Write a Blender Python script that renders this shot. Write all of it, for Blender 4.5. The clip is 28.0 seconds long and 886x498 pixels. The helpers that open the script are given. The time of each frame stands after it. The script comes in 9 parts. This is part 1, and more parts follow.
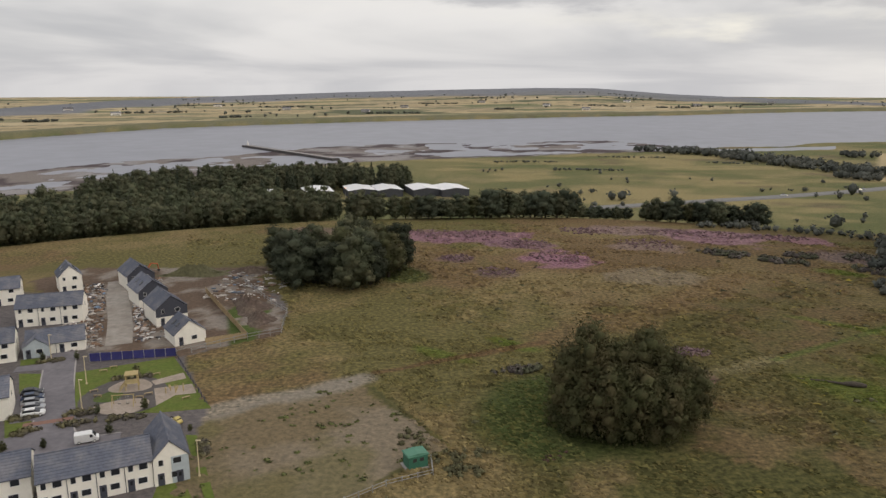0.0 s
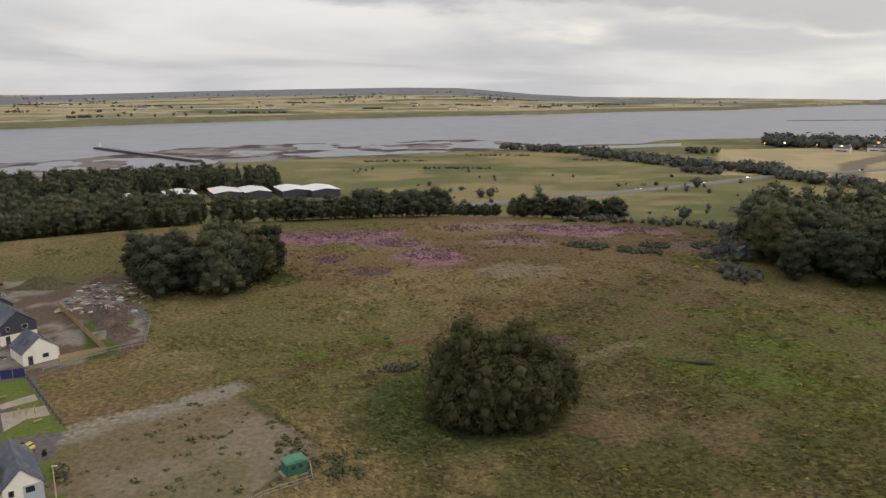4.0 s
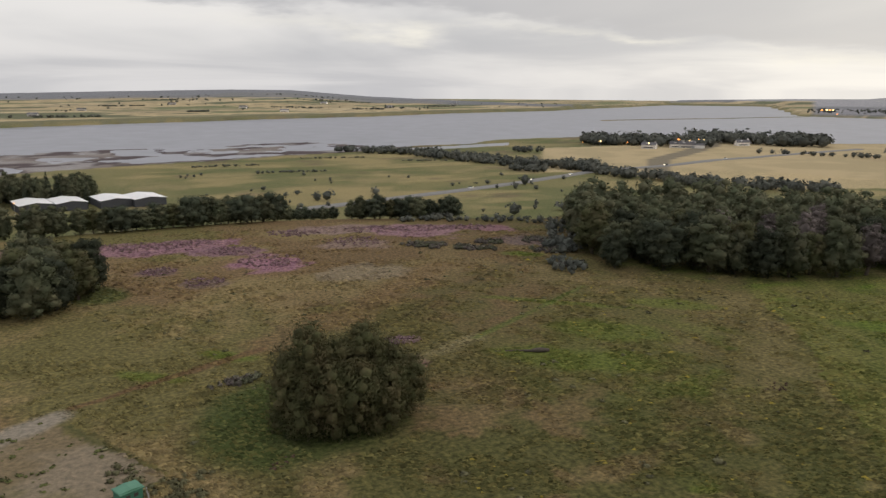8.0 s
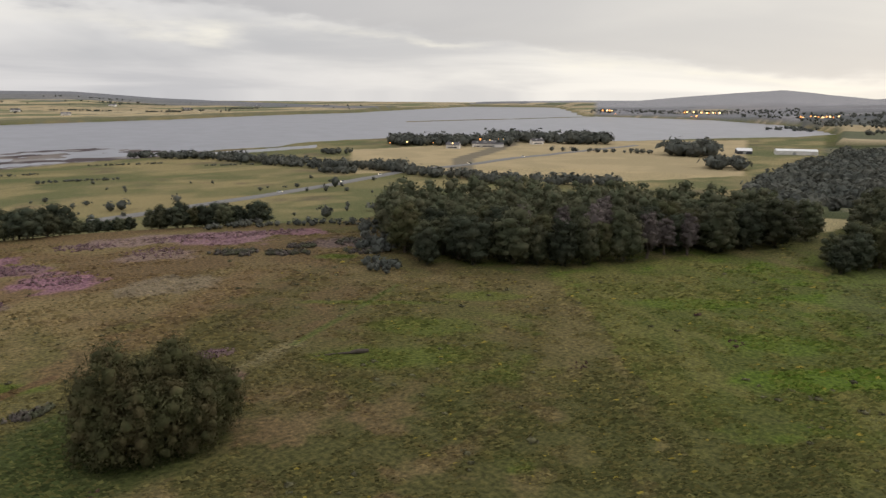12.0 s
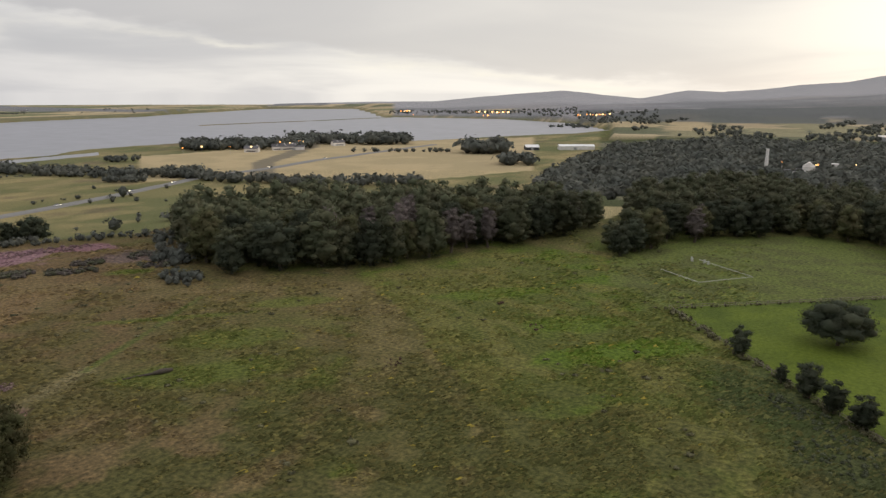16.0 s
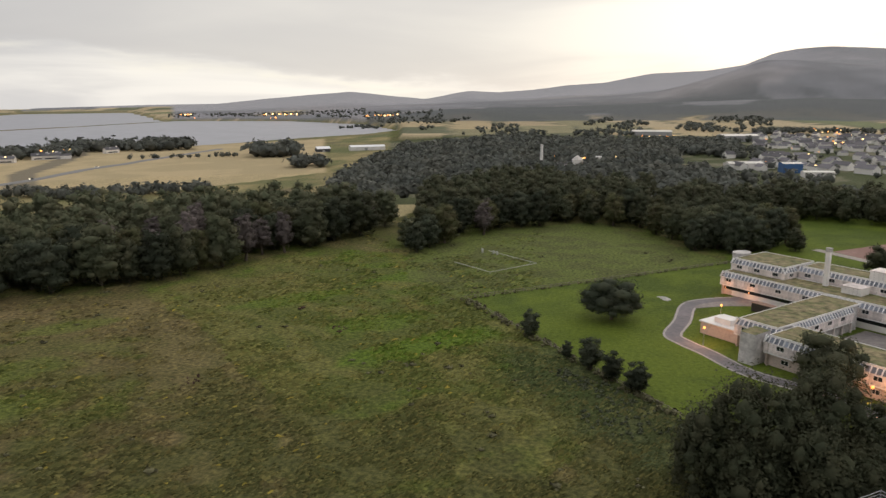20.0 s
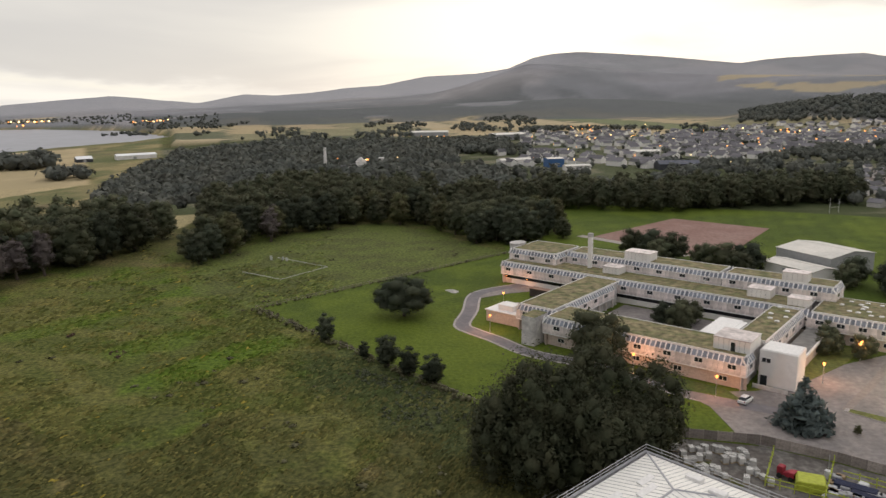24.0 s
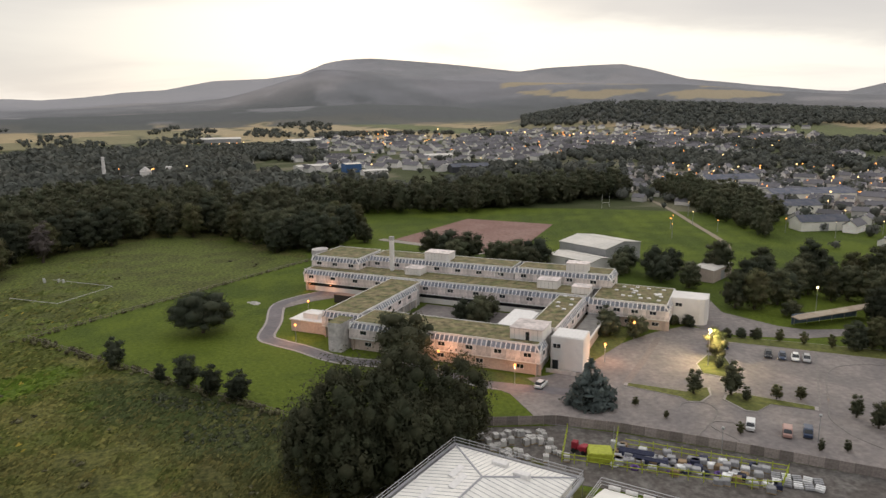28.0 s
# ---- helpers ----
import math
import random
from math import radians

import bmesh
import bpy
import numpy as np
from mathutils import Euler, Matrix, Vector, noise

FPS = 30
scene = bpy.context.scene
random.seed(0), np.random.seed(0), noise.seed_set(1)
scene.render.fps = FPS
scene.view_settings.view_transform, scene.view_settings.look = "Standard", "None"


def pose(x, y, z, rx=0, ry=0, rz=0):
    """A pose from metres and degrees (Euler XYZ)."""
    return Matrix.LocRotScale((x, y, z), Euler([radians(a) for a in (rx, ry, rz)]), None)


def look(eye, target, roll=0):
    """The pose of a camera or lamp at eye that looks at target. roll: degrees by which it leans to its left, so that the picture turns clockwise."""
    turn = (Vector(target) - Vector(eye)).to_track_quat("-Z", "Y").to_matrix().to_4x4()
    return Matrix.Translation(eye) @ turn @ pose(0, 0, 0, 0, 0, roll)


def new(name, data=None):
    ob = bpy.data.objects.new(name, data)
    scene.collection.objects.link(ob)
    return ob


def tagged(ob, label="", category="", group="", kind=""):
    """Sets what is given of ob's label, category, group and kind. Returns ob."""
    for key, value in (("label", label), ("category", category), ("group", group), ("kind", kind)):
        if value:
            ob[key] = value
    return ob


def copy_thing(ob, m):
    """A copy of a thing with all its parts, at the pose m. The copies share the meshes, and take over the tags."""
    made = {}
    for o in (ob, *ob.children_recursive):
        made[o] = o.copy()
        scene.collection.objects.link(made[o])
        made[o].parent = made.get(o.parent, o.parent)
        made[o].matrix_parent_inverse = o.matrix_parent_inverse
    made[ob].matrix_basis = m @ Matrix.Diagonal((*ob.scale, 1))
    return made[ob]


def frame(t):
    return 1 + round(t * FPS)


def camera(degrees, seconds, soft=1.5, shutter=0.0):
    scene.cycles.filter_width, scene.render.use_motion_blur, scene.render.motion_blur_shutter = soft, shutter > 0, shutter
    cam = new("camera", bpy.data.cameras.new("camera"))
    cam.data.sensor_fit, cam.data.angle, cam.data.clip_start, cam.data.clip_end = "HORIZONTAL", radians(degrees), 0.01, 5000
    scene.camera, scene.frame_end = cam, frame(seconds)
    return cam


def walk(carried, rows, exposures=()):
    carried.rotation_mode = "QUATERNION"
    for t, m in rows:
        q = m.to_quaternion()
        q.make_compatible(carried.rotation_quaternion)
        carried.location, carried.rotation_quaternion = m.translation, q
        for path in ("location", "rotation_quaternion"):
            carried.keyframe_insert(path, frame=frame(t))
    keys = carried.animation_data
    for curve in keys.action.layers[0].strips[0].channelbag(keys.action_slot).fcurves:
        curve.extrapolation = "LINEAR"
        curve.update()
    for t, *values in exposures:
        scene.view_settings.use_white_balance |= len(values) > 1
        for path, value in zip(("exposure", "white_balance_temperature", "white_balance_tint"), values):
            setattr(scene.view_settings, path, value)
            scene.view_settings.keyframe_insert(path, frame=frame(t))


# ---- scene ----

# ---- camera: a drone hovering at one spot and turning to its right ----
HEIGHT = 62.0
cam = camera(63.0, 28.0, soft=1.4, shutter=0.5)
TURNS = (  # seconds, yaw, pitch, roll
    (0.0, -0.00, -12.70, -0.01),
    (0.5, -0.97, -12.69, -0.02),
    (1.0, -2.14, -12.71, -0.09),
    (1.5, -3.23, -12.70, -0.11),
    (2.0, -4.55, -12.71, -0.17),
    (2.5, -5.90, -12.71, -0.22),
    (3.0, -7.42, -12.72, -0.33),
    (3.5, -8.86, -12.72, -0.32),
    (5.5, -14.94, -12.63, -0.38),
    (6.0, -16.69, -12.60, -0.34),
    (6.5, -18.30, -12.59, -0.41),
    (7.0, -19.89, -12.54, -0.45),
    (7.5, -21.44, -12.50, -0.41),
    (8.0, -23.24, -12.48, -0.38),
    (8.5, -25.22, -12.45, -0.28),
    (9.0, -27.09, -12.42, -0.25),
    (9.5, -28.80, -12.41, -0.25),
    (10.0, -30.70, -12.36, -0.37),
    (10.5, -32.49, -12.31, -0.37),
    (11.0, -34.39, -12.28, -0.49),
    (11.5, -36.21, -12.23, -0.55),
    (12.0, -38.25, -12.23, -0.49),
    (12.5, -40.27, -12.19, -0.39),
    (14.5, -48.00, -12.08, -0.27),
    (15.0, -49.90, -12.05, -0.24),
    (15.5, -51.73, -12.03, -0.23),
    (16.0, -53.72, -12.04, -0.14),
    (16.5, -55.60, -12.03, -0.14),
    (17.0, -57.62, -12.01, -0.09),
    (17.5, -59.57, -11.98, 0.04),
    (18.0, -61.67, -11.96, 0.13),
    (18.5, -63.64, -11.94, 0.27),
    (19.0, -65.87, -11.94, 0.19),
    (19.5, -67.89, -11.96, 0.19),
    (20.0, -69.98, -11.96, 0.29),
    (20.5, -71.94, -11.95, 0.45),
    (21.0, -74.00, -11.94, 0.50),
    (21.5, -76.06, -11.92, 0.61),
    (23.5, -84.70, -11.91, 0.78),
    (24.0, -86.87, -11.90, 0.77),
    (24.5, -88.88, -11.88, 0.79),
    (25.0, -91.01, -11.85, 0.80),
    (25.5, -93.00, -11.83, 0.79),
    (26.0, -95.14, -11.79, 0.73),
    (26.5, -97.11, -11.74, 0.68),
    (27.0, -99.26, -11.70, 0.66),
    (27.5, -101.28, -11.69, 0.62),
    (28.0, -102.78, -11.65, 0.60),
)
walk(cam, [(t, pose(0, 0, HEIGHT, 90 + pitch, 0, yaw) @ pose(0, 0, 0, 0, 0, -roll)) for t, yaw, pitch, roll in TURNS],
     exposures=[(0.0, 0.1, 6450, 12.5), (28.0, 0.1, 6450, 12.5)])

# ---- sky and sun: overcast evening, brightest low in the west ----
SUN_AZ, SUN_EL = 97.0, 14.0


def heading(az, r, z=0.0):
    return Vector((r * math.sin(radians(az)), r * math.cos(radians(az)), z))


world = bpy.data.worlds.new("overcast_evening")
scene.world = world
world.use_nodes = True
nt = world.node_tree
nt.nodes.clear()


def wnode(kind, **sets):
    n = nt.nodes.new(kind)
    for k, v in sets.items():
        n.inputs[int(k[1:])].default_value = v
    return n


def wmath(op, a, b=0.0):
    n = nt.nodes.new("ShaderNodeMath")
    n.operation = op
    for i, v in enumerate((a, b)):
        if isinstance(v, (int, float)):
            n.inputs[i].default_value = v
        else:
            nt.links.new(v, n.inputs[i])
    return n.outputs[0]


def wmix(fac, a, b, blend="MIX"):
    n = nt.nodes.new("ShaderNodeMix")
    n.data_type, n.blend_type = "RGBA", blend
    for i, v in ((0, fac), (6, a), (7, b)):
        if isinstance(v, (int, float)):
            n.inputs[i].default_value = v
        elif isinstance(v, tuple):
            n.inputs[i].default_value = (*v, 1)
        else:
            nt.links.new(v, n.inputs[i])
    return n.outputs[2]


def wramp(v, lo, hi, a=0.0, b=1.0):
    n = nt.nodes.new("ShaderNodeMapRange")
    n.interpolation_type = "SMOOTHSTEP"
    nt.links.new(v, n.inputs[0])
    for i, x in enumerate((lo, hi, a, b)):
        n.inputs[i + 1].default_value = x
    return n.outputs[0]


sky = nt.nodes.new("ShaderNodeTexSky")
sky.sky_type, sky.sun_disc = "NISHITA", False
sky.sun_elevation, sky.sun_rotation = radians(SUN_EL), radians(SUN_AZ)
sky_weak = wmix(1.0, sky.outputs[0], (0.06, 0.06, 0.06), "MULTIPLY")
tc = nt.nodes.new("ShaderNodeTexCoord")
sep = nt.nodes.new("ShaderNodeSeparateXYZ")
nt.links.new(tc.outputs["Generated"], sep.inputs[0])
dx, dy, dz = sep.outputs
up = wmath("MAXIMUM", dz, 0.0)
# the cloud deck, seen in perspective
den = wmath("ADD", up, 0.10)
comb = nt.nodes.new("ShaderNodeCombineXYZ")
nt.links.new(wmath("DIVIDE", dx, den), comb.inputs[0])
nt.links.new(wmath("DIVIDE", dy, den), comb.inputs[1])
big = wnode("ShaderNodeTexNoise", _2=0.30, _3=5.0, _4=0.5)
nt.links.new(comb.outputs[0], big.inputs["Vector"])
big.inputs["Distortion"].default_value = 0.5
stretch = nt.nodes.new("ShaderNodeVectorMath")
stretch.operation = "MULTIPLY"
nt.links.new(tc.outputs["Generated"], stretch.inputs[0])
stretch.inputs[1].default_value = (1.6, 1.6, 7.0)
streak = wnode("ShaderNodeTexNoise", _2=1.0, _3=4.0, _4=0.45)
nt.links.new(stretch.outputs[0], streak.inputs["Vector"])
cloud = wmath("ADD", wmath("MULTIPLY", big.outputs[0], 0.72), wmath("MULTIPLY", streak.outputs[0], 0.28))
lightness = wramp(cloud, 0.39, 0.59)
# how near the sunset a direction is
west = heading(SUN_AZ, 1.0)
near_sun = wmath("ADD", wmath("MULTIPLY", dx, west.x), wmath("MULTIPLY", dy, west.y))
glow = wramp(near_sun, 0.1, 1.0)
col = wmix(lightness, (0.50, 0.505, 0.51), (0.80, 0.785, 0.75))
warm = wmix(lightness, (0.70, 0.68, 0.645), (1.12, 1.07, 0.93))
col = wmix(glow, col, warm)
# paler towards the horizon
col = wmix(wramp(up, 0.0, 0.09, 0.45, 0.0), col, wmix(glow, (0.59, 0.59, 0.60), (0.95, 0.92, 0.83)))
# a heavy grey bank whose lower edge sinks towards the west, with a bright lining, and a second bank past the sunset
azim = wmath("MULTIPLY", wmath("ARCTAN2", dx, dy), 57.2958)
elev = wmath("MULTIPLY", wmath("ARCSINE", dz), 57.2958)
skyv = nt.nodes.new("ShaderNodeCombineXYZ")
nt.links.new(wmath("MULTIPLY", azim, 0.055), skyv.inputs[0])
nt.links.new(wmath("MULTIPLY", elev, 0.22), skyv.inputs[1])
billow = wnode("ShaderNodeTexNoise", _2=1.0, _3=6.0, _4=0.58)
nt.links.new(skyv.outputs[0], billow.inputs["Vector"])
puff = wmath("SUBTRACT", billow.outputs[0], 0.5)
edge = wmath("MINIMUM", wmath("SUBTRACT", 6.0, wmath("MULTIPLY", azim, 0.05)), wmath("SUBTRACT", 7.4, wmath("MULTIPLY", azim, 0.097)))
over = wmath("ADD", wmath("SUBTRACT", elev, edge), wmath("MULTIPLY", puff, 7.0))
bank = wmath("MULTIPLY", wramp(over, -0.1, 1.0), wmath("MULTIPLY", wramp(azim, 68.0, 92.0, 1.0, 0.0), wramp(over, 9.0, 16.0, 1.0, 0.35)))
lining = wmath("MULTIPLY", wmath("MULTIPLY", wramp(over, -1.5, -0.2), wramp(over, -0.2, 0.5, 1.0, 0.0)), wmath("MULTIPLY", wramp(azim, 4.0, 30.0, 0.15, 1.0), wramp(billow.outputs[0], 0.40, 0.62)))
lining = wmath("MULTIPLY", lining, wramp(azim, 62.0, 80.0, 1.0, 0.0))
dv_ = wmath("ADD", wmath("ABSOLUTE", wmath("SUBTRACT", elev, wmath("SUBTRACT", 21.0, wmath("MULTIPLY", azim, 0.115)))), wmath("MULTIPLY", puff, 6.5))
bank2 = wmath("MULTIPLY", wramp(dv_, 1.2, 3.4, 1.0, 0.0), wramp(azim, 102.0, 116.0))
col = wmix(wmath("MULTIPLY", bank, 0.78), col, wmix(glow, (0.44, 0.44, 0.45), (0.70, 0.675, 0.62)))
col = wmix(wmath("MULTIPLY", lining, 0.8), col, (1.0, 0.955, 0.80))
col = wmix(wmath("MULTIPLY", bank2, 0.7), col, (0.66, 0.635, 0.60))
# an overcast sky is brightest overhead
lift = wramp(up, 0.16, 0.9, 1.0, 1.45)
scaled = nt.nodes.new("ShaderNodeVectorMath")
scaled.operation = "SCALE"
nt.links.new(col, scaled.inputs[0])
nt.links.new(lift, scaled.inputs["Scale"])
col = scaled.outputs[0]
col = wmix(0.08, col, sky_weak)
bg = nt.nodes.new("ShaderNodeBackground")
nt.links.new(col, bg.inputs[0])
bg.inputs[1].default_value = 1.0
out = nt.nodes.new("ShaderNodeOutputWorld")
nt.links.new(bg.outputs[0], out.inputs[0])

sun = new("sun", bpy.data.lights.new("sun", "SUN"))
sun.data.energy, sun.data.angle, sun.data.color = 0.6, radians(25), (1.0, 0.9, 0.78)
sun.matrix_world = look(heading(SUN_AZ, 500, 500 * math.tan(radians(28))), (0, 0, 0))

# ---- materials ----
MATS = {}


def mat(name, colour, rough=0.85, metal=0.0, vary=0.25, scale=1.0, bump=0.0, island=0.0, rand=0.0, second=None, second_scale=0.15, attr="", spec=0.3, emit=0.0, detail=5.0, leaf=0.0):
    """A surface: base colour (or a colour attribute), grain and stains at two scales, relief, and variation by object or island."""
    if name in MATS:
        return MATS[name]
    m = bpy.data.materials.new(name)
    MATS[name] = m
    m.use_nodes = True
    t = m.node_tree
    b = t.nodes["Principled BSDF"]
    b.inputs["Roughness"].default_value = rough
    b.inputs["Metallic"].default_value = metal
    b.inputs["Specular IOR Level"].default_value = spec
    co = t.nodes.new("ShaderNodeTexCoord")
    geo = t.nodes.new("ShaderNodeNewGeometry")
    pos = geo.outputs["Position"] if attr else co.outputs["Object"]

    def noise_at(s, d=detail, r=0.6):
        n = t.nodes.new("ShaderNodeTexNoise")
        n.inputs["Scale"].default_value, n.inputs["Detail"].default_value, n.inputs["Roughness"].default_value = s, d, r
        t.links.new(pos, n.inputs["Vector"])
        return n.outputs[0]

    def mixc(fac, a, bb, blend="MIX"):
        n = t.nodes.new("ShaderNodeMix")
        n.data_type, n.blend_type = "RGBA", blend
        for i, v in ((0, fac), (6, a), (7, bb)):
            if isinstance(v, (int, float)):
                n.inputs[i].default_value = v
            elif isinstance(v, tuple):
                n.inputs[i].default_value = (*v, 1)
            else:
                t.links.new(v, n.inputs[i])
        return n.outputs[2]

    def rng(v, lo, hi, a, bb):
        n = t.nodes.new("ShaderNodeMapRange")
        t.links.new(v, n.inputs[0])
        for i, x in enumerate((lo, hi, a, bb)):
            n.inputs[i + 1].default_value = x
        return n.outputs[0]

    if attr:
        at = t.nodes.new("ShaderNodeAttribute")
        at.attribute_name = attr
        # fine mix of pale dry and deep green blades, as strong as the cover is rough
        rough_cover = at.outputs["Alpha"]
        dry = mixc(1.0, at.outputs["Color"], (1.18, 1.10, 1.0), "MULTIPLY")
        wet = mixc(1.0, at.outputs["Color"], (0.84, 0.90, 0.88), "MULTIPLY")
        hue = mixc(rng(noise_at(0.9, 6.0, 0.75), 0.36, 0.64, 0.0, 1.0), wet, dry)
        c = mixc(rough_cover, at.outputs["Color"], hue)
    else:
        c = tuple(colour)
    if second:
        c = mixc(rng(noise_at(second_scale), 0.42, 0.62, 0.0, 1.0), c, tuple(second))
    fine = noise_at(scale)
    k = rng(fine, 0.3, 0.7, 1 - vary, 1 + vary)
    if island:
        k2 = rng(geo.outputs["Random Per Island"], 0, 1, 1 - island, 1 + island)
        mm = t.nodes.new("ShaderNodeMath")
        mm.operation = "MULTIPLY"
        t.links.new(k, mm.inputs[0]), t.links.new(k2, mm.inputs[1])
        k = mm.outputs[0]
    if rand:
        oi = t.nodes.new("ShaderNodeObjectInfo")
        k2 = rng(oi.outputs["Random"], 0, 1, 1 - rand, 1 + rand)
        mm = t.nodes.new("ShaderNodeMath")
        mm.operation = "MULTIPLY"
        t.links.new(k, mm.inputs[0]), t.links.new(k2, mm.inputs[1])
        k = mm.outputs[0]
    vm = t.nodes.new("ShaderNodeVectorMath")
    vm.operation = "SCALE"
    if isinstance(c, tuple):
        vm.inputs[0].default_value = c
    else:
        t.links.new(c, vm.inputs[0])
    t.links.new(k, vm.inputs["Scale"])
    t.links.new(vm.outputs[0], b.inputs["Base Color"])
    if attr:
        even = t.nodes.new("ShaderNodeMix")
        t.links.new(rough_cover, even.inputs[0])
        even.inputs[2].default_value = 1.0
        t.links.new(k, even.inputs[3])
        t.links.new(even.outputs[0], vm.inputs["Scale"])
    if bump:
        bp = t.nodes.new("ShaderNodeBump")
        bp.inputs["Distance"].default_value = bump
        bp.inputs["Strength"].default_value = 0.8
        t.links.new(fine, bp.inputs["Height"])
        t.links.new(bp.outputs[0], b.inputs["Normal"])
    if leaf:
        # light passes through thin leaves
        tr = t.nodes.new("ShaderNodeBsdfTranslucent")
        t.links.new(vm.outputs[0], tr.inputs[0])
        mx = t.nodes.new("ShaderNodeMixShader")
        mx.inputs[0].default_value = leaf
        t.links.new(b.outputs[0], mx.inputs[1]), t.links.new(tr.outputs[0], mx.inputs[2])
        t.links.new(mx.outputs[0], t.nodes["Material Output"].inputs[0])
    if emit:
        b.inputs["Emission Color"].default_value = (*colour, 1)
        b.inputs["Emission Strength"].default_value = emit
    return m


GROUND = mat("ground_cover", (0, 0, 0), rough=0.95, vary=0.5, scale=0.9, bump=0.45, attr="cover", spec=0.1, detail=8.0)
LEAF = mat("broadleaf_foliage", (0.090, 0.102, 0.060), rough=0.8, vary=0.3, scale=0.25, island=0.10, leaf=0.35, rand=0.32, second=(0.122, 0.120, 0.072), second_scale=0.12, spec=0.15)
LEAF_DARK = mat("dark_foliage", (0.068, 0.081, 0.054), rough=0.85, vary=0.3, scale=0.3, island=0.10, leaf=0.35, rand=0.3, second=(0.080, 0.086, 0.056), second_scale=0.15, spec=0.12)
LEAF_OLIVE = mat("olive_foliage", (0.112, 0.120, 0.058), rough=0.8, vary=0.3, scale=0.3, island=0.10, leaf=0.35, rand=0.25, second=(0.128, 0.112, 0.062), second_scale=0.15, spec=0.12)
LEAF_GREY = mat("dying_foliage", (0.165, 0.140, 0.132), rough=0.9, vary=0.3, scale=0.3, island=0.10, leaf=0.35, rand=0.2, spec=0.1)
LEAF_BLUE = mat("blue_needles", (0.130, 0.159, 0.151), rough=0.85, vary=0.3, scale=0.6, island=0.16, leaf=0.35, spec=0.1)
BEECH = mat("beech_foliage", (0.062, 0.072, 0.042), rough=0.8, vary=0.3, scale=0.3, island=0.10, leaf=0.35, second=(0.086, 0.086, 0.050), second_scale=0.16, spec=0.12)
WILLOW = mat("willow_foliage", (0.094, 0.098, 0.046), rough=0.8, vary=0.3, scale=0.35, island=0.10, leaf=0.35, second=(0.130, 0.112, 0.058), second_scale=0.25, spec=0.12)
BARK = mat("bark", (0.09, 0.072, 0.055), rough=0.95, vary=0.4, scale=4.0, bump=0.05)


# ---- helpers for building ----
def link_mesh(name, verts, faces, material, parent=None, label="", smooth=False):
    me = bpy.data.meshes.new(name)
    me.from_pydata([tuple(v) for v in verts], [], [tuple(f) for f in faces])
    for m in (material if isinstance(material, (list, tuple)) else [material]):
        me.materials.append(m)
    if smooth:
        me.polygons.foreach_set("use_smooth", [True] * len(me.polygons))
    me.update()
    ob = new(name, me)
    if parent is not None:
        ob.parent = parent
    if label:
        ob["label"] = label
    return ob


def part(name, bm, material, parent=None, label="", smooth=False):
    """Links a bmesh as one mesh object under a thing or a part."""
    me = bpy.data.meshes.new(name)
    bm.to_mesh(me)
    bm.free()
    for m in (material if isinstance(material, (list, tuple)) else [material]):
        me.materials.append(m)
    if smooth:
        me.polygons.foreach_set("use_smooth", [True] * len(me.polygons))
    ob = new(name, me)
    if parent is not None:
        ob.parent = parent
    if label:
        ob["label"] = label
    return ob


def again(ob, name, m, parent=None):
    """A further object on the same mesh."""
    o = new(name, ob.data)
    if parent is not None:
        o.parent = parent
    o.matrix_basis = m
    return o


def thing(name, m, label, category, group="", kind=""):
    ob = new(name)
    ob.matrix_basis = m
    return tagged(ob, label, category, group, kind)


def box_bm(x0, x1, y0, y1, z0, z1, bevel=0.0, bm=None):
    bm = bm or bmesh.new()
    vs = [bm.verts.new(p) for p in ((x0, y0, z0), (x1, y0, z0), (x1, y1, z0), (x0, y1, z0), (x0, y0, z1), (x1, y0, z1), (x1, y1, z1), (x0, y1, z1))]
    fs = [bm.faces.new([vs[i] for i in f]) for f in ((3, 2, 1, 0), (4, 5, 6, 7), (0, 1, 5, 4), (1, 2, 6, 5), (2, 3, 7, 6), (3, 0, 4, 7))]
    if bevel:
        bmesh.ops.bevel(bm, geom=list({e for f in fs for e in f.edges}), offset=bevel, segments=1, affect="EDGES")
    return bm


def tube_bm(points, radii, sides=7, bm=None, cap=True):
    """A round bar through points, with a radius at each."""
    bm = bm or bmesh.new()
    rings = []
    pts = [Vector(p) for p in points]
    for i, p in enumerate(pts):
        d = (pts[min(i + 1, len(pts) - 1)] - pts[max(i - 1, 0)]).normalized()
        a = d.orthogonal().normalized()
        b = d.cross(a)
        rings.append([bm.verts.new(p + (a * math.cos(2 * math.pi * k / sides) + b * math.sin(2 * math.pi * k / sides)) * radii[i]) for k in range(sides)])
    for r0, r1 in zip(rings, rings[1:]):
        for k in range(sides):
            bm.faces.new((r0[k], r0[(k + 1) % sides], r1[(k + 1) % sides], r1[k]))
    if cap:
        bm.faces.new(rings[0][::-1]), bm.faces.new(rings[-1])
    return bm


def prism_bm(outline, z0, z1, bm=None):
    """An upright prism over an outline of (x, y)."""
    bm = bm or bmesh.new()
    lo = [bm.verts.new((x, y, z0)) for x, y in outline]
    hi = [bm.verts.new((x, y, z1)) for x, y in outline]
    n = len(outline)
    bm.faces.new(lo[::-1]), bm.faces.new(hi)
    for i in range(n):
        bm.faces.new((lo[i], lo[(i + 1) % n], hi[(i + 1) % n], hi[i]))
    bmesh.ops.recalc_face_normals(bm, faces=bm.faces)
    return bm


def lattice(x, y, seed):
    n = np.sin(x * 127.1 + y * 311.7 + seed * 74.7) * 43758.5453
    return n - np.floor(n)


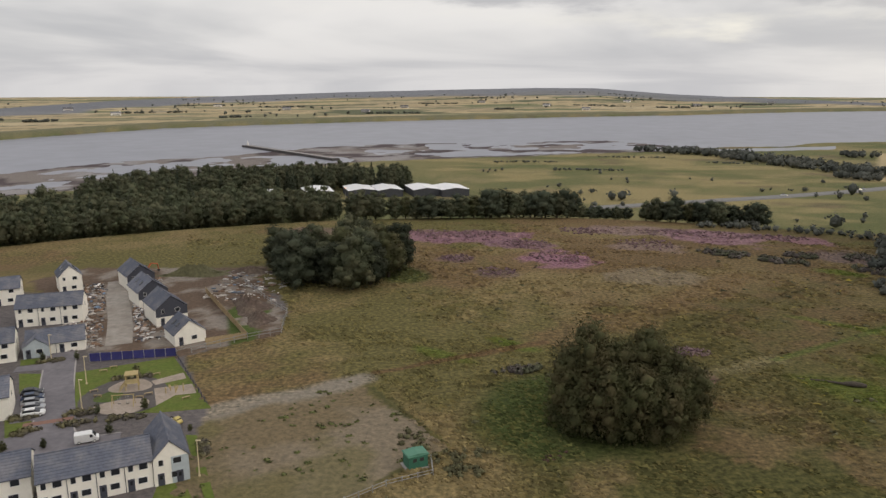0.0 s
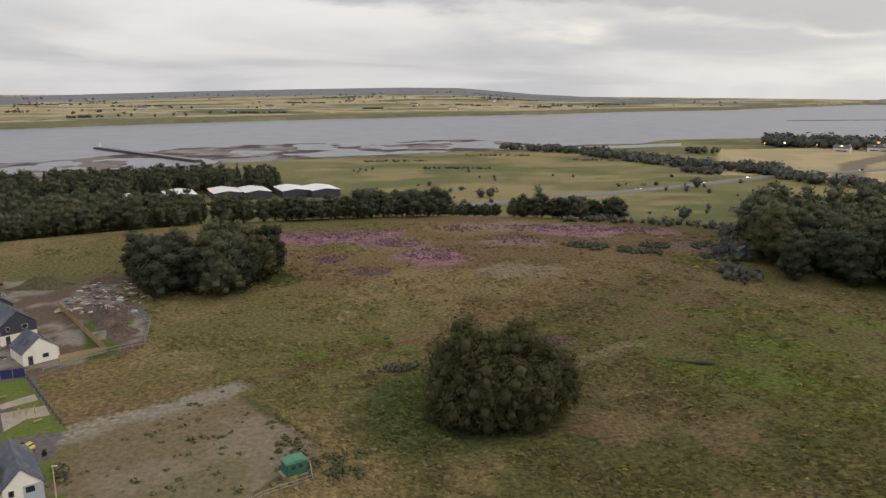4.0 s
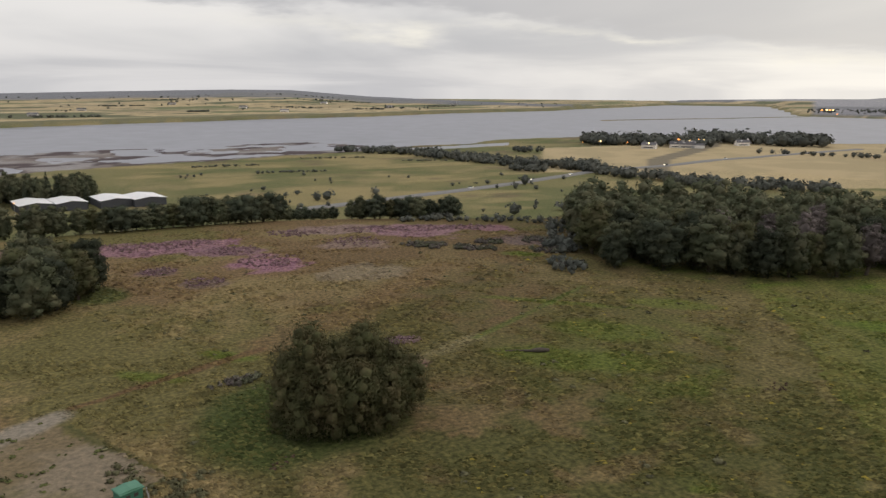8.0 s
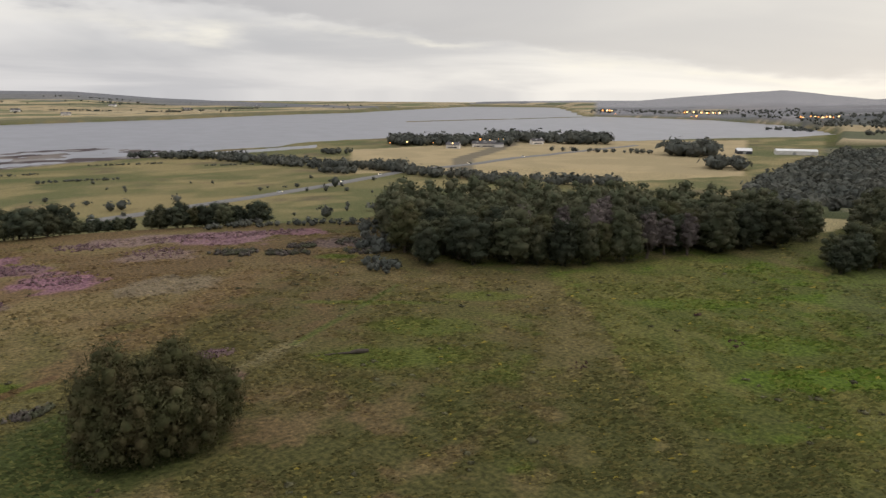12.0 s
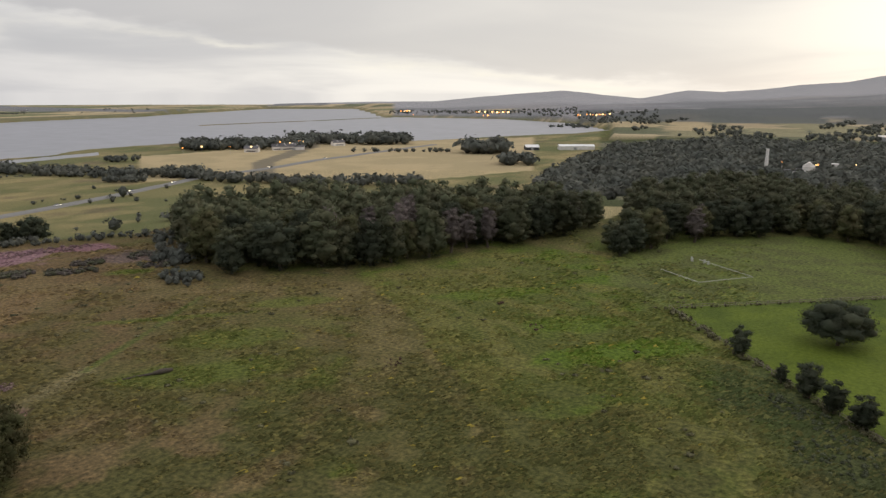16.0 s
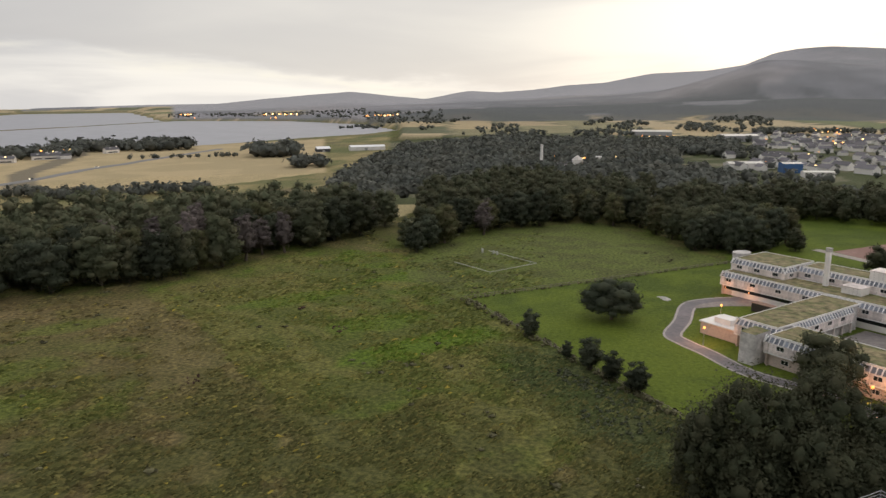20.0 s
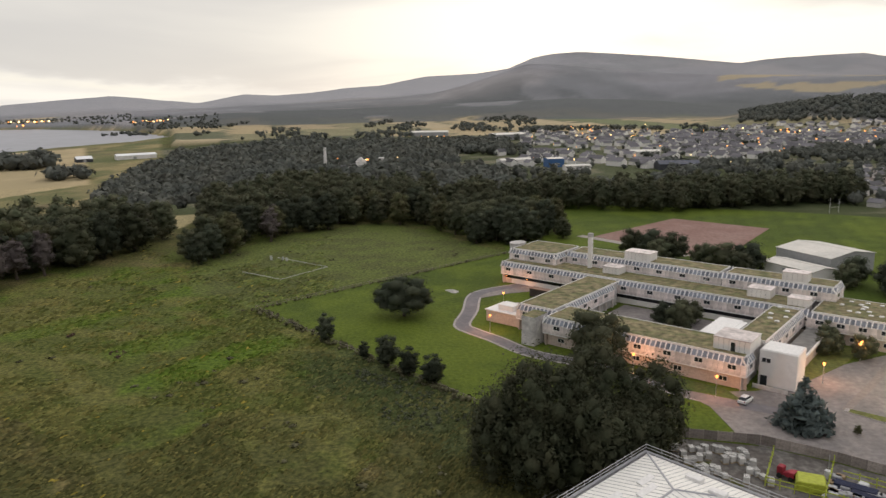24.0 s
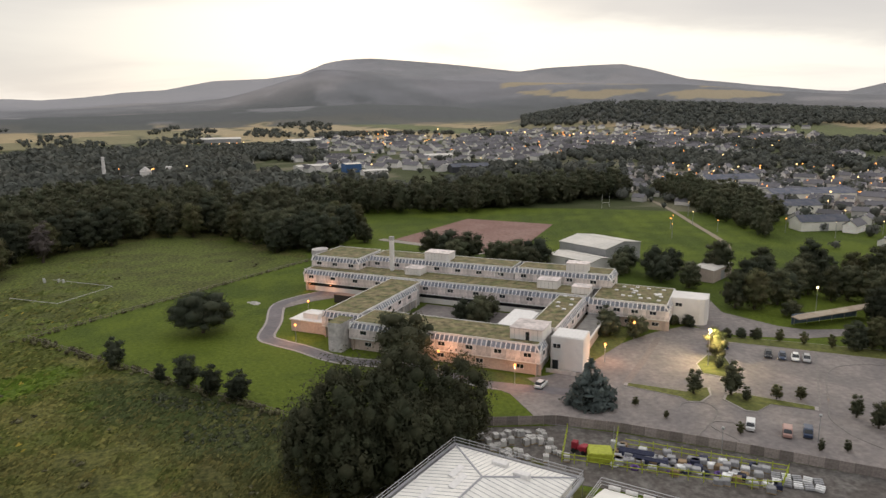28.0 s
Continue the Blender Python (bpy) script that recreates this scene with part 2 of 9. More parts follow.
def value_noise(x, y, seed=0):
    xi, yi = np.floor(x), np.floor(y)
    u, v = x - xi, y - yi
    u, v = u * u * (3 - 2 * u), v * v * (3 - 2 * v)
    a, b = lattice(xi, yi, seed), lattice(xi + 1, yi, seed)
    c, d = lattice(xi, yi + 1, seed), lattice(xi + 1, yi + 1, seed)
    return (a * (1 - u) + b * u) * (1 - v) + (c * (1 - u) + d * u) * v


def fbm(x, y, size, seed=0, octaves=4):
    x, y = np.asarray(x, float) / size, np.asarray(y, float) / size
    total, amp, norm = 0, 1.0, 0
    for o in range(octaves):
        total = total + amp * value_noise(x * 2 ** o + 31.7 * o, y * 2 ** o - 17.3 * o, seed + o)
        norm += amp
        amp *= 0.5
    return total / norm


def smooth(v, lo, hi):
    k = np.clip((np.asarray(v, float) - lo) / (hi - lo), 0, 1)
    return k * k * (3 - 2 * k)


def inside(x, y, poly):
    x, y = np.asarray(x, float), np.asarray(y, float)
    hit = np.zeros(x.shape, bool)
    for (x0, y0), (x1, y1) in zip(poly, poly[1:] + poly[:1]):
        cross = ((y0 > y) != (y1 > y)) & (x < (x1 - x0) * (y - y0) / (y1 - y0 + 1e-12) + x0)
        hit ^= cross
    return hit


def near_line(x, y, line):
    best = np.full(np.shape(x), 1e9)
    for (x0, y0), (x1, y1) in zip(line, line[1:]):
        dx_, dy_ = x1 - x0, y1 - y0
        k = np.clip(((x - x0) * dx_ + (y - y0) * dy_) / (dx_ * dx_ + dy_ * dy_), 0, 1)
        best = np.minimum(best, np.hypot(x - x0 - k * dx_, y - y0 - k * dy_))
    return best

# ---- the land: one sheet from below the camera to the hills ----
WATER = -11.0
# skyline, heading in degrees and degrees over the level of the eye
SKYLINE = ((-60, -1.6), (-31, -1.45), (-24, -1.01), (-16, -0.72), (-7.6, -0.46), (0, -0.28), (7.3, -0.13), (11.6, -0.15), (17.2, -0.58), (25, -0.89), (31, -1.08), (38, -1.02), (41, -0.68), (48, -0.52), (53, -0.48),
           (57.6, -0.03), (62.9, 0.38), (68.7, -0.24), (72, 0.4), (74.3, 0.24), (77, 0.46), (79.5, 0.76), (82.3, 0.95), (85.7, 1.56), (89.6, 1.74), (92.1, 2.07), (93.9, 2.85), (95.4, 3.1), (97.4, 3.2), (100, 3.02),
           (103, 2.76), (108.8, 2.1), (110.5, 2.32), (113, 2.45), (116.5, 2.55), (118.4, 2.12), (121.1, 1.39), (125.3, 0.91), (130.2, 0.38), (131.6, 0.33), (133.8, 0.87), (150, 1.0))
# nearer ridges: distance, and heading with degrees over the level of the eye
RIDGES = ((3300, ((56, -1.2), (64, -0.75), (70, -0.55), (78, -0.25), (83, -0.1), (86, 0.25), (88, 0.7), (90, 1.25), (92, 1.9), (93.5, 2.4), (96, 2.3), (100, 1.9), (104, 1.5), (108, 1.35), (112, 1.2), (116, 1.1), (121, 0.95), (126, 0.55), (131, 0.15), (150, -0.3))),
          (2350, ((58, -1.5), (66, -1.15), (72, -0.9), (80, -0.8), (86, -0.55), (92, -0.35), (97, -0.2), (102, -0.35), (106, -0.7), (112, -1.2), (150, -1.4))),
          (1720, ((104, -2.0), (108, -1.6), (111, -1.0), (114.6, -0.5), (117.4, -0.33), (121, -0.42), (125.4, -0.62), (130, -0.85), (134, -1.05), (150, -1.1))))
NEAR_SHORE = ((-60, 570), (-31.7, 588), (-24.6, 600), (-15.5, 665), (-8.2, 723), (5.2, 790), (16.3, 881), (25.5, 1010), (28, 1100), (34, 1180), (41, 1150), (48, 1130), (56, 1266), (64, 1450), (66.5, 1600))
MUD_EDGE = ((-60, 690), (-31.5, 720), (-24.5, 786), (-16.6, 809), (-8.1, 930), (5.1, 975), (12.9, 1030), (17, 960), (20, 900))
FAR_SHORE = ((-60, 1000), (-31.3, 1180), (-20.5, 1391), (-8.1, 1520), (5.1, 1700), (17.8, 1980), (31.1, 2600), (36.8, 3289), (40, 3900), (47, 3900), (49, 2480), (58, 2300), (64, 1950), (66.5, 1600))
BLUFF = ((-60, 330), (-32, 326), (-20, 331), (-4, 338), (10, 345), (20, 346), (31, 350), (40, 420), (66, 460), (90, 460))


def along(table, az):
    return np.interp(az, [a for a, _ in table], [r for _, r in table])


SCHOOL_GROUNDS = [(207, 68), (139, 1), (124, -36), (60, -60), (60, -300), (460, -300), (460, 30), (390, -20), (320, -28), (300, -8), (286, -11)]
ESTATE = [(-38, 60), (-46, 130), (-61, 160), (-42, 176), (-44, 196), (-62, 250), (-210, 250), (-210, 60)]


def level_ground(x, y):
    return inside(x, y, SCHOOL_GROUNDS) | inside(x, y, ESTATE)


def polar(x, y):
    return np.degrees(np.arctan2(x, y)), np.hypot(x, y)


def low_share(az):
    return 1 - smooth(az, 64, 76)


def water_at(az, r):
    """How far inside water, in metres (positive in water)."""
    wob = 14 * (fbm(r * np.sin(np.radians(az)), r * np.cos(np.radians(az)), 60, 3) - 0.5) * 2
    d = np.minimum(r - along(NEAR_SHORE, az), along(FAR_SHORE, az) - r) + wob
    d = np.where(az > 66.5, -50, d)
    spit = np.abs(r - np.interp(az, (35.3, 44, 50), (1840, 2120, 2440))) - 22
    d = np.where((az > 35.3) & (az < 50), np.minimum(d, spit), d)
    pool = np.minimum(r - np.interp(az, (16, 24, 29), (845, 915, 985)), np.interp(az, (16, 24, 29), (868, 960, 1040)) - r)
    return np.where((az > 17) & (az < 28.5), np.maximum(d, np.minimum(pool, np.minimum(az - 17, 28.5 - az) * 12)), d)


def crest_of(az):
    """Distance and height of the skyline's crest at a heading."""
    el = np.radians(along(SKYLINE, az))
    crest = np.where(el < -0.0122, (HEIGHT - 8) / np.tan(np.maximum(-el, 0.0122)), 4400)
    return crest, HEIGHT + crest * np.tan(el)


def land(x, y):
    """Height of the ground."""
    x, y = np.asarray(x, float), np.asarray(y, float)
    az, r = polar(x, y)
    z = -10.0 * low_share(az) * smooth(r - along(BLUFF, az), 0, 45)
    z = z + 0.5 * (fbm(x, y, 45, 5) - 0.5) * smooth(r, 170, 260) * ~level_ground(x, y)
    z = z + 2.5 * (fbm(x, y, 130, 8) - 0.5) * smooth(r, 420, 700) * (az < 66)
    w = water_at(az, r)
    z = np.where((az < 67) & (r > 450), np.where(w > 0, WATER - 0.15 - 0.02 * np.minimum(w, 100), np.maximum(np.minimum(z, WATER + 0.25 + 0.025 * np.maximum(-w, 0)), WATER + 0.2)), z)
    mud = (r < along(MUD_EDGE, az)) & (r > along(NEAR_SHORE, az) - 10) & (az < 20)
    flats = WATER + 0.5 * (fbm(x, y, 38, 11, 5) - 0.48)
    z = np.where(mud, flats, z)
    # far side of the water and the hills
    crest, top = crest_of(az)
    start = np.where(az < 66.5, along(FAR_SHORE, az), 1180)
    start = np.minimum(start, crest - 300)
    k = np.clip((r - start) / (crest - start), 0, 1)
    rise = np.where(az < 47, 0.75 * k + 0.25 * k * k, 0.15 * k + 0.85 * k ** 3.2)
    base = np.where(az < 66.5, WATER + 0.6, 0.0)
    hill = base + (top - base) * rise + (75 * rise * (1 - rise)) * (fbm(x, y, 650, 21, 5) - 0.5) * 2.0 * np.clip(top / 120, 0.15, 1)
    hill = np.where(r > crest, top - (r - crest) * 0.06, hill)
    hill = hill + 5.0 * (fbm(x, y, 90, 23, 3) - 0.5) * smooth(az, 52, 60) * rise
    for far_, table in RIDGES:
        way = far_ * (1 + 0.10 * (fbm(x, y, 700, int(far_)) - 0.5))
        peak = np.maximum(HEIGHT + way * np.tan(np.radians(along(table, az))), 0.0) * smooth(az, table[0][0], table[0][0] + 3)
        back = 1 - 0.5 * smooth(r, way, way * 1.3)
        hill = np.maximum(hill, (peak + 4.0 * (fbm(x, y, 70, 25, 3) - 0.5)) * smooth(r, way * 0.70, way) * back - 2.0)
    far = (r > start) & ((az > 66.5) | (w <= 0))
    return np.where(far, hill, z)


def paint(x, y):
    """Cover of the ground: a base colour at each place, with painted haze and shade."""
    az, r = polar(x, y)
    n1, n2, n3 = fbm(x, y, 28, 31), fbm(x, y, 7, 41, 5), fbm(x, y, 80, 51)

    def c(*rgb):
        return np.array(rgb)[None, :]

    def blend(a, b, k):
        return a * (1 - k[:, None]) + b * k[:, None]

    straw, brown, olive = c(0.188, 0.146, 0.074), c(0.152, 0.106, 0.058), c(0.122, 0.108, 0.046)
    green, lush = c(0.078, 0.085, 0.028), c(0.082, 0.112, 0.020)
    col = blend(straw, brown, smooth(n1, 0.38, 0.62))
    col = blend(col, olive, smooth(n3 + 0.4 * n2, 0.6, 0.85))
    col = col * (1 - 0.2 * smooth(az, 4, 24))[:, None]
    # greener to the south-west and close to the drone
    g = smooth(az + 26 * (n1 - 0.5), 28, 62)
    col = blend(col, green, g * 0.85)
    col = blend(col, lush, g * smooth(n3 * 0.6 + n2 * 0.4, 0.5, 0.62) * 0.8)
    col = blend(col, straw, g * smooth(fbm(x * 0.55 + y * 0.83, (y * 0.55 - x * 0.83) * 2.6, 14, 45, 5), 0.50, 0.64) * 0.4)
    # lush hollows and dry, tussocky rises
    for px, py, wa, wr, k in ((92, 136, 22, 9, 0.6), (80, 82.5, 5.5, 4.5, 0.8), (112, 150, 18, 9, 0.55), (136, 238, 9, 5, 0.8), (112, 178, 26, 2.5, 0.6), (17, 168, 9, 3, 0.8), (0, 161, 9, 2.5, 0.7), (163, 64, 26, 8, 0.95), (175, 84, 18, 10, 0.7), (145, 163, 12, 6, 0.6), (128, 60, 13, 5, 0.6), (190, 118, 20, 7, 0.6)):
        d = np.hypot((x - px) * 0.78 + (y - py) * -0.62, ((x - px) * 0.62 + (y - py) * 0.78) * wa / wr) / wa + 1.0 * (n2 - 0.5) + 0.5 * (n1 - 0.5)
        col = blend(col, lush, smooth(1.1 - d, 0, 0.5) * k)
    for px, py, wa, wr, k in ((107, 88, 18, 9, 0.75), (141, 96, 14, 7, 0.6), (64, 116, 22, 12, 0.75), (150, 140, 18, 8, 0.5), (200, 150, 26, 8, 0.5), (112, 46, 16, 8, 0.4)):
        d = np.hypot((x - px) * 0.78 + (y - py) * -0.62, ((x - px) * 0.62 + (y - py) * 0.78) * wa / wr) / wa + 1.3 * (n2 - 0.5) + 0.7 * (n1 - 0.5)
        col = blend(col, c(0.135, 0.103, 0.054), smooth(1.1 - d, 0, 0.7) * k * 0.7)
    # wetter, greener ground beyond an old field edge
    wet = inside(x + 7 * (n2 - 0.5), y + 7 * (n1 - 0.5), [(181, 172), (165, 143), (151, 121), (131, 97), (121, 82), (108, 67.5), (94, 54.5), (86, 30), (150, 5), (207, 68), (262, 112), (262, 156), (222, 164)])
    col = np.where(wet[:, None], col * np.array((0.94, 1.08, 0.80)), col)
    weedy = near_line(x, y, [(158, 30), (140, 12), (122, -6)]) + 10 * (n2 - 0.5)
    col = blend(col, c(0.050, 0.064, 0.026), smooth(20 - weedy, 0, 12) * 0.85)
    near_green = smooth(150 - r + 60 * (n1 - 0.5), 0, 30) * smooth(az, 2, 12)
    col = blend(col, c(0.070, 0.072, 0.026), near_green * smooth(n2, 0.30, 0.50) * 0.85)
    # heather, willowherb and bare patches on the old field
    for ax, ar, wa, wr, rgb, strength in ((2, 300, 26, 11, (0.22, 0.125, 0.16), 0.9), (9.5, 262, 12, 10, (0.23, 0.125, 0.165), 0.95), (6, 285, 13, 6, (0.19, 0.115, 0.14), 0.9), (15, 322, 20, 9, (0.21, 0.15, 0.15), 0.8),
                                (21.5, 318, 18, 12, (0.225, 0.135, 0.17), 0.85), (16, 290, 15, 8, (0.205, 0.15, 0.135), 0.8), (20.5, 158, 4.5, 3.5, (0.16, 0.09, 0.095), 0.9), (27, 325, 14, 6, (0.21, 0.115, 0.15), 0.8),
                                (1, 258, 6, 5, (0.15, 0.10, 0.10), 0.7), (-9, 315, 20, 8, (0.16, 0.11, 0.11), 0.6), (17, 243, 13, 9, (0.195, 0.16, 0.115), 0.8), (31, 300, 16, 10, (0.135, 0.10, 0.10), 0.8), (4.5, 238, 7, 4, (0.15, 0.11, 0.10), 0.7)):
        px, py = ar * math.sin(radians(ax)), ar * math.cos(radians(ax))
        ex, ey = math.cos(radians(ax)), -math.sin(radians(ax))
        u, v = ((x - px) * ex + (y - py) * ey) / (1.2 * wa), ((x - px) * -ey + (y - py) * ex) / (1.35 * wr)
        d = np.hypot(u, v) + 1.1 * (n2 - 0.5) + 0.5 * (n1 - 0.5)
        col = blend(col, c(*rgb), smooth(1.05 - d, 0, 0.25) * strength)
    # brown strip, pale strip and worn tracks through the field
    strip = near_line(x, y, [(30, 172), (60, 196), (98, 232)]) + 9 * (n2 - 0.5)
    col = blend(col, c(0.150, 0.102, 0.056), smooth(11 - strip, 0, 8) * 0.7)
    pale_ = near_line(x, y, [(50, 145), (65, 153), (77, 158)]) + 5 * (n2 - 0.5)
    col = blend(col, c(0.185, 0.160, 0.090), smooth(4.5 - pale_, 0, 4) * 0.75)
    for line, wide, rgb, k in (([(-15, 150), (-2.7, 156.4), (10, 162.4), (25, 170)], 1.8, (0.120, 0.074, 0.042), 0.85), ([(54, 170), (68, 183), (85, 198), (104, 211), (126, 228)], 1.2, (0.070, 0.060, 0.030), 0.8),
                               ([(77, 158), (100, 171), (131, 190)], 1.3, (0.075, 0.105, 0.026), 0.7), ([(-6, 136.6), (6, 142.7), (19, 145)], 1.0, (0.080, 0.070, 0.034), 0.7), ([(12.4, 118.5), (19, 122), (26, 126.6)], 1.4, (0.085, 0.066, 0.038), 0.8),
                               ([(28, 166), (32, 175), (32, 184), (29, 194), (26, 202)], 1.1, (0.090, 0.068, 0.036), 0.8), ([(-17, 101), (-8, 108), (0, 116), (-15, 142)], 1.6, (0.070, 0.072, 0.030), 0.8)):
        d = near_line(x, y, line) + 1.6 * (n2 - 0.5)
        col = blend(col, c(*rgb), smooth(wide - d, 0, 0.9) * k)
    # deep green grass, shade painted in, round the lone willow and beside the copse
    col = blend(col, c(0.046, 0.066, 0.020), smooth(25 - np.hypot(x - 24, y - 128) + 10 * (n1 - 0.5), 0, 10) * 0.85)
    col = blend(col, c(0.062, 0.084, 0.028), smooth(11 - np.hypot(x + 12, (y - 234) * 0.8) + 6 * (n2 - 0.5), 0, 5) * 0.8)
    # gravel yard
    yard = inside(x + 5 * (n2 - 0.5), y + 5 * (n1 - 0.5), [(-47, 126), (-35, 137), (-18, 149.5), (-15.4, 141), (0.5, 115), (-8, 107), (-16, 99), (-22, 85), (-40, 85), (-44, 105)])
    weeds = smooth(fbm(x, y, 16, 47), 0.5, 0.66)
    col = np.where(yard[:, None], blend(np.repeat(c(0.166, 0.130, 0.080), len(x), 0), c(0.205, 0.168, 0.122), smooth(fbm(x, y, 14, 43, 3), 0.4, 0.68)), col)
    col = np.where(yard[:, None], blend(col, c(0.135, 0.120, 0.055), weeds * 0.7), col)
    grey = near_line(x, y, [(-50, 127.6), (-42.3, 132.2), (-36, 136.6), (-27.1, 140.2), (-17.5, 147)]) + 3.5 * (n2 - 0.5)
    col = blend(col, c(0.235, 0.208, 0.172), smooth(4.6 - grey, 0, 2.6) * 0.9)
    # disturbed earth round the building site
    site = inside(x + 6 * (n2 - 0.5), y + 6 * (n1 - 0.5), [(-86, 164), (-63, 160), (-42, 176), (-44, 194), (-60, 226), (-62, 246), (-125, 246), (-135, 226), (-105, 190)])
    col = np.where(site[:, None], blend(np.repeat(c(0.125, 0.090, 0.068), len(x), 0), c(0.23, 0.20, 0.175), smooth(n2, 0.48, 0.62)), col)
    col = np.where((site & (n1 > 0.6) & (az > -17.5))[:, None], c(0.075, 0.10, 0.03), col)
    # mown school grounds
    mown = inside(x, y, SCHOOL_GROUNDS)
    lawn = blend(np.repeat(c(0.100, 0.134, 0.019), len(x), 0), c(0.064, 0.092, 0.016), smooth(n1 * 0.6 + n2 * 0.4, 0.36, 0.64))
    stripe = (np.floor((x * 0.27 + y * 0.96) / 4.5) % 2)[:, None]
    lawn = np.where(((x > 262) & (y < -95))[:, None], lawn * (0.93 + 0.14 * stripe), lawn)
    col = np.where(mown[:, None], lawn, col)
    paddock = (az > 67) & (r < 400) & inside(x, y, [(206, 68), (225, 95), (262, 112), (320, 95), (360, 50), (300, 0), (286, -11)])
    col = np.where(paddock[:, None], blend(np.repeat(c(0.098, 0.120, 0.034), len(x), 0), c(0.082, 0.094, 0.032), smooth(n2, 0.45, 0.6)), col)
    estate = inside(x, y, ESTATE) & ~site & (y < 214 + 6 * (n2 - 0.5))
    col = np.where(estate[:, None], c(0.125, 0.112, 0.112) * (0.85 + 0.3 * n1[:, None]), col)
    # low plain
    lowland = (r > along(BLUFF, az) + 12) & (az < 66)
    plain = blend(np.repeat(c(0.178, 0.164, 0.078), len(x), 0), c(0.132, 0.136, 0.062), smooth(n3, 0.42, 0.6))
    plain = blend(plain, c(0.25, 0.205, 0.11), smooth(n1 * 0.5 + fbm(x, y * 3, 120, 61) * 0.5, 0.52, 0.62) * 0.6)
    plain = blend(plain, c(0.29, 0.235, 0.12), smooth(fbm(x * 0.5, y, 36, 63, 5), 0.54, 0.66) * 0.7)
    plain = blend(plain, c(0.10, 0.115, 0.048), smooth(fbm(x * 0.4, y, 44, 64, 5), 0.56, 0.66) * 0.7)
    plain = blend(plain, c(0.13, 0.095, 0.07), smooth(fbm(x, y, 40, 66), 0.66, 0.72) * 0.5)
    col = np.where(lowland[:, None], plain, col)
    gold = (az > 31) & (az < 61) & (r > np.interp(az, (31, 39, 48, 56, 61), (655, 690, 600, 655, 720)) + 20 * (n3 - 0.5)) & (r < np.interp(az, (31, 34, 50, 61), (930, 960, 1160, 1290)))
    ripe = blend(np.repeat(c(0.42, 0.335, 0.20), len(x), 0), c(0.36, 0.295, 0.175), smooth(n1, 0.4, 0.6))
    col = np.where(gold[:, None], ripe, col)
    lane = near_line(x, y, [(410, 500), (520, 620), (690, 740), (800, 830)])
    col = np.where(((lane < 12) & lowland)[:, None], c(0.19, 0.165, 0.12), col)
    pale = inside(x, y, [(340, 150), (362, 148), (450, 172), (430, 190), (345, 176)])
    col = np.where(pale[:, None], c(0.34, 0.29, 0.165), col)
    # shore mud and weed
    shore = (r > along(NEAR_SHORE, az) - 25 - 50 * (n3 - 0.5)) & (r < along(MUD_EDGE, az) + 20) & (az < 22)
    weed = blend(np.repeat(c(0.27, 0.255, 0.26), len(x), 0), c(0.20, 0.175, 0.165), smooth(fbm(x, y, 70, 12, 4), 0.45, 0.55))
    weed = blend(weed, c(0.085, 0.068, 0.072), smooth(fbm(x, y, 24, 11, 6) + 0.12 * smooth(az, -12, 2), 0.54, 0.60))
    col = np.where(shore[:, None], weed, col)
    # fields beyond the water and at the foot of the hills
    w = water_at(az, r)
    start = np.where(az < 66.5, along(FAR_SHORE, az), 1180)
    far = (r >= start - 5) & (w <= 2)
    u, v = x * 0.93 + y * 0.36 + 60 * n3, (y * 0.93 - x * 0.36) * 0.8 + 60 * n1
    ci, cj = np.floor(v / 95), 0
    ci2 = np.floor((u + 190 * lattice(ci, ci * 0, 5)) / 260)
    h = lattice(ci2, ci, 9)
    palette = np.array([(0.44, 0.355, 0.22), (0.40, 0.325, 0.205), (0.17, 0.19, 0.10), (0.38, 0.31, 0.20), (0.42, 0.34, 0.21), (0.26, 0.24, 0.145), (0.46, 0.38, 0.25), (0.13, 0.14, 0.085)])
    fields = palette[np.minimum((h * 8).astype(int), 7)] * (0.85 + 0.3 * n1[:, None]) * np.where(az > 60, 0.84, 0.92)[:, None]
    hedge = (np.minimum(v / 95 - ci, 1 - (v / 95 - ci)) < 0.07)
    fields = np.where(hedge[:, None], np.array((0.14, 0.14, 0.09)), fields)
    top = crest_of(az)[1]
    z = land(x, y)
    floor = np.where(az < 66.5, WATER, 0.0)
    share = np.clip((z - floor) / np.maximum(top - floor, 20), 0, 1.2)
    # distance haze put into the hill colour: blue-grey, palest on the back hills
    hazy_moor = blend(np.repeat(c(0.212, 0.212, 0.238), len(x), 0), c(0.240, 0.232, 0.246), smooth(fbm(x, y, 520, 73, 3), 0.36, 0.64))
    hazy_moor = blend(hazy_moor, c(0.165, 0.172, 0.190), smooth(fbm(x, y, 420, 75, 4), 0.46, 0.56) * 0.8)
    hazy_moor = hazy_moor * (0.80 + 0.40 * fbm(x, y, 90, 76, 5))[:, None]
    hazy_moor = blend(hazy_moor, c(0.325, 0.325, 0.355), smooth(r, 3350, 3800) * 0.8 * (1 - 0.6 * smooth(az, 93, 97)))
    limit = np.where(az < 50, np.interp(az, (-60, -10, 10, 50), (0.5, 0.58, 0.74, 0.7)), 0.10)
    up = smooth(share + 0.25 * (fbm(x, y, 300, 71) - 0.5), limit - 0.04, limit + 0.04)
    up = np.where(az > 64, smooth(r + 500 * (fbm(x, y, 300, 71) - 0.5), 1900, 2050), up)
    fields = blend(fields, hazy_moor, up)
    # woods along the crest, their blue-grey colour carrying painted haze
    hazy_crest_wood = smooth(share + 0.25 * (fbm(x, y, 260, 72) - 0.5), np.interp(az, (-30, -12), (0.70, 0.50)), np.interp(az, (-30, -12), (0.78, 0.58))) * (az < 45)
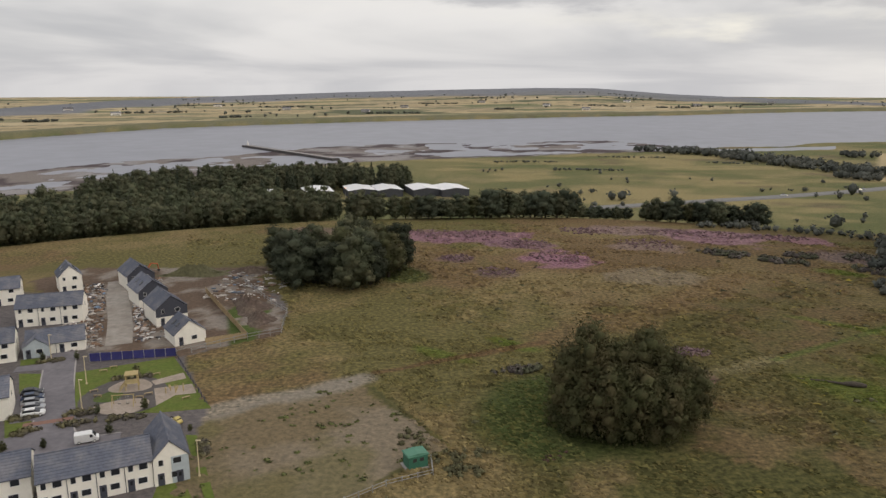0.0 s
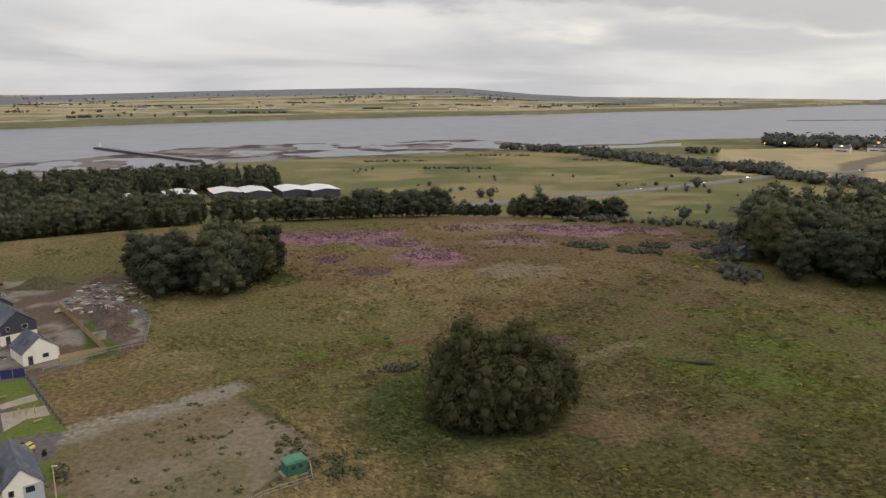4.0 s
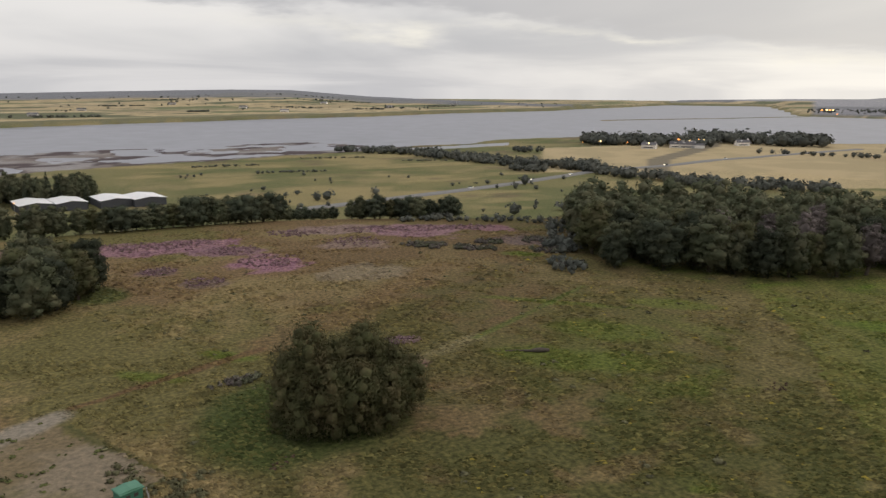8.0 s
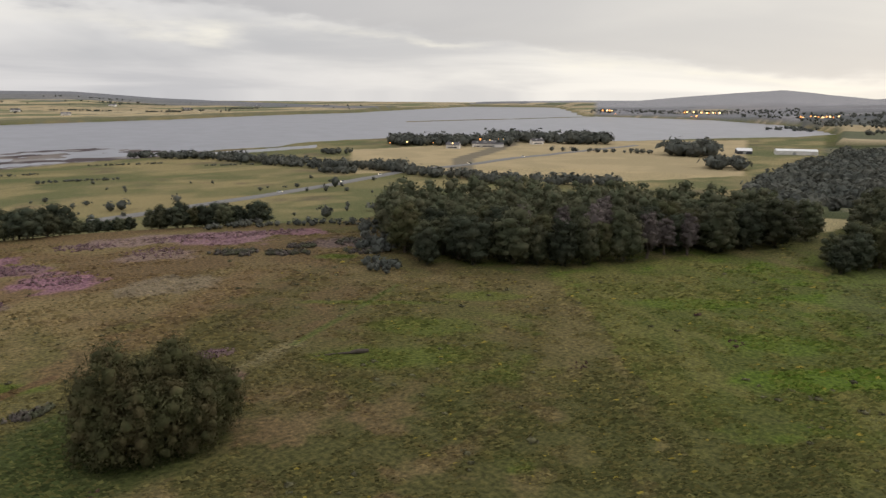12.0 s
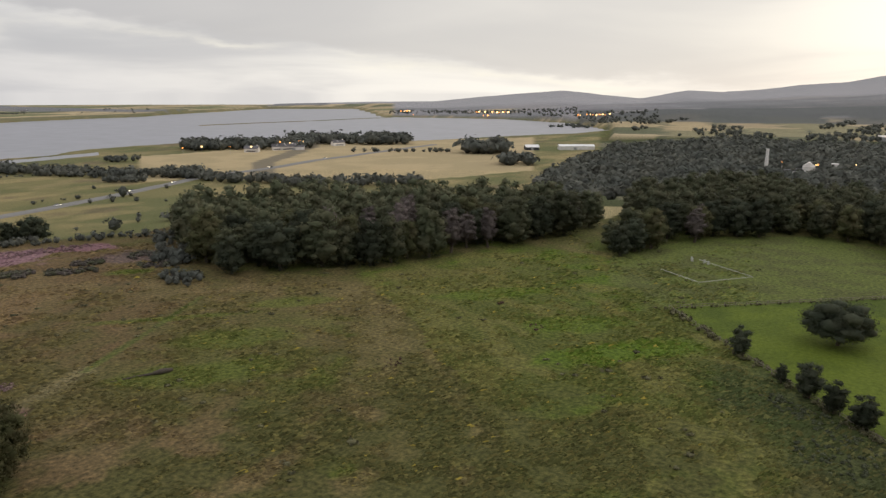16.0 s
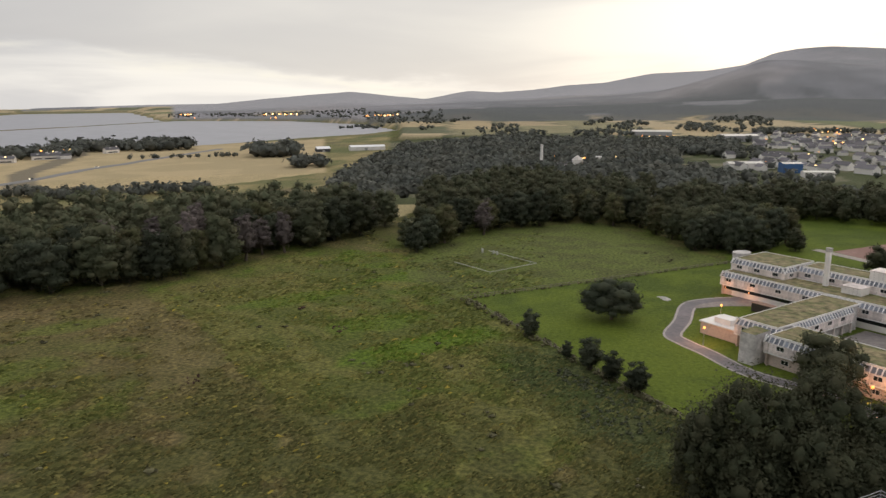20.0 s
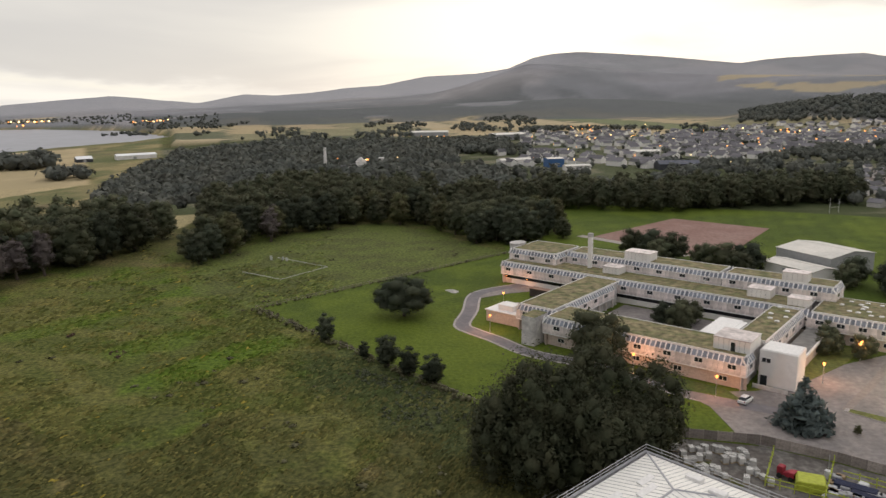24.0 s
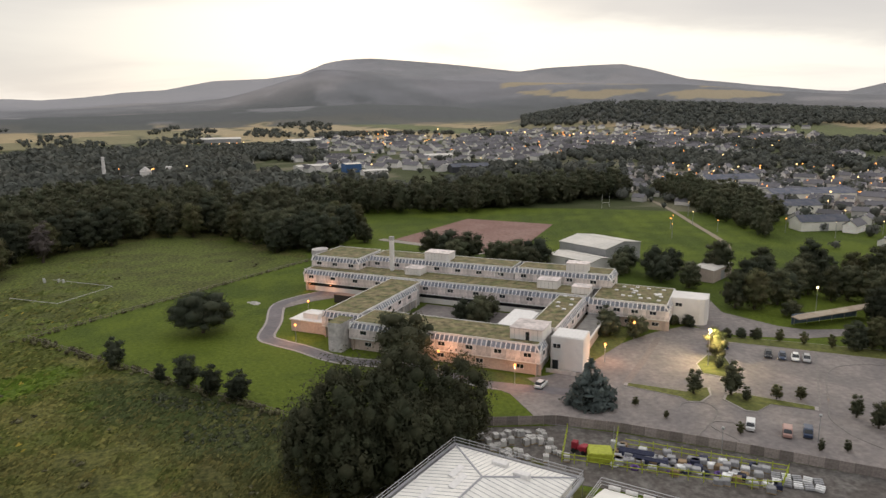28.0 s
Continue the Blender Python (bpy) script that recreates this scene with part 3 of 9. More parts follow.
    fields = blend(fields, c(0.165, 0.172, 0.195), hazy_crest_wood * 0.85)
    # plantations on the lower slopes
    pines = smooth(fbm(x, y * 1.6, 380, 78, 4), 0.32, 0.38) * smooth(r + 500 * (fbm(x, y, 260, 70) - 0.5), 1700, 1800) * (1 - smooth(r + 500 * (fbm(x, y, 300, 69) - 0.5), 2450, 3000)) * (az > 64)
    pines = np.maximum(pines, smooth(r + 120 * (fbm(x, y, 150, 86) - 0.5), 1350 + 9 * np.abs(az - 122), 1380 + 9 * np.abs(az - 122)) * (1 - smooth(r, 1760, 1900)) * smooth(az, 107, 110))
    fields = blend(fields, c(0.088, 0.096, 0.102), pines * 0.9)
    slopes = (np.hypot((az - 117) / 12, (r - 3050) / 330) + 0.5 * (fbm(x, y, 420, 77) - 0.5) < 0.9) & (fbm(x * 2, y, 260, 79) > 0.40)
    fields = np.where(slopes[:, None], c(0.33, 0.28, 0.20), fields)
    beach = (r < start + 45) & (az < 47)
    fields = np.where(beach[:, None], c(0.16, 0.155, 0.10), fields)
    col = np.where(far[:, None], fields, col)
    # the wooded town
    paved = smooth(fbm(x, y, 40, 87), 0.42, 0.55)
    town = (az > 66) & (r > 420) & (r < 1180)
    col = np.where(town[:, None], blend(np.repeat(c(0.060, 0.072, 0.032), len(x), 0), c(0.14, 0.135, 0.09), smooth(n1, 0.52, 0.66)), col)
    streets = (az > 116.5) & (r > 300) & (r < 680) & ~inside(x, y, SCHOOL_GROUNDS)
    col = np.where(streets[:, None], blend(np.repeat(c(0.085, 0.092, 0.050), len(x), 0), c(0.195, 0.165, 0.150), paved), col)
    return col


def wildness(x, y):
    """How rough the cover is: 1 on tussocky grass, little on mown or ripe fields."""
    az, r = polar(x, y)
    k = np.where(r > along(BLUFF, az) + 12, 0.6, 1.0)
    k = np.where((az > 31) & (az < 61) & (r > 715) & (r < 1290), 0.15, k)
    k = np.where(level_ground(x, y), 0.42, k)
    return np.where(inside(x, y, [(-47, 126), (-35, 137), (-18, 149.5), (0.5, 115), (-22, 85), (-44, 85)]), 0.5, k)


def build_ground():
    fine = np.arange(-44, 150, 0.42)
    rest = np.arange(150, 316, 3.0)
    azs = np.concatenate([fine, rest])
    rs = np.concatenate([[2.0], np.geomspace(5, 80, 22)[:-1], np.geomspace(80, 360, 250)[:-1], np.geomspace(360, 4900, 235)])
    a, r = np.meshgrid(np.radians(azs), rs, indexing="ij")
    x, y = (r * np.sin(a)).ravel(), (r * np.cos(a)).ravel()
    deg = np.where(np.degrees(a.ravel()) > 180, np.degrees(a.ravel()) - 360, np.degrees(a.ravel()))
    z = land(x, y)
    z = np.where((deg < -44) | (deg > 150), np.minimum(z, 0.0) * 0.0, z)
    z = z + 0.5 * (fbm(x, y, 3.2, 91) - 0.5) * smooth(r.ravel(), 60, 110) * (r.ravel() < 330) * ~level_ground(x, y)
    na, nr = len(azs), len(rs)
    i, j = np.meshgrid(np.arange(na), np.arange(nr - 1), indexing="ij")
    i2 = (i + 1) % na
    quads = np.stack([i * nr + j, i2 * nr + j, i2 * nr + j + 1, i * nr + j + 1], -1).reshape(-1, 4)
    me = bpy.data.meshes.new("ground")
    me.vertices.add(len(x))
    me.vertices.foreach_set("co", np.stack([x, y, z], 1).ravel())
    corners = np.concatenate([quads.ravel(), (np.arange(na) * nr)[::-1]]).astype(np.int32)
    me.loops.add(len(corners))
    me.loops.foreach_set("vertex_index", corners)
    me.polygons.add(len(quads) + 1)
    me.polygons.foreach_set("loop_start", np.arange(0, quads.size + 1, 4, dtype=np.int32))
    me.polygons.foreach_set("use_smooth", np.ones(len(quads) + 1, bool))
    me.update(calc_edges=True)
    att = me.color_attributes.new("cover", "FLOAT_COLOR", "POINT")
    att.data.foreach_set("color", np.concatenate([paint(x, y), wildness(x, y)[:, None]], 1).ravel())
    me.materials.append(GROUND)
    ob = new("ground", me)
    return tagged(ob, "rough grassland, shore, farmland and far hills", "ground", kind="structure")


ground = build_ground()


def floor_z(x, y):
    return float(land(np.array([x]), np.array([y]))[0])


SEA = mat("grey_water", (0.21, 0.215, 0.25), rough=0.36, vary=0.16, scale=0.03, bump=0.35, spec=0.5)
ring = [(math.sin(radians(k)), math.cos(radians(k))) for k in range(-60, 76, 2)]
SEA_END = [min(4700, float(along(FAR_SHORE, a)) + 150) if a < 40 else 4700 for a in range(-60, 76, 2)]
sea = link_mesh("water", [(400 * sx, 400 * sy, WATER) for sx, sy in ring] + [(k * sx, k * sy, WATER) for (sx, sy), k in zip(ring, SEA_END)],
                [(i, i + 1, len(ring) + i + 1, len(ring) + i) for i in range(len(ring) - 1)], SEA)
tagged(sea, "calm grey tidal water of a wide firth", "water", kind="structure")

# ---- trees ----
def ico(level):
    bm = bmesh.new()
    bmesh.ops.create_icosphere(bm, subdivisions=level, radius=1.0)
    v = np.array([p.co[:] for p in bm.verts])
    f = np.array([[q.index for q in p.verts] for p in bm.faces])
    bm.free()
    return v, f


ICO = {k: ico(k) for k in (1, 2, 3)}


def rough_ball(level, rng, amount):
    """Directions and radii of an uneven ball: lumps at three sizes."""
    v, f = ICO[level]
    o = rng.random(3) * 50
    k = np.array([noise.noise(Vector(p) * 1.7 + Vector(o)) * 0.6 + noise.noise(Vector(p) * 3.9 + Vector(o)) * 0.4 + noise.noise(Vector(p) * 8.0 + Vector(o)) * 0.2 for p in v])
    return v, f, 1 + amount * k


def leafy(lobes, leaves, size, level, rng, droop=0.0, wide=0.62, ragged=0.0):
    """Verts and faces of a crown: uneven inner boughs under a deep, ragged coat of leaf sprays."""
    V, F, L, N, NL, at = [], [], [], [], [], 0
    balls = [rough_ball(level, rng, 0.6) for _ in range(5)]
    mid = np.mean([b[:3] for b in lobes], 0)
    span = np.maximum(np.ptp(np.array([b[:3] for b in lobes]), axis=0) / 2, 0.5)
    volume = sum(b[3] * b[4] + b[3] * b[5] + b[4] * b[5] for b in lobes)
    for n, lobe in enumerate(lobes):
        cx, cy, cz, rx, ry, rz = lobe[:6]
        own, reach_own = (np.array(lobe[6:9]), np.array(lobe[9:12])) if len(lobe) > 6 else (mid, span)
        cv_, cf_, k = balls[n % 5]
        spin = rng.random() * 6.28
        c, s_ = math.cos(spin), math.sin(spin)
        d = np.stack([cv_[:, 0] * c - cv_[:, 1] * s_, cv_[:, 0] * s_ + cv_[:, 1] * c, cv_[:, 2]], 1)
        v = d * k[:, None] * (rx, ry, rz) * (0.74 - 0.18 * ragged) + (cx, cy, cz)
        V.append(v), F.append(cf_ + at), N.append(d)
        at += len(v)
        m = max(4, int(leaves * (rx * ry + rx * rz + ry * rz) / volume))
        pick = rng.integers(0, len(cv_), m)
        dd = d[pick] + (0.34 + 0.2 * ragged) * rng.normal(size=(m, 3))
        dd /= np.linalg.norm(dd, axis=1)[:, None]
        reach = 0.80 - 0.05 * ragged + (0.27 + 0.26 * ragged) * rng.random(m)
        p = dd * (k[pick] * reach)[:, None] * (rx, ry, rz) + (cx, cy, cz)
        a = rng.normal(size=(m, 3)) + (0, 0, -1.6 * droop)
        a -= 0.55 * (a * dd).sum(1)[:, None] * dd
        a /= np.linalg.norm(a, axis=1)[:, None]
        b = np.cross(a, dd + 0.6 * rng.normal(size=(m, 3)))
        b /= np.linalg.norm(b, axis=1)[:, None] + 1e-9
        s = size * (0.45 + 0.95 * rng.random((m, 1)))
        long = 1.0 + droop * 0.6
        b *= np.where((np.cross(b, a) * dd).sum(1) < 0, -1, 1)[:, None]
        L.append(np.stack([p - a * s * long - b * s * wide, p + b * s * wide * 1.1 + dd * s * 0.2, p + a * s * long - b * s * wide * 0.6], 1).reshape(-1, 3))
        out_ = (p - own) / reach_own
        turn = (0.95 - 0.45 * ragged) * dd + (0.40 + 0.50 * ragged) * out_ / (np.linalg.norm(out_, axis=1)[:, None] + 1e-6) + (0.16 + 0.16 * ragged) * rng.normal(size=(m, 3)) + (0, 0, 0.20)
        NL.append(np.repeat(turn / np.linalg.norm(turn, axis=1)[:, None], 3, axis=0))
    faces = [tuple(f) for f in np.concatenate(F)]
    q = np.concatenate(L)
    faces += [tuple(f) for f in (at + np.arange(len(q)).reshape(-1, 3)).tolist()]
    return np.concatenate(V + [q]), faces, np.concatenate(N + NL)


def soften(ob, normals):
    """Leaves take the light as the bough that carries them does."""
    ob.data.polygons.foreach_set("use_smooth", [True] * len(ob.data.polygons))
    ob.data.normals_split_custom_set_from_vertices([tuple(n) for n in normals])
    NORMALS[ob.data.name] = normals
    return ob


NORMALS = {}


def crown_lobes(h, w, n, rng, low=0.18, weeping=False):
    """Boughs of a crown of height h and width w: a few domed heads, each a core under many smaller boughs."""
    out_l = []
    heads = [(0.0, 0.0, h, w * 0.84)]
    spin = rng.random() * 6.28
    extra = 2 if n < 14 else 3
    for i in range(extra):
        a = spin + 6.28 * i / extra + 0.8 * rng.random()
        d = w * rng.uniform(0.18, 0.27)
        heads.append((d * math.cos(a), d * math.sin(a), h * rng.uniform(0.58, 0.86), w * rng.uniform(0.46, 0.60)))
    each = max(6, int(1.25 * n / 3))
    for i, (cx, cy, hh, ww) in enumerate(heads):
        z0 = h * low
        half = (hh - z0) / 2
        m = each + 4 if i == 0 else each
        out_l.append((cx, cy, z0 + half * 0.95, ww * 0.42, ww * 0.42, half * 0.9))
        for k in range(m):
            u = 1 - 1.7 * (k + 0.5) / m
            a = k * 2.399 + rng.random() * 0.6
            q = math.sqrt(max(0.05, 1 - u * u)) if u > 0 else 1 - 0.25 * u * u
            size = ww * rng.uniform(0.17, 0.27)
            tall = size * rng.uniform(0.65, 0.9) * (1.5 if weeping else 1.0)
            out_l.append((cx + q * ww * 0.42 * math.cos(a), cy + q * ww * 0.42 * math.sin(a), z0 + half + u * half * 0.84 - (0.1 * half if weeping else 0), size, size * rng.uniform(0.85, 1.2), tall))
    return out_l


def bough_lobes(columns, rng):
    """Tall domed boughs, (x, y, half width, height) each, clad in uneven clumps of many sizes."""
    out_l = []
    for x, y, w, h in columns:
        own = (x, y, h * 0.5, w, w, h * 0.5)
        out_l.append((x, y, h * 0.48, w * 0.92, w * 0.92, h * 0.47) + own)
        n = int(10 + w * h * 0.32)
        for k in range(n):
            u = 1 - 1.85 * (k + 0.5) / n
            a = k * 2.399 + rng.random()
            q = math.sqrt(max(0.02, 1 - u * u)) if u > 0 else 1 - 0.18 * u * u
            s = rng.uniform(1.1, 2.5)
            d = w * (0.86 + 0.16 * rng.random()) - 0.35 * s
            out_l.append((x + q * d * math.cos(a), y + q * d * math.sin(a), max(h * 0.5 + u * (h * 0.5 - 0.5 * s), 0.8), s, s * rng.uniform(0.8, 1.25), s * rng.uniform(0.8, 1.5)) + own)
    return out_l


def trunk_bm(h, radius, lobes, rng, limbs=6):
    bm = tube_bm([(0, 0, -0.6), (0.02 * h * rng.normal(), 0.02 * h * rng.normal(), h * 0.25), (0.03 * h * rng.normal(), 0.03 * h * rng.normal(), h * 0.62)], [radius * 1.35, radius, radius * 0.4], 8)
    for i in rng.choice(len(lobes) - 1, min(limbs, len(lobes) - 1), replace=False):
        cx, cy, cz = lobes[i][:3]
        z0 = min(h * 0.5, max(h * 0.14, cz * 0.5))
        tube_bm([(0, 0, z0), (cx * 0.45, cy * 0.45, (z0 + cz) * 0.52), (cx * 0.9, cy * 0.9, cz)], [radius * 0.5, radius * 0.32, radius * 0.1], 5, bm)
    return bm


def broad_tree(name, h, w, n, leaves, size, seed, material, label, level=1, low=0.16, weeping=False, droop=0.0, lobes=None, category="tree", ragged=0.0):
    rng = np.random.default_rng(seed)
    ob = thing(name, Matrix(), label, category)
    lobes = lobes or crown_lobes(h, w, n, rng, low, weeping)
    part("trunk", trunk_bm(h, 0.022 * h + 0.05, lobes, rng), BARK, ob)
    v, f, n = leafy(lobes, leaves, size, level, rng, droop, ragged=ragged)
    soften(link_mesh("crown", v, f, material, ob), n)
    return ob


def spruce(name, h, w, seed, material, label, tiers=11):
    """A conifer: tiers of drooping boughs round a straight stem."""
    rng = np.random.default_rng(seed)
    ob = thing(name, Matrix(), label, "tree")
    part("trunk", tube_bm([(0, 0, -0.5), (0, 0, h * 0.5), (0, 0, h * 0.97)], [0.02 * h, 0.012 * h, 0.01], 7), BARK, ob)
    lobes = []
    for i in range(tiers):
        k = i / (tiers - 1)
        rad = w * 0.5 * (1 - k) ** 0.85 + 0.02 * w
        m = max(3, int(7 * (1 - k)) + 2)
        for j in range(m):
            ang = 2 * math.pi * j / m + rng.random() * 0.7 + i
            r = rad * (0.5 + 0.25 * rng.random())
            lobes.append((r * math.cos(ang), r * math.sin(ang), h * (0.06 + 0.88 * k) + 0.02 * h * rng.normal(), rad * 0.42 + 0.1, rad * 0.42 + 0.1, h * 0.055))
    v, f, n = leafy(lobes, 1500, 0.035 * w + 0.20, 1, rng, droop=0.4)
    soften(link_mesh("crown", v, f, material, ob), n)
    return ob


def place(x, y, turn=0.0, k=1.0, kz=1.0, sink=0.0):
    return Matrix.Translation((x, y, floor_z(x, y) - sink)) @ Matrix.Rotation(turn, 4, "Z") @ Matrix.Diagonal((k, k, k * kz, 1))


def put(ob, x, y, turn=0.0, k=1.0, kz=1.0, sink=0.0):
    ob.matrix_basis = place(x, y, turn, k, kz, sink)
    return ob


# models for the woods, 20 m high
WOOD_LABEL = "tall dark green broadleaved tree in a dense wood"
MODELS = [broad_tree("tree", 20, 14, 22, 4400, 0.44, 100 + i, (LEAF, LEAF_DARK, LEAF, LEAF_OLIVE, LEAF_DARK, LEAF)[i], WOOD_LABEL, low=0.03) for i in range(6)]
GREY_MODEL = broad_tree("tree", 19, 9, 18, 2400, 0.36, 120, LEAF_GREY, "thin grey dying tree at the edge of a wood")
BUSHY = [broad_tree("tree", 10, 10.5, 16, 3400, 0.26, 130 + i, LEAF if i else LEAF_DARK, "round bushy tree standing in rough grassland", low=0.04) for i in range(2)]
CONIFERS = [spruce("conifer", 20, 8, 140 + i, LEAF_DARK, "dark green conifer in a shelter wood") for i in range(2)]
PLAIN = [broad_tree("tree", 20, 14, 16, 1250, 0.74, 150 + i, LEAF, WOOD_LABEL, low=0.03) for i in range(4)]
SLIM = [broad_tree("tree", 10, 6.5, 12, 1100, 0.26, 170, LEAF_OLIVE, "young slender tree in a planted bed", low=0.1), broad_tree("tree", 10, 5.5, 14, 1500, 0.24, 171, LEAF, "young slender tree in a planted bed", low=0.06)]
POOL = {"slim": SLIM, "wood": MODELS, "plain": PLAIN, "grey": [GREY_MODEL], "bush": BUSHY, "conifer": CONIFERS}
USED = set()


def plant(kind, x, y, h, rng, group, label=""):
    """One tree of height h at a place."""
    model = POOL[kind][int(rng.integers(len(POOL[kind])))]
    size = {"wood": 20, "plain": 20, "grey": 19, "bush": 10, "slim": 10, "conifer": 20}[kind]
    wide = 0.9 + 0.25 * rng.random()
    m = Matrix.Translation((x, y, floor_z(x, y) - 0.1)) @ Matrix.Rotation(6.28 * rng.random(), 4, "Z")
    s = h / size
    if model.name not in USED:
        USED.add(model.name)
        ob = model
        ob.matrix_basis = m
    else:
        ob = model.copy()
        scene.collection.objects.link(ob)
        ob.matrix_basis = m
        for ch in model.children:
            o = ch.copy()
            scene.collection.objects.link(o)
            o.parent = ob
    ob.scale = (s * wide, s * wide, s)
    return tagged(ob, label, "", group)


def forest(name, places, label):
    """Trees that nobody could count, joined into one mesh: (kind, x, y, z, height, turn, width) each."""
    V, F, M, N, at = [], [], [], [], 0
    for kind, x, y, z, h, turn, wide in places:
        pool = POOL[kind]
        model = pool[int(x * 7 + y * 3) % len(pool)]
        me = next(ch for ch in model.children if ch.name.startswith("crown")).data
        if me.name not in SOURCE:
            v = np.empty(len(me.vertices) * 3)
            me.vertices.foreach_get("co", v)
            SOURCE[me.name] = (v.reshape(-1, 3), [tuple(p.vertices) for p in me.polygons])
        v, f = SOURCE[me.name]
        s = h / {"wood": 20, "plain": 20, "grey": 19, "bush": 10, "conifer": 20}[kind]
        c, n = math.cos(turn), math.sin(turn)
        V.append(np.stack([(v[:, 0] * c - v[:, 1] * n) * s * wide + x, (v[:, 0] * n + v[:, 1] * c) * s * wide + y, v[:, 2] * s + z], 1))
        k = NORMALS[me.name]
        N.append(np.stack([k[:, 0] * c - k[:, 1] * n, k[:, 0] * n + k[:, 1] * c, k[:, 2]], 1))
        F += [tuple(at + i for i in p) for p in f]
        M += [{"wood": 0, "plain": 0, "bush": 0, "grey": 1, "conifer": 2}[kind]] * len(f)
        at += len(v)
    ob = link_mesh(name, np.concatenate(V), F, [LEAF, LEAF_GREY, LEAF_DARK])
    ob.data.polygons.foreach_set("material_index", M)
    soften(ob, np.concatenate(N))
    return tagged(ob, label, "woodland", kind="stuff")


SOURCE = {}


def wood(poly, gap, heights, seed, group, kinds=("wood",), label="", limit=400, joined=""):
    """Trees scattered over an outline, no two closer than gap; joined: a label, where they are one mass."""
    rng = np.random.default_rng(seed)
    xs, ys = [p[0] for p in poly], [p[1] for p in poly]
    done, mass = [], []
    for _ in range(limit * 25):
        x, y = rng.uniform(min(xs), max(xs)), rng.uniform(min(ys), max(ys))
        if not inside(np.array([x]), np.array([y]), poly)[0]:
            continue
        if any((x - a) ** 2 + (y - b) ** 2 < gap * gap for a, b in done):
            continue
        done.append((x, y))
        if joined:
            mass.append((kinds[int(rng.integers(len(kinds)))], x, y, floor_z(x, y) - 0.1, rng.uniform(*heights), 6.28 * rng.random(), 0.9 + 0.25 * rng.random()))
        else:
            plant(kinds[int(rng.integers(len(kinds)))], x, y, rng.uniform(*heights), rng, group, label)
        if len(done) >= limit:
            break
    if joined:
        forest("woodland", mass, joined)
    return done


# the long wood beyond the meadow
wood([(150, 213), (157, 203), (176, 190), (194, 174), (222, 164), (267, 154), (305, 140), (318, 146), (320, 160), (268, 182), (215, 206), (172, 232), (158, 230)], 8.6, (14, 21.5), 1, "trees of the long wood", ("wood",) * 9 + ("grey",), limit=120)
wood([(160, 234), (174, 234), (215, 208), (268, 184), (320, 162), (345, 176), (290, 232), (225, 285), (194, 290)], 9.6, (15, 23), 31, "", ("plain",), limit=110, joined="dense dark broadleaved woodland behind the meadow")
# the wood at the end of the paddock
wood([(264, 112), (268, 103), (297, 101), (326, 85), (351, 58), (350, 34), (364, 32), (372, 60), (340, 100), (300, 118), (284, 124)], 8.6, (12, 18.5), 2, "trees of the paddock wood", ("wood",) * 8 + ("grey",), limit=60)
wood([(372, 30), (430, 30), (470, 120), (400, 150), (352, 140), (320, 122), (345, 102), (374, 62)], 9, (14, 20), 32, "", ("plain",), limit=90, joined="dense dark woodland beyond the paddock")
# belts behind the school and round the playing fields
wood([(350, 30), (303, 3), (300, -14), (322, -30), (330, -40), (345, -30), (372, 0), (385, 25)], 8.5, (13, 18), 3, "trees behind the school", limit=34)
wood([(402, -20), (395, -60), (388, -105), (400, -140), (418, -215), (446, -222), (450, -130), (440, -60), (432, 10), (385, 20)], 8, (13, 18), 4, "", ("plain",), limit=110, joined="belt of dark trees round the playing field")
wood([(430, -239), (362, -227), (303, -214), (276, -207), (286, -222), (316, -246), (370, -268), (440, -270)], 7.4, (9, 14.5), 5, "", ("plain",), limit=80, joined="belt of trees along the path")
# shelter woods of the north side
wood([(-174, 279), (-148, 296), (-119, 314), (-88, 327), (-64, 334), (-30, 341), (-30, 350), (-92, 352), (-150, 330), (-200, 300), (-205, 278)], 8.2, (10, 16), 6, "", ("plain",), limit=80, joined="shelter belt of broadleaved trees at the field edge")
wood([(-205, 300), (-150, 334), (-90, 354), (-60, 380), (-62, 420), (-110, 452), (-150, 440), (-210, 420), (-290, 375)], 7.6, (10.5, 17.5), 7, "", ("plain", "plain", "plain", "conifer"), limit=210, joined="dense mixed shelter wood above the shore")
wood([(-213, 419), (-160, 446), (-110, 466), (-90, 500), (-26, 503), (-28, 545), (-90, 552), (-149, 545), (-235, 480)], 7.6, (14, 18.5), 8, "", ("conifer", "plain", "plain"), limit=150, joined="conifers and broadleaved trees behind the sheds")
wood([(-34, 341), (-22, 345), (22, 349), (22, 343), (10, 341)], 4.6, (9, 12), 9, "trees along the bluff", ("wood", "bush"), limit=16)
wood([(22, 343), (58, 344), (62, 350), (24, 352)], 4.6, (10, 14), 10, "trees along the bluff", ("wood", "bush"), limit=16)
wood([(62, 345), (90, 342), (90, 347), (62, 350)], 4, (5, 7), 12, "trees along the bluff", ("bush",), limit=10)
wood([(96, 338), (118, 331), (142, 321), (146, 326), (120, 338), (98, 344)], 4.6, (9, 12.5), 11, "trees along the bluff", ("wood", "bush"), limit=16)

wood([(196, 304), (206, 292), (232, 298), (240, 312), (215, 318)], 5.5, (8, 12), 14, "trees along the bluff", limit=12)

# the copse
wood([(-58, 240), (-56, 226), (-48, 219), (-32, 216), (-19, 222), (-14, 240), (-18, 256), (-40, 262), (-55, 256)], 7.4, (12, 18), 13, "trees of the copse", ("wood",) * 14 + ("grey",), label="dark broadleaved tree in a copse on the rough field", limit=30)

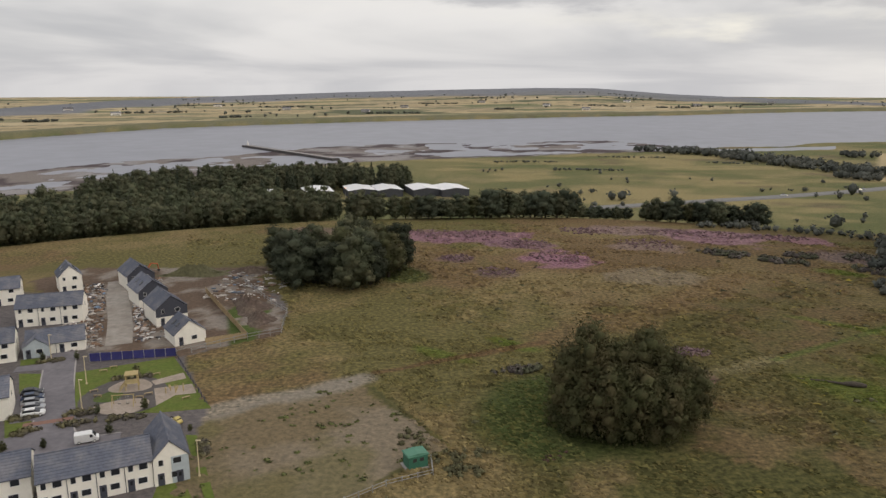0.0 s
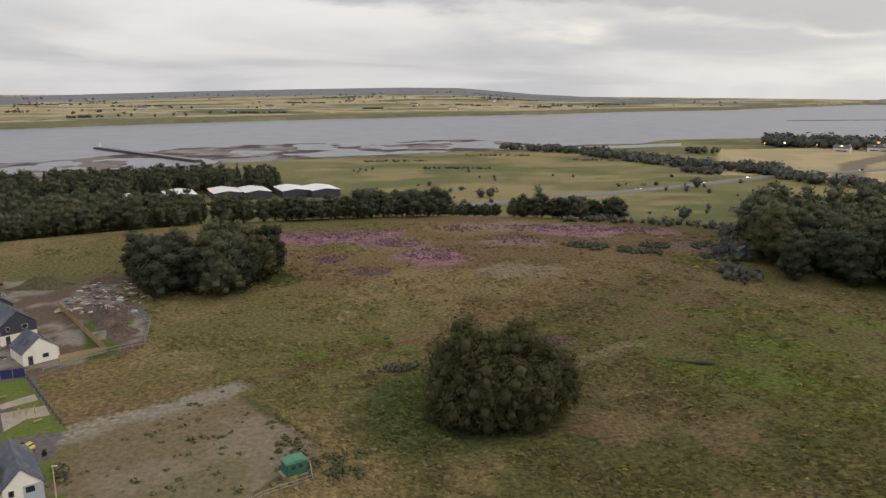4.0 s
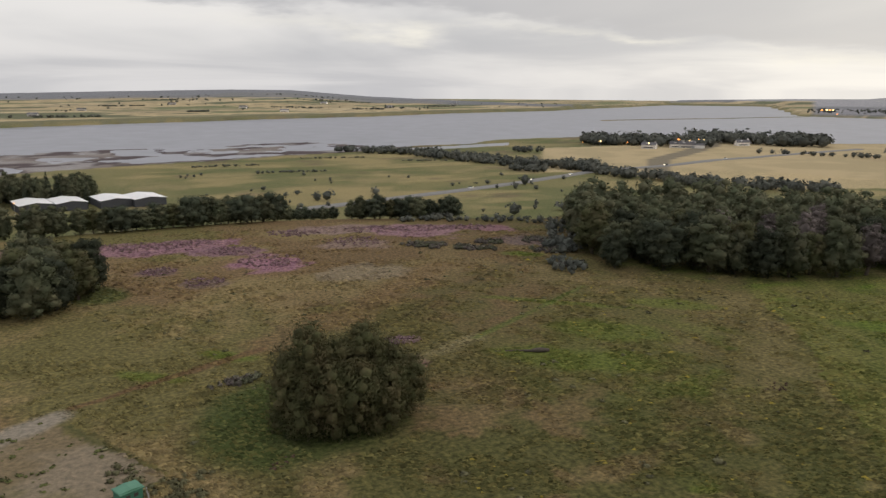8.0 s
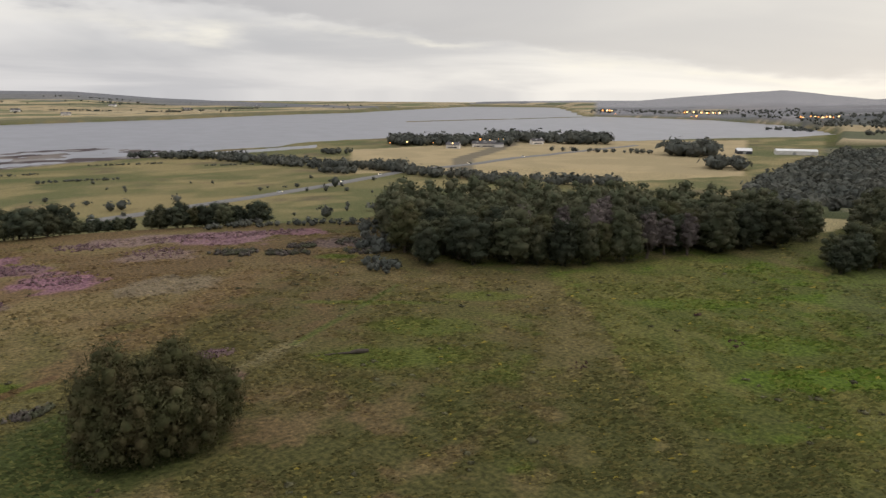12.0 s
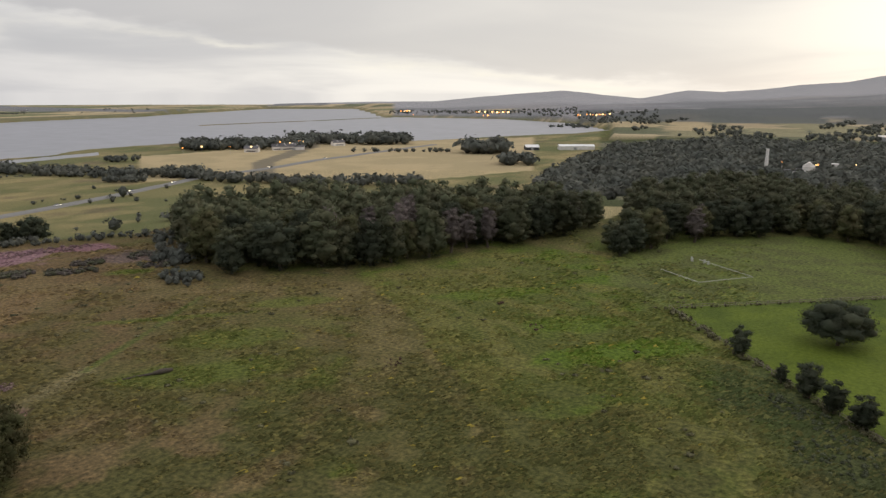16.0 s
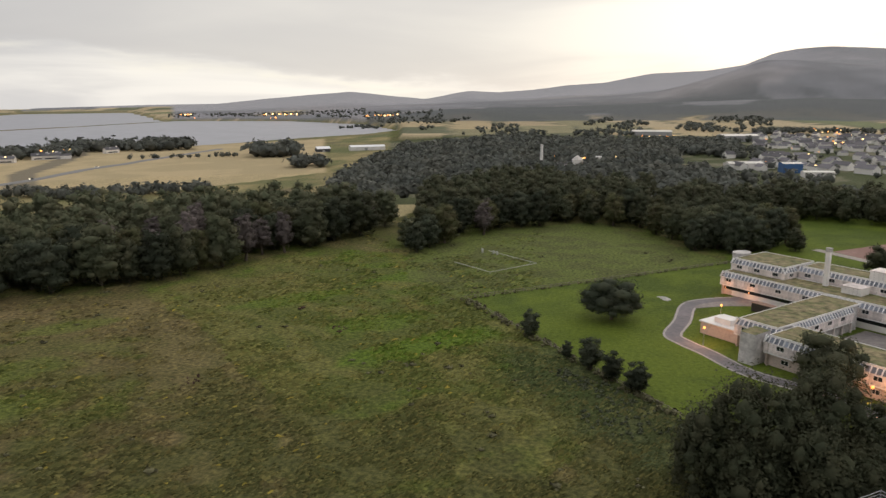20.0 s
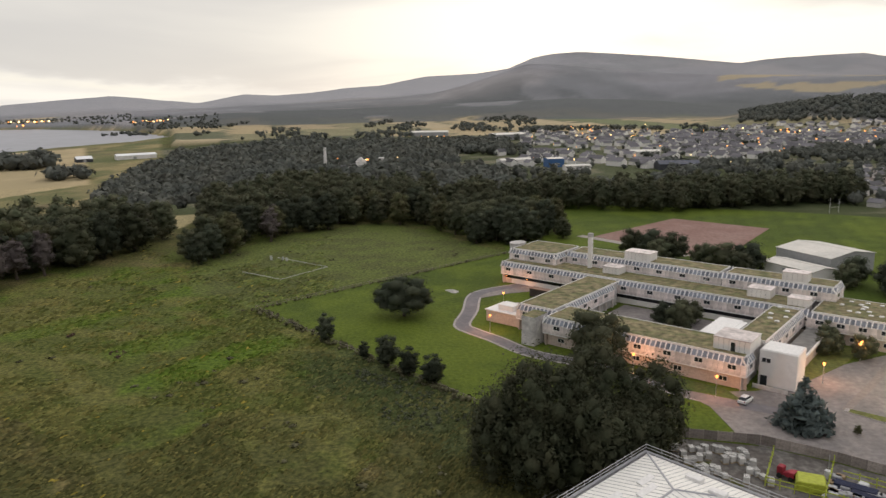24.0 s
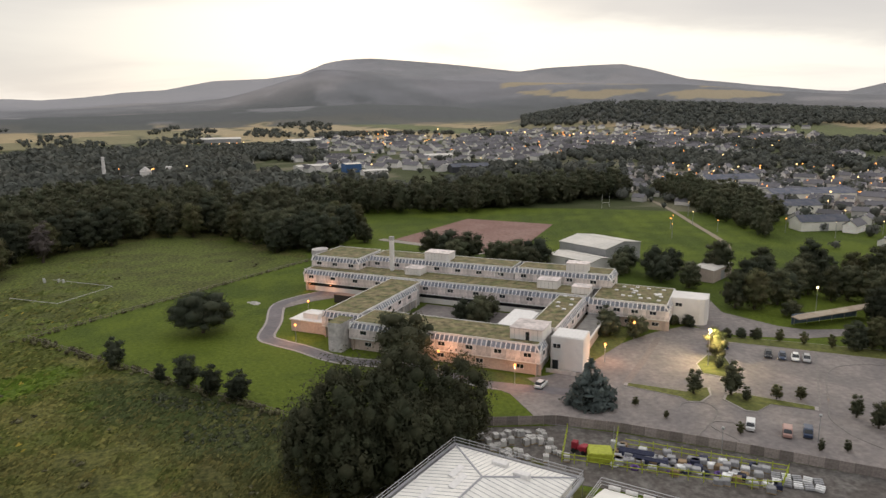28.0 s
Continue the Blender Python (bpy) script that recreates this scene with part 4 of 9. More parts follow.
# lone willow, wide and weeping, two domes
# tall boughs, each hanging from its own dome to the ground: x, y, half width, height
lobes = bough_lobes((
    (-7.2, 0.5, 4.9, 20.3), (-2.4, 1.0, 4.0, 16.6), (3.0, 0.8, 4.5, 19.4), (8.0, -0.4, 4.4, 15.0), (11.6, -1.0, 3.3, 13.0), (-11.0, 0.0, 3.6, 15.8), (0.4, -4.4, 4.0, 14.0),
    (5.6, -4.4, 4.0, 12.5), (-5.2, -4.0, 4.2, 14.5), (-2.0, 4.2, 5.0, 15.0), (-9.6, -3.0, 3.2, 10.0), (6.0, 3.6, 4.2, 14.5)), np.random.default_rng(77))
willow = broad_tree("willow_tree", 18, 24, 0, 64000, 0.21, 78, WILLOW, "huge spreading weeping willow with two domes, alone on the field", droop=0.6, lobes=lobes, ragged=1.0)
put(willow, 33.8, 123.2)
# big trees beside the near roof
lobes = bough_lobes((
    (-1.0, 6.0, 6.6, 19.8), (5.0, -5.0, 6.4, 20.8), (-3.0, 12.5, 4.6, 15.5), (6.0, -14.5, 5.4, 17.0), (-5.0, -3.0, 5.4, 15.0), (2.0, -11.5, 5.0, 12.5), (-6.0, 6.0, 4.8, 12.0), (-2.0, -9.0, 4.6, 11.5), (1.5, 0.5, 5.0, 18.0)), np.random.default_rng(79))
big = broad_tree("beech_tree", 18, 24, 0, 72000, 0.22, 80, BEECH, "huge dark broadleaved tree beside the school drive", droop=0.2, lobes=lobes, ragged=1.0)
put(big, 112, -15)

# ---- the school: flat mossy roofs, ribbed sloping eaves, precast panels ----
CONC = mat("pale_concrete", (0.75, 0.67, 0.64), rough=0.9, vary=0.2, scale=1.3, second=(0.52, 0.465, 0.44), second_scale=0.35, rand=0.2, bump=0.01)
STAIN = mat("stained_concrete", (0.50, 0.475, 0.455), rough=0.92, vary=0.25, scale=0.9, second=(0.38, 0.36, 0.345), second_scale=0.3, rand=0.15)
PINK = mat("buff_blockwork", (0.55, 0.45, 0.395), rough=0.92, vary=0.15, scale=3.0, second=(0.48, 0.39, 0.34), second_scale=0.4, bump=0.01)
WHITE = mat("white_render", (0.78, 0.75, 0.72), rough=0.85, vary=0.08, scale=0.8, second=(0.68, 0.65, 0.62), second_scale=0.2)
MOSS = mat("mossy_roof", (0.205, 0.170, 0.095), rough=0.97, vary=0.6, scale=0.55, second=(0.120, 0.125, 0.052), second_scale=0.30, bump=0.15, detail=8.0)
BARE = mat("roof_felt", (0.20, 0.19, 0.18), rough=0.9, vary=0.3, scale=0.5)
EAVE = mat("eave_sheet", (0.20, 0.215, 0.25), rough=0.5, metal=0.2, vary=0.3, scale=1.2, rand=0.35)
RIBM = mat("eave_rib", (0.80, 0.78, 0.77), rough=0.7, vary=0.2, scale=2.0, rand=0.15)
GLASS = mat("dark_window_glass", (0.022, 0.025, 0.03), rough=0.08, vary=0.2, scale=0.5, spec=0.6, rand=0.3)
DARKIN = mat("dark_interior", (0.05, 0.045, 0.04), rough=0.9, vary=0.2)
TRIM = mat("pale_trim", (0.74, 0.72, 0.70), rough=0.7, vary=0.12, scale=2.0)
SCHOOL = Matrix(((-0.595, 0.804, 0, 146.5), (-0.804, -0.595, 0, -55.5), (0, 0, 1, 0), (0, 0, 0, 1)))
PITCH = 1.2
panel_me = part("panel", box_bm(0.04, PITCH - 0.04, 0, 0.14, 3.25, 5.75, 0.02), CONC)
slope_me = link_mesh("eave_panel", [(0.05, 0.0, 5.78), (PITCH - 0.05, 0.0, 5.78), (PITCH - 0.05, 1.0, 7.12), (0.05, 1.0, 7.12), (0.05, 0.1, 5.7), (PITCH - 0.05, 0.1, 5.7), (PITCH - 0.05, 1.1, 7.04), (0.05, 1.1, 7.04)],
                     [(0, 1, 2, 3), (4, 7, 6, 5), (0, 4, 5, 1), (3, 2, 6, 7), (0, 3, 7, 4), (1, 5, 6, 2)], EAVE)
rib_me = link_mesh("rib", [(-0.13, -0.2, 5.55), (0.13, -0.2, 5.55), (0.13, 0.92, 7.36), (-0.13, 0.92, 7.36), (-0.13, 0.14, 5.55), (0.13, 0.14, 5.55), (0.13, 1.2, 7.12), (-0.13, 1.2, 7.12)],
                   [(0, 1, 2, 3), (4, 7, 6, 5), (0, 4, 5, 1), (3, 2, 6, 7), (0, 3, 7, 4), (1, 5, 6, 2)], RIBM)
frame_me = part("window", box_bm(-0.95, 0.95, -0.05, 0.06, 0, 1.15, 0.02), TRIM)
pane_me = part("pane", box_bm(-0.40, 0.40, -0.07, -0.03, 0.1, 1.05), GLASS)
SPARE = [panel_me, slope_me, rib_me, frame_me, pane_me]


def window(parent, m):
    w = again(frame_me, "window", m, parent)
    for dx_ in (-0.46, 0.46):
        again(pane_me, "pane", Matrix.Translation((dx_, 0, 0)), w)
    return w


def facade(parent, x0, y0, x1, y1, lift=0.0, every=6, first=2, base=True, ground_windows=0, strip=False):
    """One long side: ribbed sloping eave over precast panels over a set-back ground floor. The building is to the left of the run."""
    run = Vector((x1 - x0, y1 - y0, 0))
    n = max(1, round(run.length / PITCH))
    ax = run.normalized()
    m = Matrix.Translation((x0, y0, lift)) @ Matrix(((ax.x, -ax.y, 0, 0), (ax.y, ax.x, 0, 0), (0, 0, 1, 0), (0, 0, 0, 1))) @ Matrix.Diagonal((run.length / (n * PITCH), 1, 1, 1))
    for i in range(n):
        t = m @ Matrix.Translation((i * PITCH, 0, 0))
        again(panel_me, "panel", t, parent)
        again(slope_me, "eave_panel", t, parent)
        again(rib_me, "rib", t, parent)
        if i % every == first:
            window(parent, t @ Matrix.Translation((0.6, -0.02, 4.35)))
    again(rib_me, "rib", m @ Matrix.Translation((n * PITCH, 0, 0)), parent)
    band = part("soffit_beam", box_bm(0, n * PITCH, -0.05, 1.0, 3.0, 3.25, 0.03), TRIM, parent)
    band.matrix_basis = m
    if base:
        wall = part("ground_floor_wall", box_bm(0, n * PITCH, 0.9, 1.1, 0, 3.0), PINK, parent)
        wall.matrix_basis = m
        if strip:
            glass = part("window_band", box_bm(0.3, n * PITCH - 0.3, 0.84, 0.895, 1.75, 2.9), GLASS, parent)
            glass.matrix_basis = m
            pale = part("white_wall_panel", box_bm(n * PITCH * 0.04, n * PITCH * 0.97, 0.84, 0.895, 0.1, 1.7), WHITE, parent)
            pale.matrix_basis = m
        for k in range(ground_windows):
            w = window(parent, m @ Matrix.Translation(((k + 0.5) * n * PITCH / ground_windows, 0.88, 1.1)))
    return m


def wing(label, x0, x1, y0, y1, z, sides, roof=None):
    """A block of the school with its roof; sides: which of front, back, left, right carry the ribbed facade."""
    ob = thing("school_wing", SCHOOL, label, "building", "blocks of the school")
    zb = z - 0.25
    body = part("wall", box_bm(x0 + 1.1, x1 - 1.1, y0 + 1.1, y1 - 1.1, 0, zb), STAIN, ob)
    part("roof", box_bm(x0 + 0.9, x1 - 0.9, y0 + 0.9, y1 - 0.9, zb, z + 0.02, 0.05), roof or MOSS, ob)
    for a, b, c, d in ((x0 + 0.75, x1 - 0.75, y0 + 0.75, y0 + 0.9), (x0 + 0.75, x1 - 0.75, y1 - 0.9, y1 - 0.75), (x0 + 0.75, x0 + 0.9, y0 + 0.9, y1 - 0.9), (x1 - 0.9, x1 - 0.75, y0 + 0.9, y1 - 0.9)):
        part("parapet", box_bm(a, b, c, d, zb - 0.15, z + 0.12, 0.02), TRIM, ob)
    lift = z - 7.3
    ends = {"front": (x0, y0, x1, y0), "right": (x1, y0, x1, y1), "back": (x1, y1, x0, y1), "left": (x0, y1, x0, y0)}
    for s, kw in sides.items():
        a = list(ends[s])
        if "span" in kw:
            kw = dict(kw)
            lo, hi = kw.pop("span")
            if s in ("front", "back"):
                a[0], a[2] = (lo, hi) if s == "front" else (hi, lo)
            else:
                a[1], a[3] = (lo, hi) if s == "right" else (hi, lo)
        facade(ob, *a, lift=lift, **kw)
    return ob


A = wing("long front wing of a concrete school with a mossy flat roof", -50, 0, 0, 13, 7.3, {"front": dict(every=6, first=3, ground_windows=5), "right": dict(every=5, span=(0, 6), ground_windows=0), "back": dict(every=7, span=(-50, -9)), "left": dict(every=4, span=(0, 6))})
B = wing("side wing of a concrete school raised on columns beside its court", -62, -50, 6, 45, 7.3, {"right": dict(every=5, span=(13, 40), base=False), "left": dict(every=6), "front": dict(every=8, base=True)})
C = wing("long rear wing of a concrete school with a ribbed eave", -94.6, 1, 45.5, 57, 7.3, {"front": dict(every=7, strip=True), "left": dict(every=5)})
D = wing("upper storey of a concrete school with a mossy roof", -76, -25, 57.2, 68, 10.9, {"front": dict(every=6, base=False), "back": dict(every=9)})
E = wing("end block of a concrete school with three tiers", -94.6, -76.2, 50.5, 68, 10.9, {"front": dict(every=5, base=False), "left": dict(every=5), "right": dict(every=9, span=(50.5, 57), base=False)})
F = wing("link wing of a concrete school between two blocks", -8, 0.5, 13.2, 45, 7.3, {"right": dict(every=5, base=True)})
G = wing("east block of a concrete school with skylights on its roof", 1.2, 23, 44, 64, 7.3, {"front": dict(every=4, first=2, ground_windows=3), "right": dict(every=6)})
H = wing("upper storey over the school's middle with rooflights", -24.8, 5, 57.2, 67, 11.1, {"front": dict(every=6, base=False), "right": dict(every=6)})


def on_school(name, label, cat, bm, material, parent=None):
    ob = part(name, bm, material, parent)
    if parent is None:
        ob.matrix_basis = SCHOOL
        tagged(ob, label, cat)
    return ob


def plant_room(x0, x1, y0, y1, z0, z1, door=True):
    ob = thing("plant_room", SCHOOL, "white flat-topped plant room standing on the mossy roof", "plant room", "plant rooms on the school roof")
    part("wall", box_bm(x0, x1, y0, y1, z0, z1, 0.04), WHITE, ob)
    part("roof", box_bm(x0 - 0.12, x1 + 0.12, y0 - 0.12, y1 + 0.12, z1, z1 + 0.22, 0.04), CONC, ob)
    n = int((x1 - x0) / 1.1)
    for i in range(1, n):
        part("joint_strip", box_bm(x0 + i * (x1 - x0) / n - 0.04, x0 + i * (x1 - x0) / n + 0.04, y0 - 0.035, y0 - 0.003, z0, z1), STAIN, ob)
    if door:
        part("door", box_bm((x0 + x1) / 2 - 0.1, (x0 + x1) / 2 + 0.8, y0 - 0.06, y0 - 0.004, z0 + 0.05, z0 + 2.05), GLASS, ob)


plant_room(-8.2, -0.4, 3.0, 10.5, 7.3, 9.9)
plant_room(-56, -47.5, 58.5, 64, 10.9, 13.2, False)
plant_room(-15.5, -9.5, 50, 55, 7.3, 9.6, False)
plant_room(-9, -2.5, 58.5, 62.5, 11.1, 13.4, False)
plant_room(-4.5, 0.6, 47.5, 51.5, 7.3, 9.2, False)
plant_room(-59.5, -54, 50.8, 55.5, 7.3, 9.3, False)
# white wing beside the car park, its roof edged with a parapet
ob = thing("stair_block", SCHOOL, "white rendered stair block at the school's corner", "building")
part("wall", box_bm(0.7, 8.4, 6.2, 13.2, 0, 8.0, 0.15), WHITE, ob)
part("roof", box_bm(1.0, 8.1, 6.5, 12.9, 8.004, 8.1), TRIM, ob)
window(ob, Matrix.Translation((2.2, 6.17, 5.2)))
part("door", box_bm(1.2, 2.6, 6.1, 6.19, 0, 2.3), GLASS, ob)
part("low_wall", box_bm(0.4, 7.5, 3.6, 3.8, 0, 1.0, 0.03), STAIN, ob)
# white flat roof over the hall entrance
ob = on_school("entrance_roof", "white flat roof over the school's entrance", "roof", box_bm(-9.5, -8.1, 14, 27, 6.3, 6.9, 0.05), TRIM)
ob = thing("hall_block", SCHOOL, "low white-roofed hall block in the school court", "building")
part("wall", box_bm(-15, -9.6, 13.2, 28, 0, 6.6), WHITE, ob)
part("roof", box_bm(-15.2, -9.55, 13.25, 28.2, 6.6, 6.85, 0.05), TRIM, ob)
# roof terrace along the link
ob = thing("roof_terrace", SCHOOL, "low flat roof with a pale edge beside the link wing", "roof")
part("wall", box_bm(1.7, 6.4, 15, 43, 0, 3.0), PINK, ob)
part("roof", box_bm(1.6, 6.8, 14.8, 43.2, 3.0, 3.3, 0.03), BARE, ob)
part("parapet", box_bm(6.6, 6.9, 14.7, 43.3, 3.0, 3.65, 0.03), TRIM, ob)
# curved end wall of the east block
ob = thing("end_wall_block", SCHOOL, "white curved end block of the school", "building")
part("wall", prism_bm([(22.2, 53), (30, 53.2), (31.3, 53.8), (32, 55), (32, 61), (22.2, 61)], 0, 7.4), WHITE, ob)
part("roof", prism_bm([(22.6, 53.4), (30, 53.6), (31, 54.1), (31.6, 55.1), (31.6, 60.6), (22.6, 60.6)], 7.404, 7.5), WHITE, ob)
window(ob, Matrix.Translation((24.5, 52.97, 5.0)))
# rounded concrete stair tower
pts = [(-54.6 + 0.7 + 0.7 * math.cos(a), -3 + 0.7 + 0.7 * math.sin(a)) for a in np.linspace(math.pi, 1.5 * math.pi, 6)]
pts += [(-51.2 + 0.7 * math.cos(a), -2.3 + 0.7 * math.sin(a)) for a in np.linspace(1.5 * math.pi, 2 * math.pi, 6)]
pts += [(-50.5, 3.4), (-54.6, 3.4)]
ob = thing("stair_tower", SCHOOL, "rounded grey concrete stair tower with a mossy top", "tower")
part("wall", prism_bm(pts, 0, 7.5), STAIN, ob)
part("roof", prism_bm([(x * 0.96 - 2.1, y * 0.96) for x, y in pts], 7.504, 7.6), MOSS, ob)
# rounded tower at the far end
ob = thing("stair_tower", SCHOOL, "rounded grey concrete stair tower at the far end", "tower")
part("wall", prism_bm([(-96.1 + 2.6 * math.cos(a), 58 + 3.4 * math.sin(a)) for a in np.linspace(0, 2 * math.pi, 15)[:-1]], 0, 11.6), STAIN, ob)
# low terrace block with a curved wall
ob = thing("terrace_block", SCHOOL, "low pink block-walled wing with a white roof hut", "building")
part("wall", box_bm(-73, -62.3, 7.5, 16, 0, 3.2, 0.03), PINK, ob)
part("roof", box_bm(-73.3, -62.2, 7.2, 16.3, 3.2, 3.5, 0.04), TRIM, ob)
part("roof_hut", box_bm(-70, -65, 9, 13, 3.5, 5.0, 0.05), WHITE, ob)
# chimney
ob = thing("chimney", SCHOOL, "tall slim white square chimney rising from the roof", "chimney")
part("shaft", box_bm(-66.6, -65.4, 54, 55.2, 0, 17.4, 0.04), WHITE, ob)
part("cap", box_bm(-66.7, -65.3, 53.9, 55.3, 17.4, 18.6, 0.03), STAIN, ob)
# skylights scattered on the east roof and a few others
rng = np.random.default_rng(4)
sky_me = None
for i in range(26):
    if i < 20:
        x, y, z = rng.uniform(4, 20), rng.uniform(47, 61), 7.33
    else:
        x, y, z = rng.uniform(-6.5, -1), rng.uniform(30, 44), 7.33
    if sky_me is None:
        sky_me = part("skylight", box_bm(-0.55, 0.55, -0.45, 0.45, 0, 0.3, 0.12), TRIM)
        o = sky_me
        o.matrix_basis = SCHOOL @ Matrix.Translation((x, y, z))
    else:
        o = again(sky_me, "skylight", SCHOOL @ Matrix.Translation((x, y, z)))
    tagged(o, "small white domed skylight on the mossy roof", "skylight", "skylights of the school")
# columns under the raised side wing
col_me = None
for k in range(7):
    m = Matrix.Translation((-50.6, 15 + k * 4.2, 0))
    col_me = again(col_me, "column", m, B) if col_me else part("column", box_bm(-0.2, 0.2, -0.2, 0.2, 0, 3.0, 0.03), CONC, B)
    col_me.matrix_basis = m
# black container by the far block
ob = thing("container", SCHOOL @ Matrix.Translation((-77, 36, 0)), "black steel container beside the school drive", "container")
part("body", box_bm(0, 6.5, 0, 2.5, 0.15, 2.6, 0.05), DARKIN, ob)
part("lid", box_bm(-0.1, 6.6, -0.1, 2.6, 2.6, 2.75, 0.04), mat("rusty_lid", (0.25, 0.16, 0.12), vary=0.2), ob)
# the ladder-like frame on the rear roof
ob = thing("roof_frame", SCHOOL, "white steel frame on the rear roof", "frame")
for k in range(2):
    part("post", tube_bm([(-31 + k * 1.6, 56.5, 7.3), (-31 + k * 1.6, 56.5, 9.6)], [0.09, 0.09], 6), TRIM, ob)
for k in range(2):
    part("bar", tube_bm([(-31, 56.5, 8.3 + k * 1.1), (-29.4, 56.5, 8.3 + k * 1.1)], [0.08, 0.08], 6), TRIM, ob)
for o in SPARE:
    bpy.data.objects.remove(o)

# ---- surfaces round the school and the estate ----
ASPHALT = mat("worn_asphalt", (0.182, 0.164, 0.160), rough=0.85, vary=0.22, scale=0.8, second=(0.245, 0.218, 0.205), second_scale=0.09, bump=0.01)
ROADWAY = mat("estate_asphalt", (0.15, 0.14, 0.15), rough=0.9, vary=0.15, scale=0.8, second=(0.185, 0.172, 0.182), second_scale=0.15)
KERB = mat("kerb_stone", (0.34, 0.315, 0.30), rough=0.9, vary=0.2, scale=1.5)
BAYKERB = mat("worn_kerb", (0.20, 0.185, 0.175), rough=0.9, vary=0.25, scale=1.5)
BLAES = mat("red_blaes", (0.22, 0.125, 0.105), rough=0.95, vary=0.2, scale=0.6, second=(0.26, 0.165, 0.14), second_scale=0.05)
SAND = mat("play_sand", (0.36, 0.30, 0.25), rough=0.95, vary=0.15, scale=1.5, second=(0.30, 0.25, 0.20), second_scale=0.3)
TURF = mat("mown_turf", (0.066, 0.105, 0.022), rough=0.95, vary=0.3, scale=1.2, second=(0.085, 0.10, 0.03), second_scale=0.2, bump=0.05)
VERGE = mat("yellowish_turf", (0.13, 0.14, 0.035), rough=0.95, vary=0.35, scale=1.0, second=(0.10, 0.11, 0.03), second_scale=0.3, bump=0.05)


def sheet(name, outline, z, material, label, cat, thick=0.05, kind="structure"):
    ob = part(name, prism_bm(outline, z - thick, z), material)
    return tagged(ob, label, cat, kind=kind)


def ribbon(points, width):
    """Outline of a strip of even width along a line."""
    pts = [Vector((*p, 0)) for p in points]
    lft, rgt = [], []
    for i, p in enumerate(pts):
        d = (pts[min(i + 1, len(pts) - 1)] - pts[max(i - 1, 0)]).normalized()
        nrm = Vector((-d.y, d.x, 0)) * width / 2
        lft.append((p + nrm).to_2d()[:]), rgt.append((p - nrm).to_2d()[:])
    return lft + rgt[::-1]


def strip(name, points, width, z, material, label, cat, kind="structure"):
    """A path built of quads, so that sharp bends stay clean."""
    o = ribbon(points, width)
    n = len(points)
    v = [(*p, z) for p in o] + [(*p, z - 0.06) for p in o]
    m = 2 * n
    f = [(i, m - 1 - i, m - 2 - i, i + 1) for i in range(n - 1)]
    f += [(i, i + 1, m + i + 1, m + i) for i in range(n - 1)] + [(m - 2 - i, m - 1 - i, 2 * m - 1 - i, 2 * m - 2 - i) for i in range(n - 1)]
    ob = link_mesh(name, v, f, material)
    return tagged(ob, label, cat, kind=kind)


def curve(points, n=8):
    """A smooth line through points."""
    pts = [Vector(p) for p in points]
    o = []
    for i in range(len(pts) - 1):
        p0, p1, p2, p3 = pts[max(i - 1, 0)], pts[i], pts[i + 1], pts[min(i + 2, len(pts) - 1)]
        for k in range(n):
            t = k / n
            o.append(tuple(0.5 * (2 * p1 + (p2 - p0) * t + (2 * p0 - 5 * p1 + 4 * p2 - p3) * t * t + (3 * p1 - p0 - 3 * p2 + p3) * t ** 3)))
    return o + [tuple(pts[-1])]


def arch(points, n=8):
    return [p[:2] for p in curve([(*p, 0) for p in points], n)]


LOOP = arch([(236, -16), (230, -5), (222, 2), (205, 3.5), (192, 5.5), (186.5, 2.5), (180, -3.5), (169.5, -12), (162, -25), (153, -36), (146, -42.5), (139, -54), (134, -66)], 6)
strip("drive", LOOP, 3.7, 0.07, ROADWAY, "narrow tarmac drive curving round the school lawn", "drive")
strip("kerb", [(x, y) for x, y in LOOP], 5.0, 0.055, KERB, "pale kerb edge along the school drive", "kerb")
strip("side_drive", arch([(222, 2), (228, -8), (231, -22), (226, -30)], 5), 7, 0.065, ASPHALT, "tarmac apron beside the end block", "drive")
sheet("car_park", [(146, -42), (139, -46), (123.5, -47.5), (117, -60), (104.5, -77), (92, -94.5), (85, -104), (100, -128), (128, -156), (141, -146.5), (152, -127), (160, -111), (168, -112), (172, -107), (169, -96), (163, -84), (151, -67), (147, -58)], 0.06, ASPHALT, "worn grey tarmac car park of the school", "car park")
sheet("footway", [(200, -131), (181, -125), (165.5, -132), (161, -137), (158, -150), (160, -166), (153, -155), (154.7, -131), (161, -116.5), (171, -110), (179, -113)], 0.055, ASPHALT, "wide tarmac footway between the school and the bus bay", "path")
sheet("court_paving", [(SCHOOL @ Vector((x, y, 0))).to_2d()[:] for x, y in ((-49, 13), (-8, 13), (-8, 45), (-49, 45))], 0.05, ASPHALT, "tarmac court inside the school", "court")
sheet("red_pitch", [(320, -50), (367, -97), (338, -133.5), (291, -102.5), (276, -84)], 0.07, BLAES, "red gravel sports pitch with a bare surface", "pitch")
strip("pitch_path", [(322, -44), (300, -64), (279, -80)], 4.5, 0.075, mat("pale_gravel", (0.30, 0.27, 0.24), vary=0.25, scale=0.7), "pale gravel strip beside the red pitch", "path")
strip("field_path", arch([(421.5, -226.6), (372.7, -216.7), (317.5, -200.6), (279.2, -189.4), (261.9, -181.5), (249, -171), (238, -160), (226, -154)], 6), 2.6, 0.07, mat("sandy_path", (0.27, 0.225, 0.17), vary=0.25, scale=0.7), "sandy path along the playing field", "path")


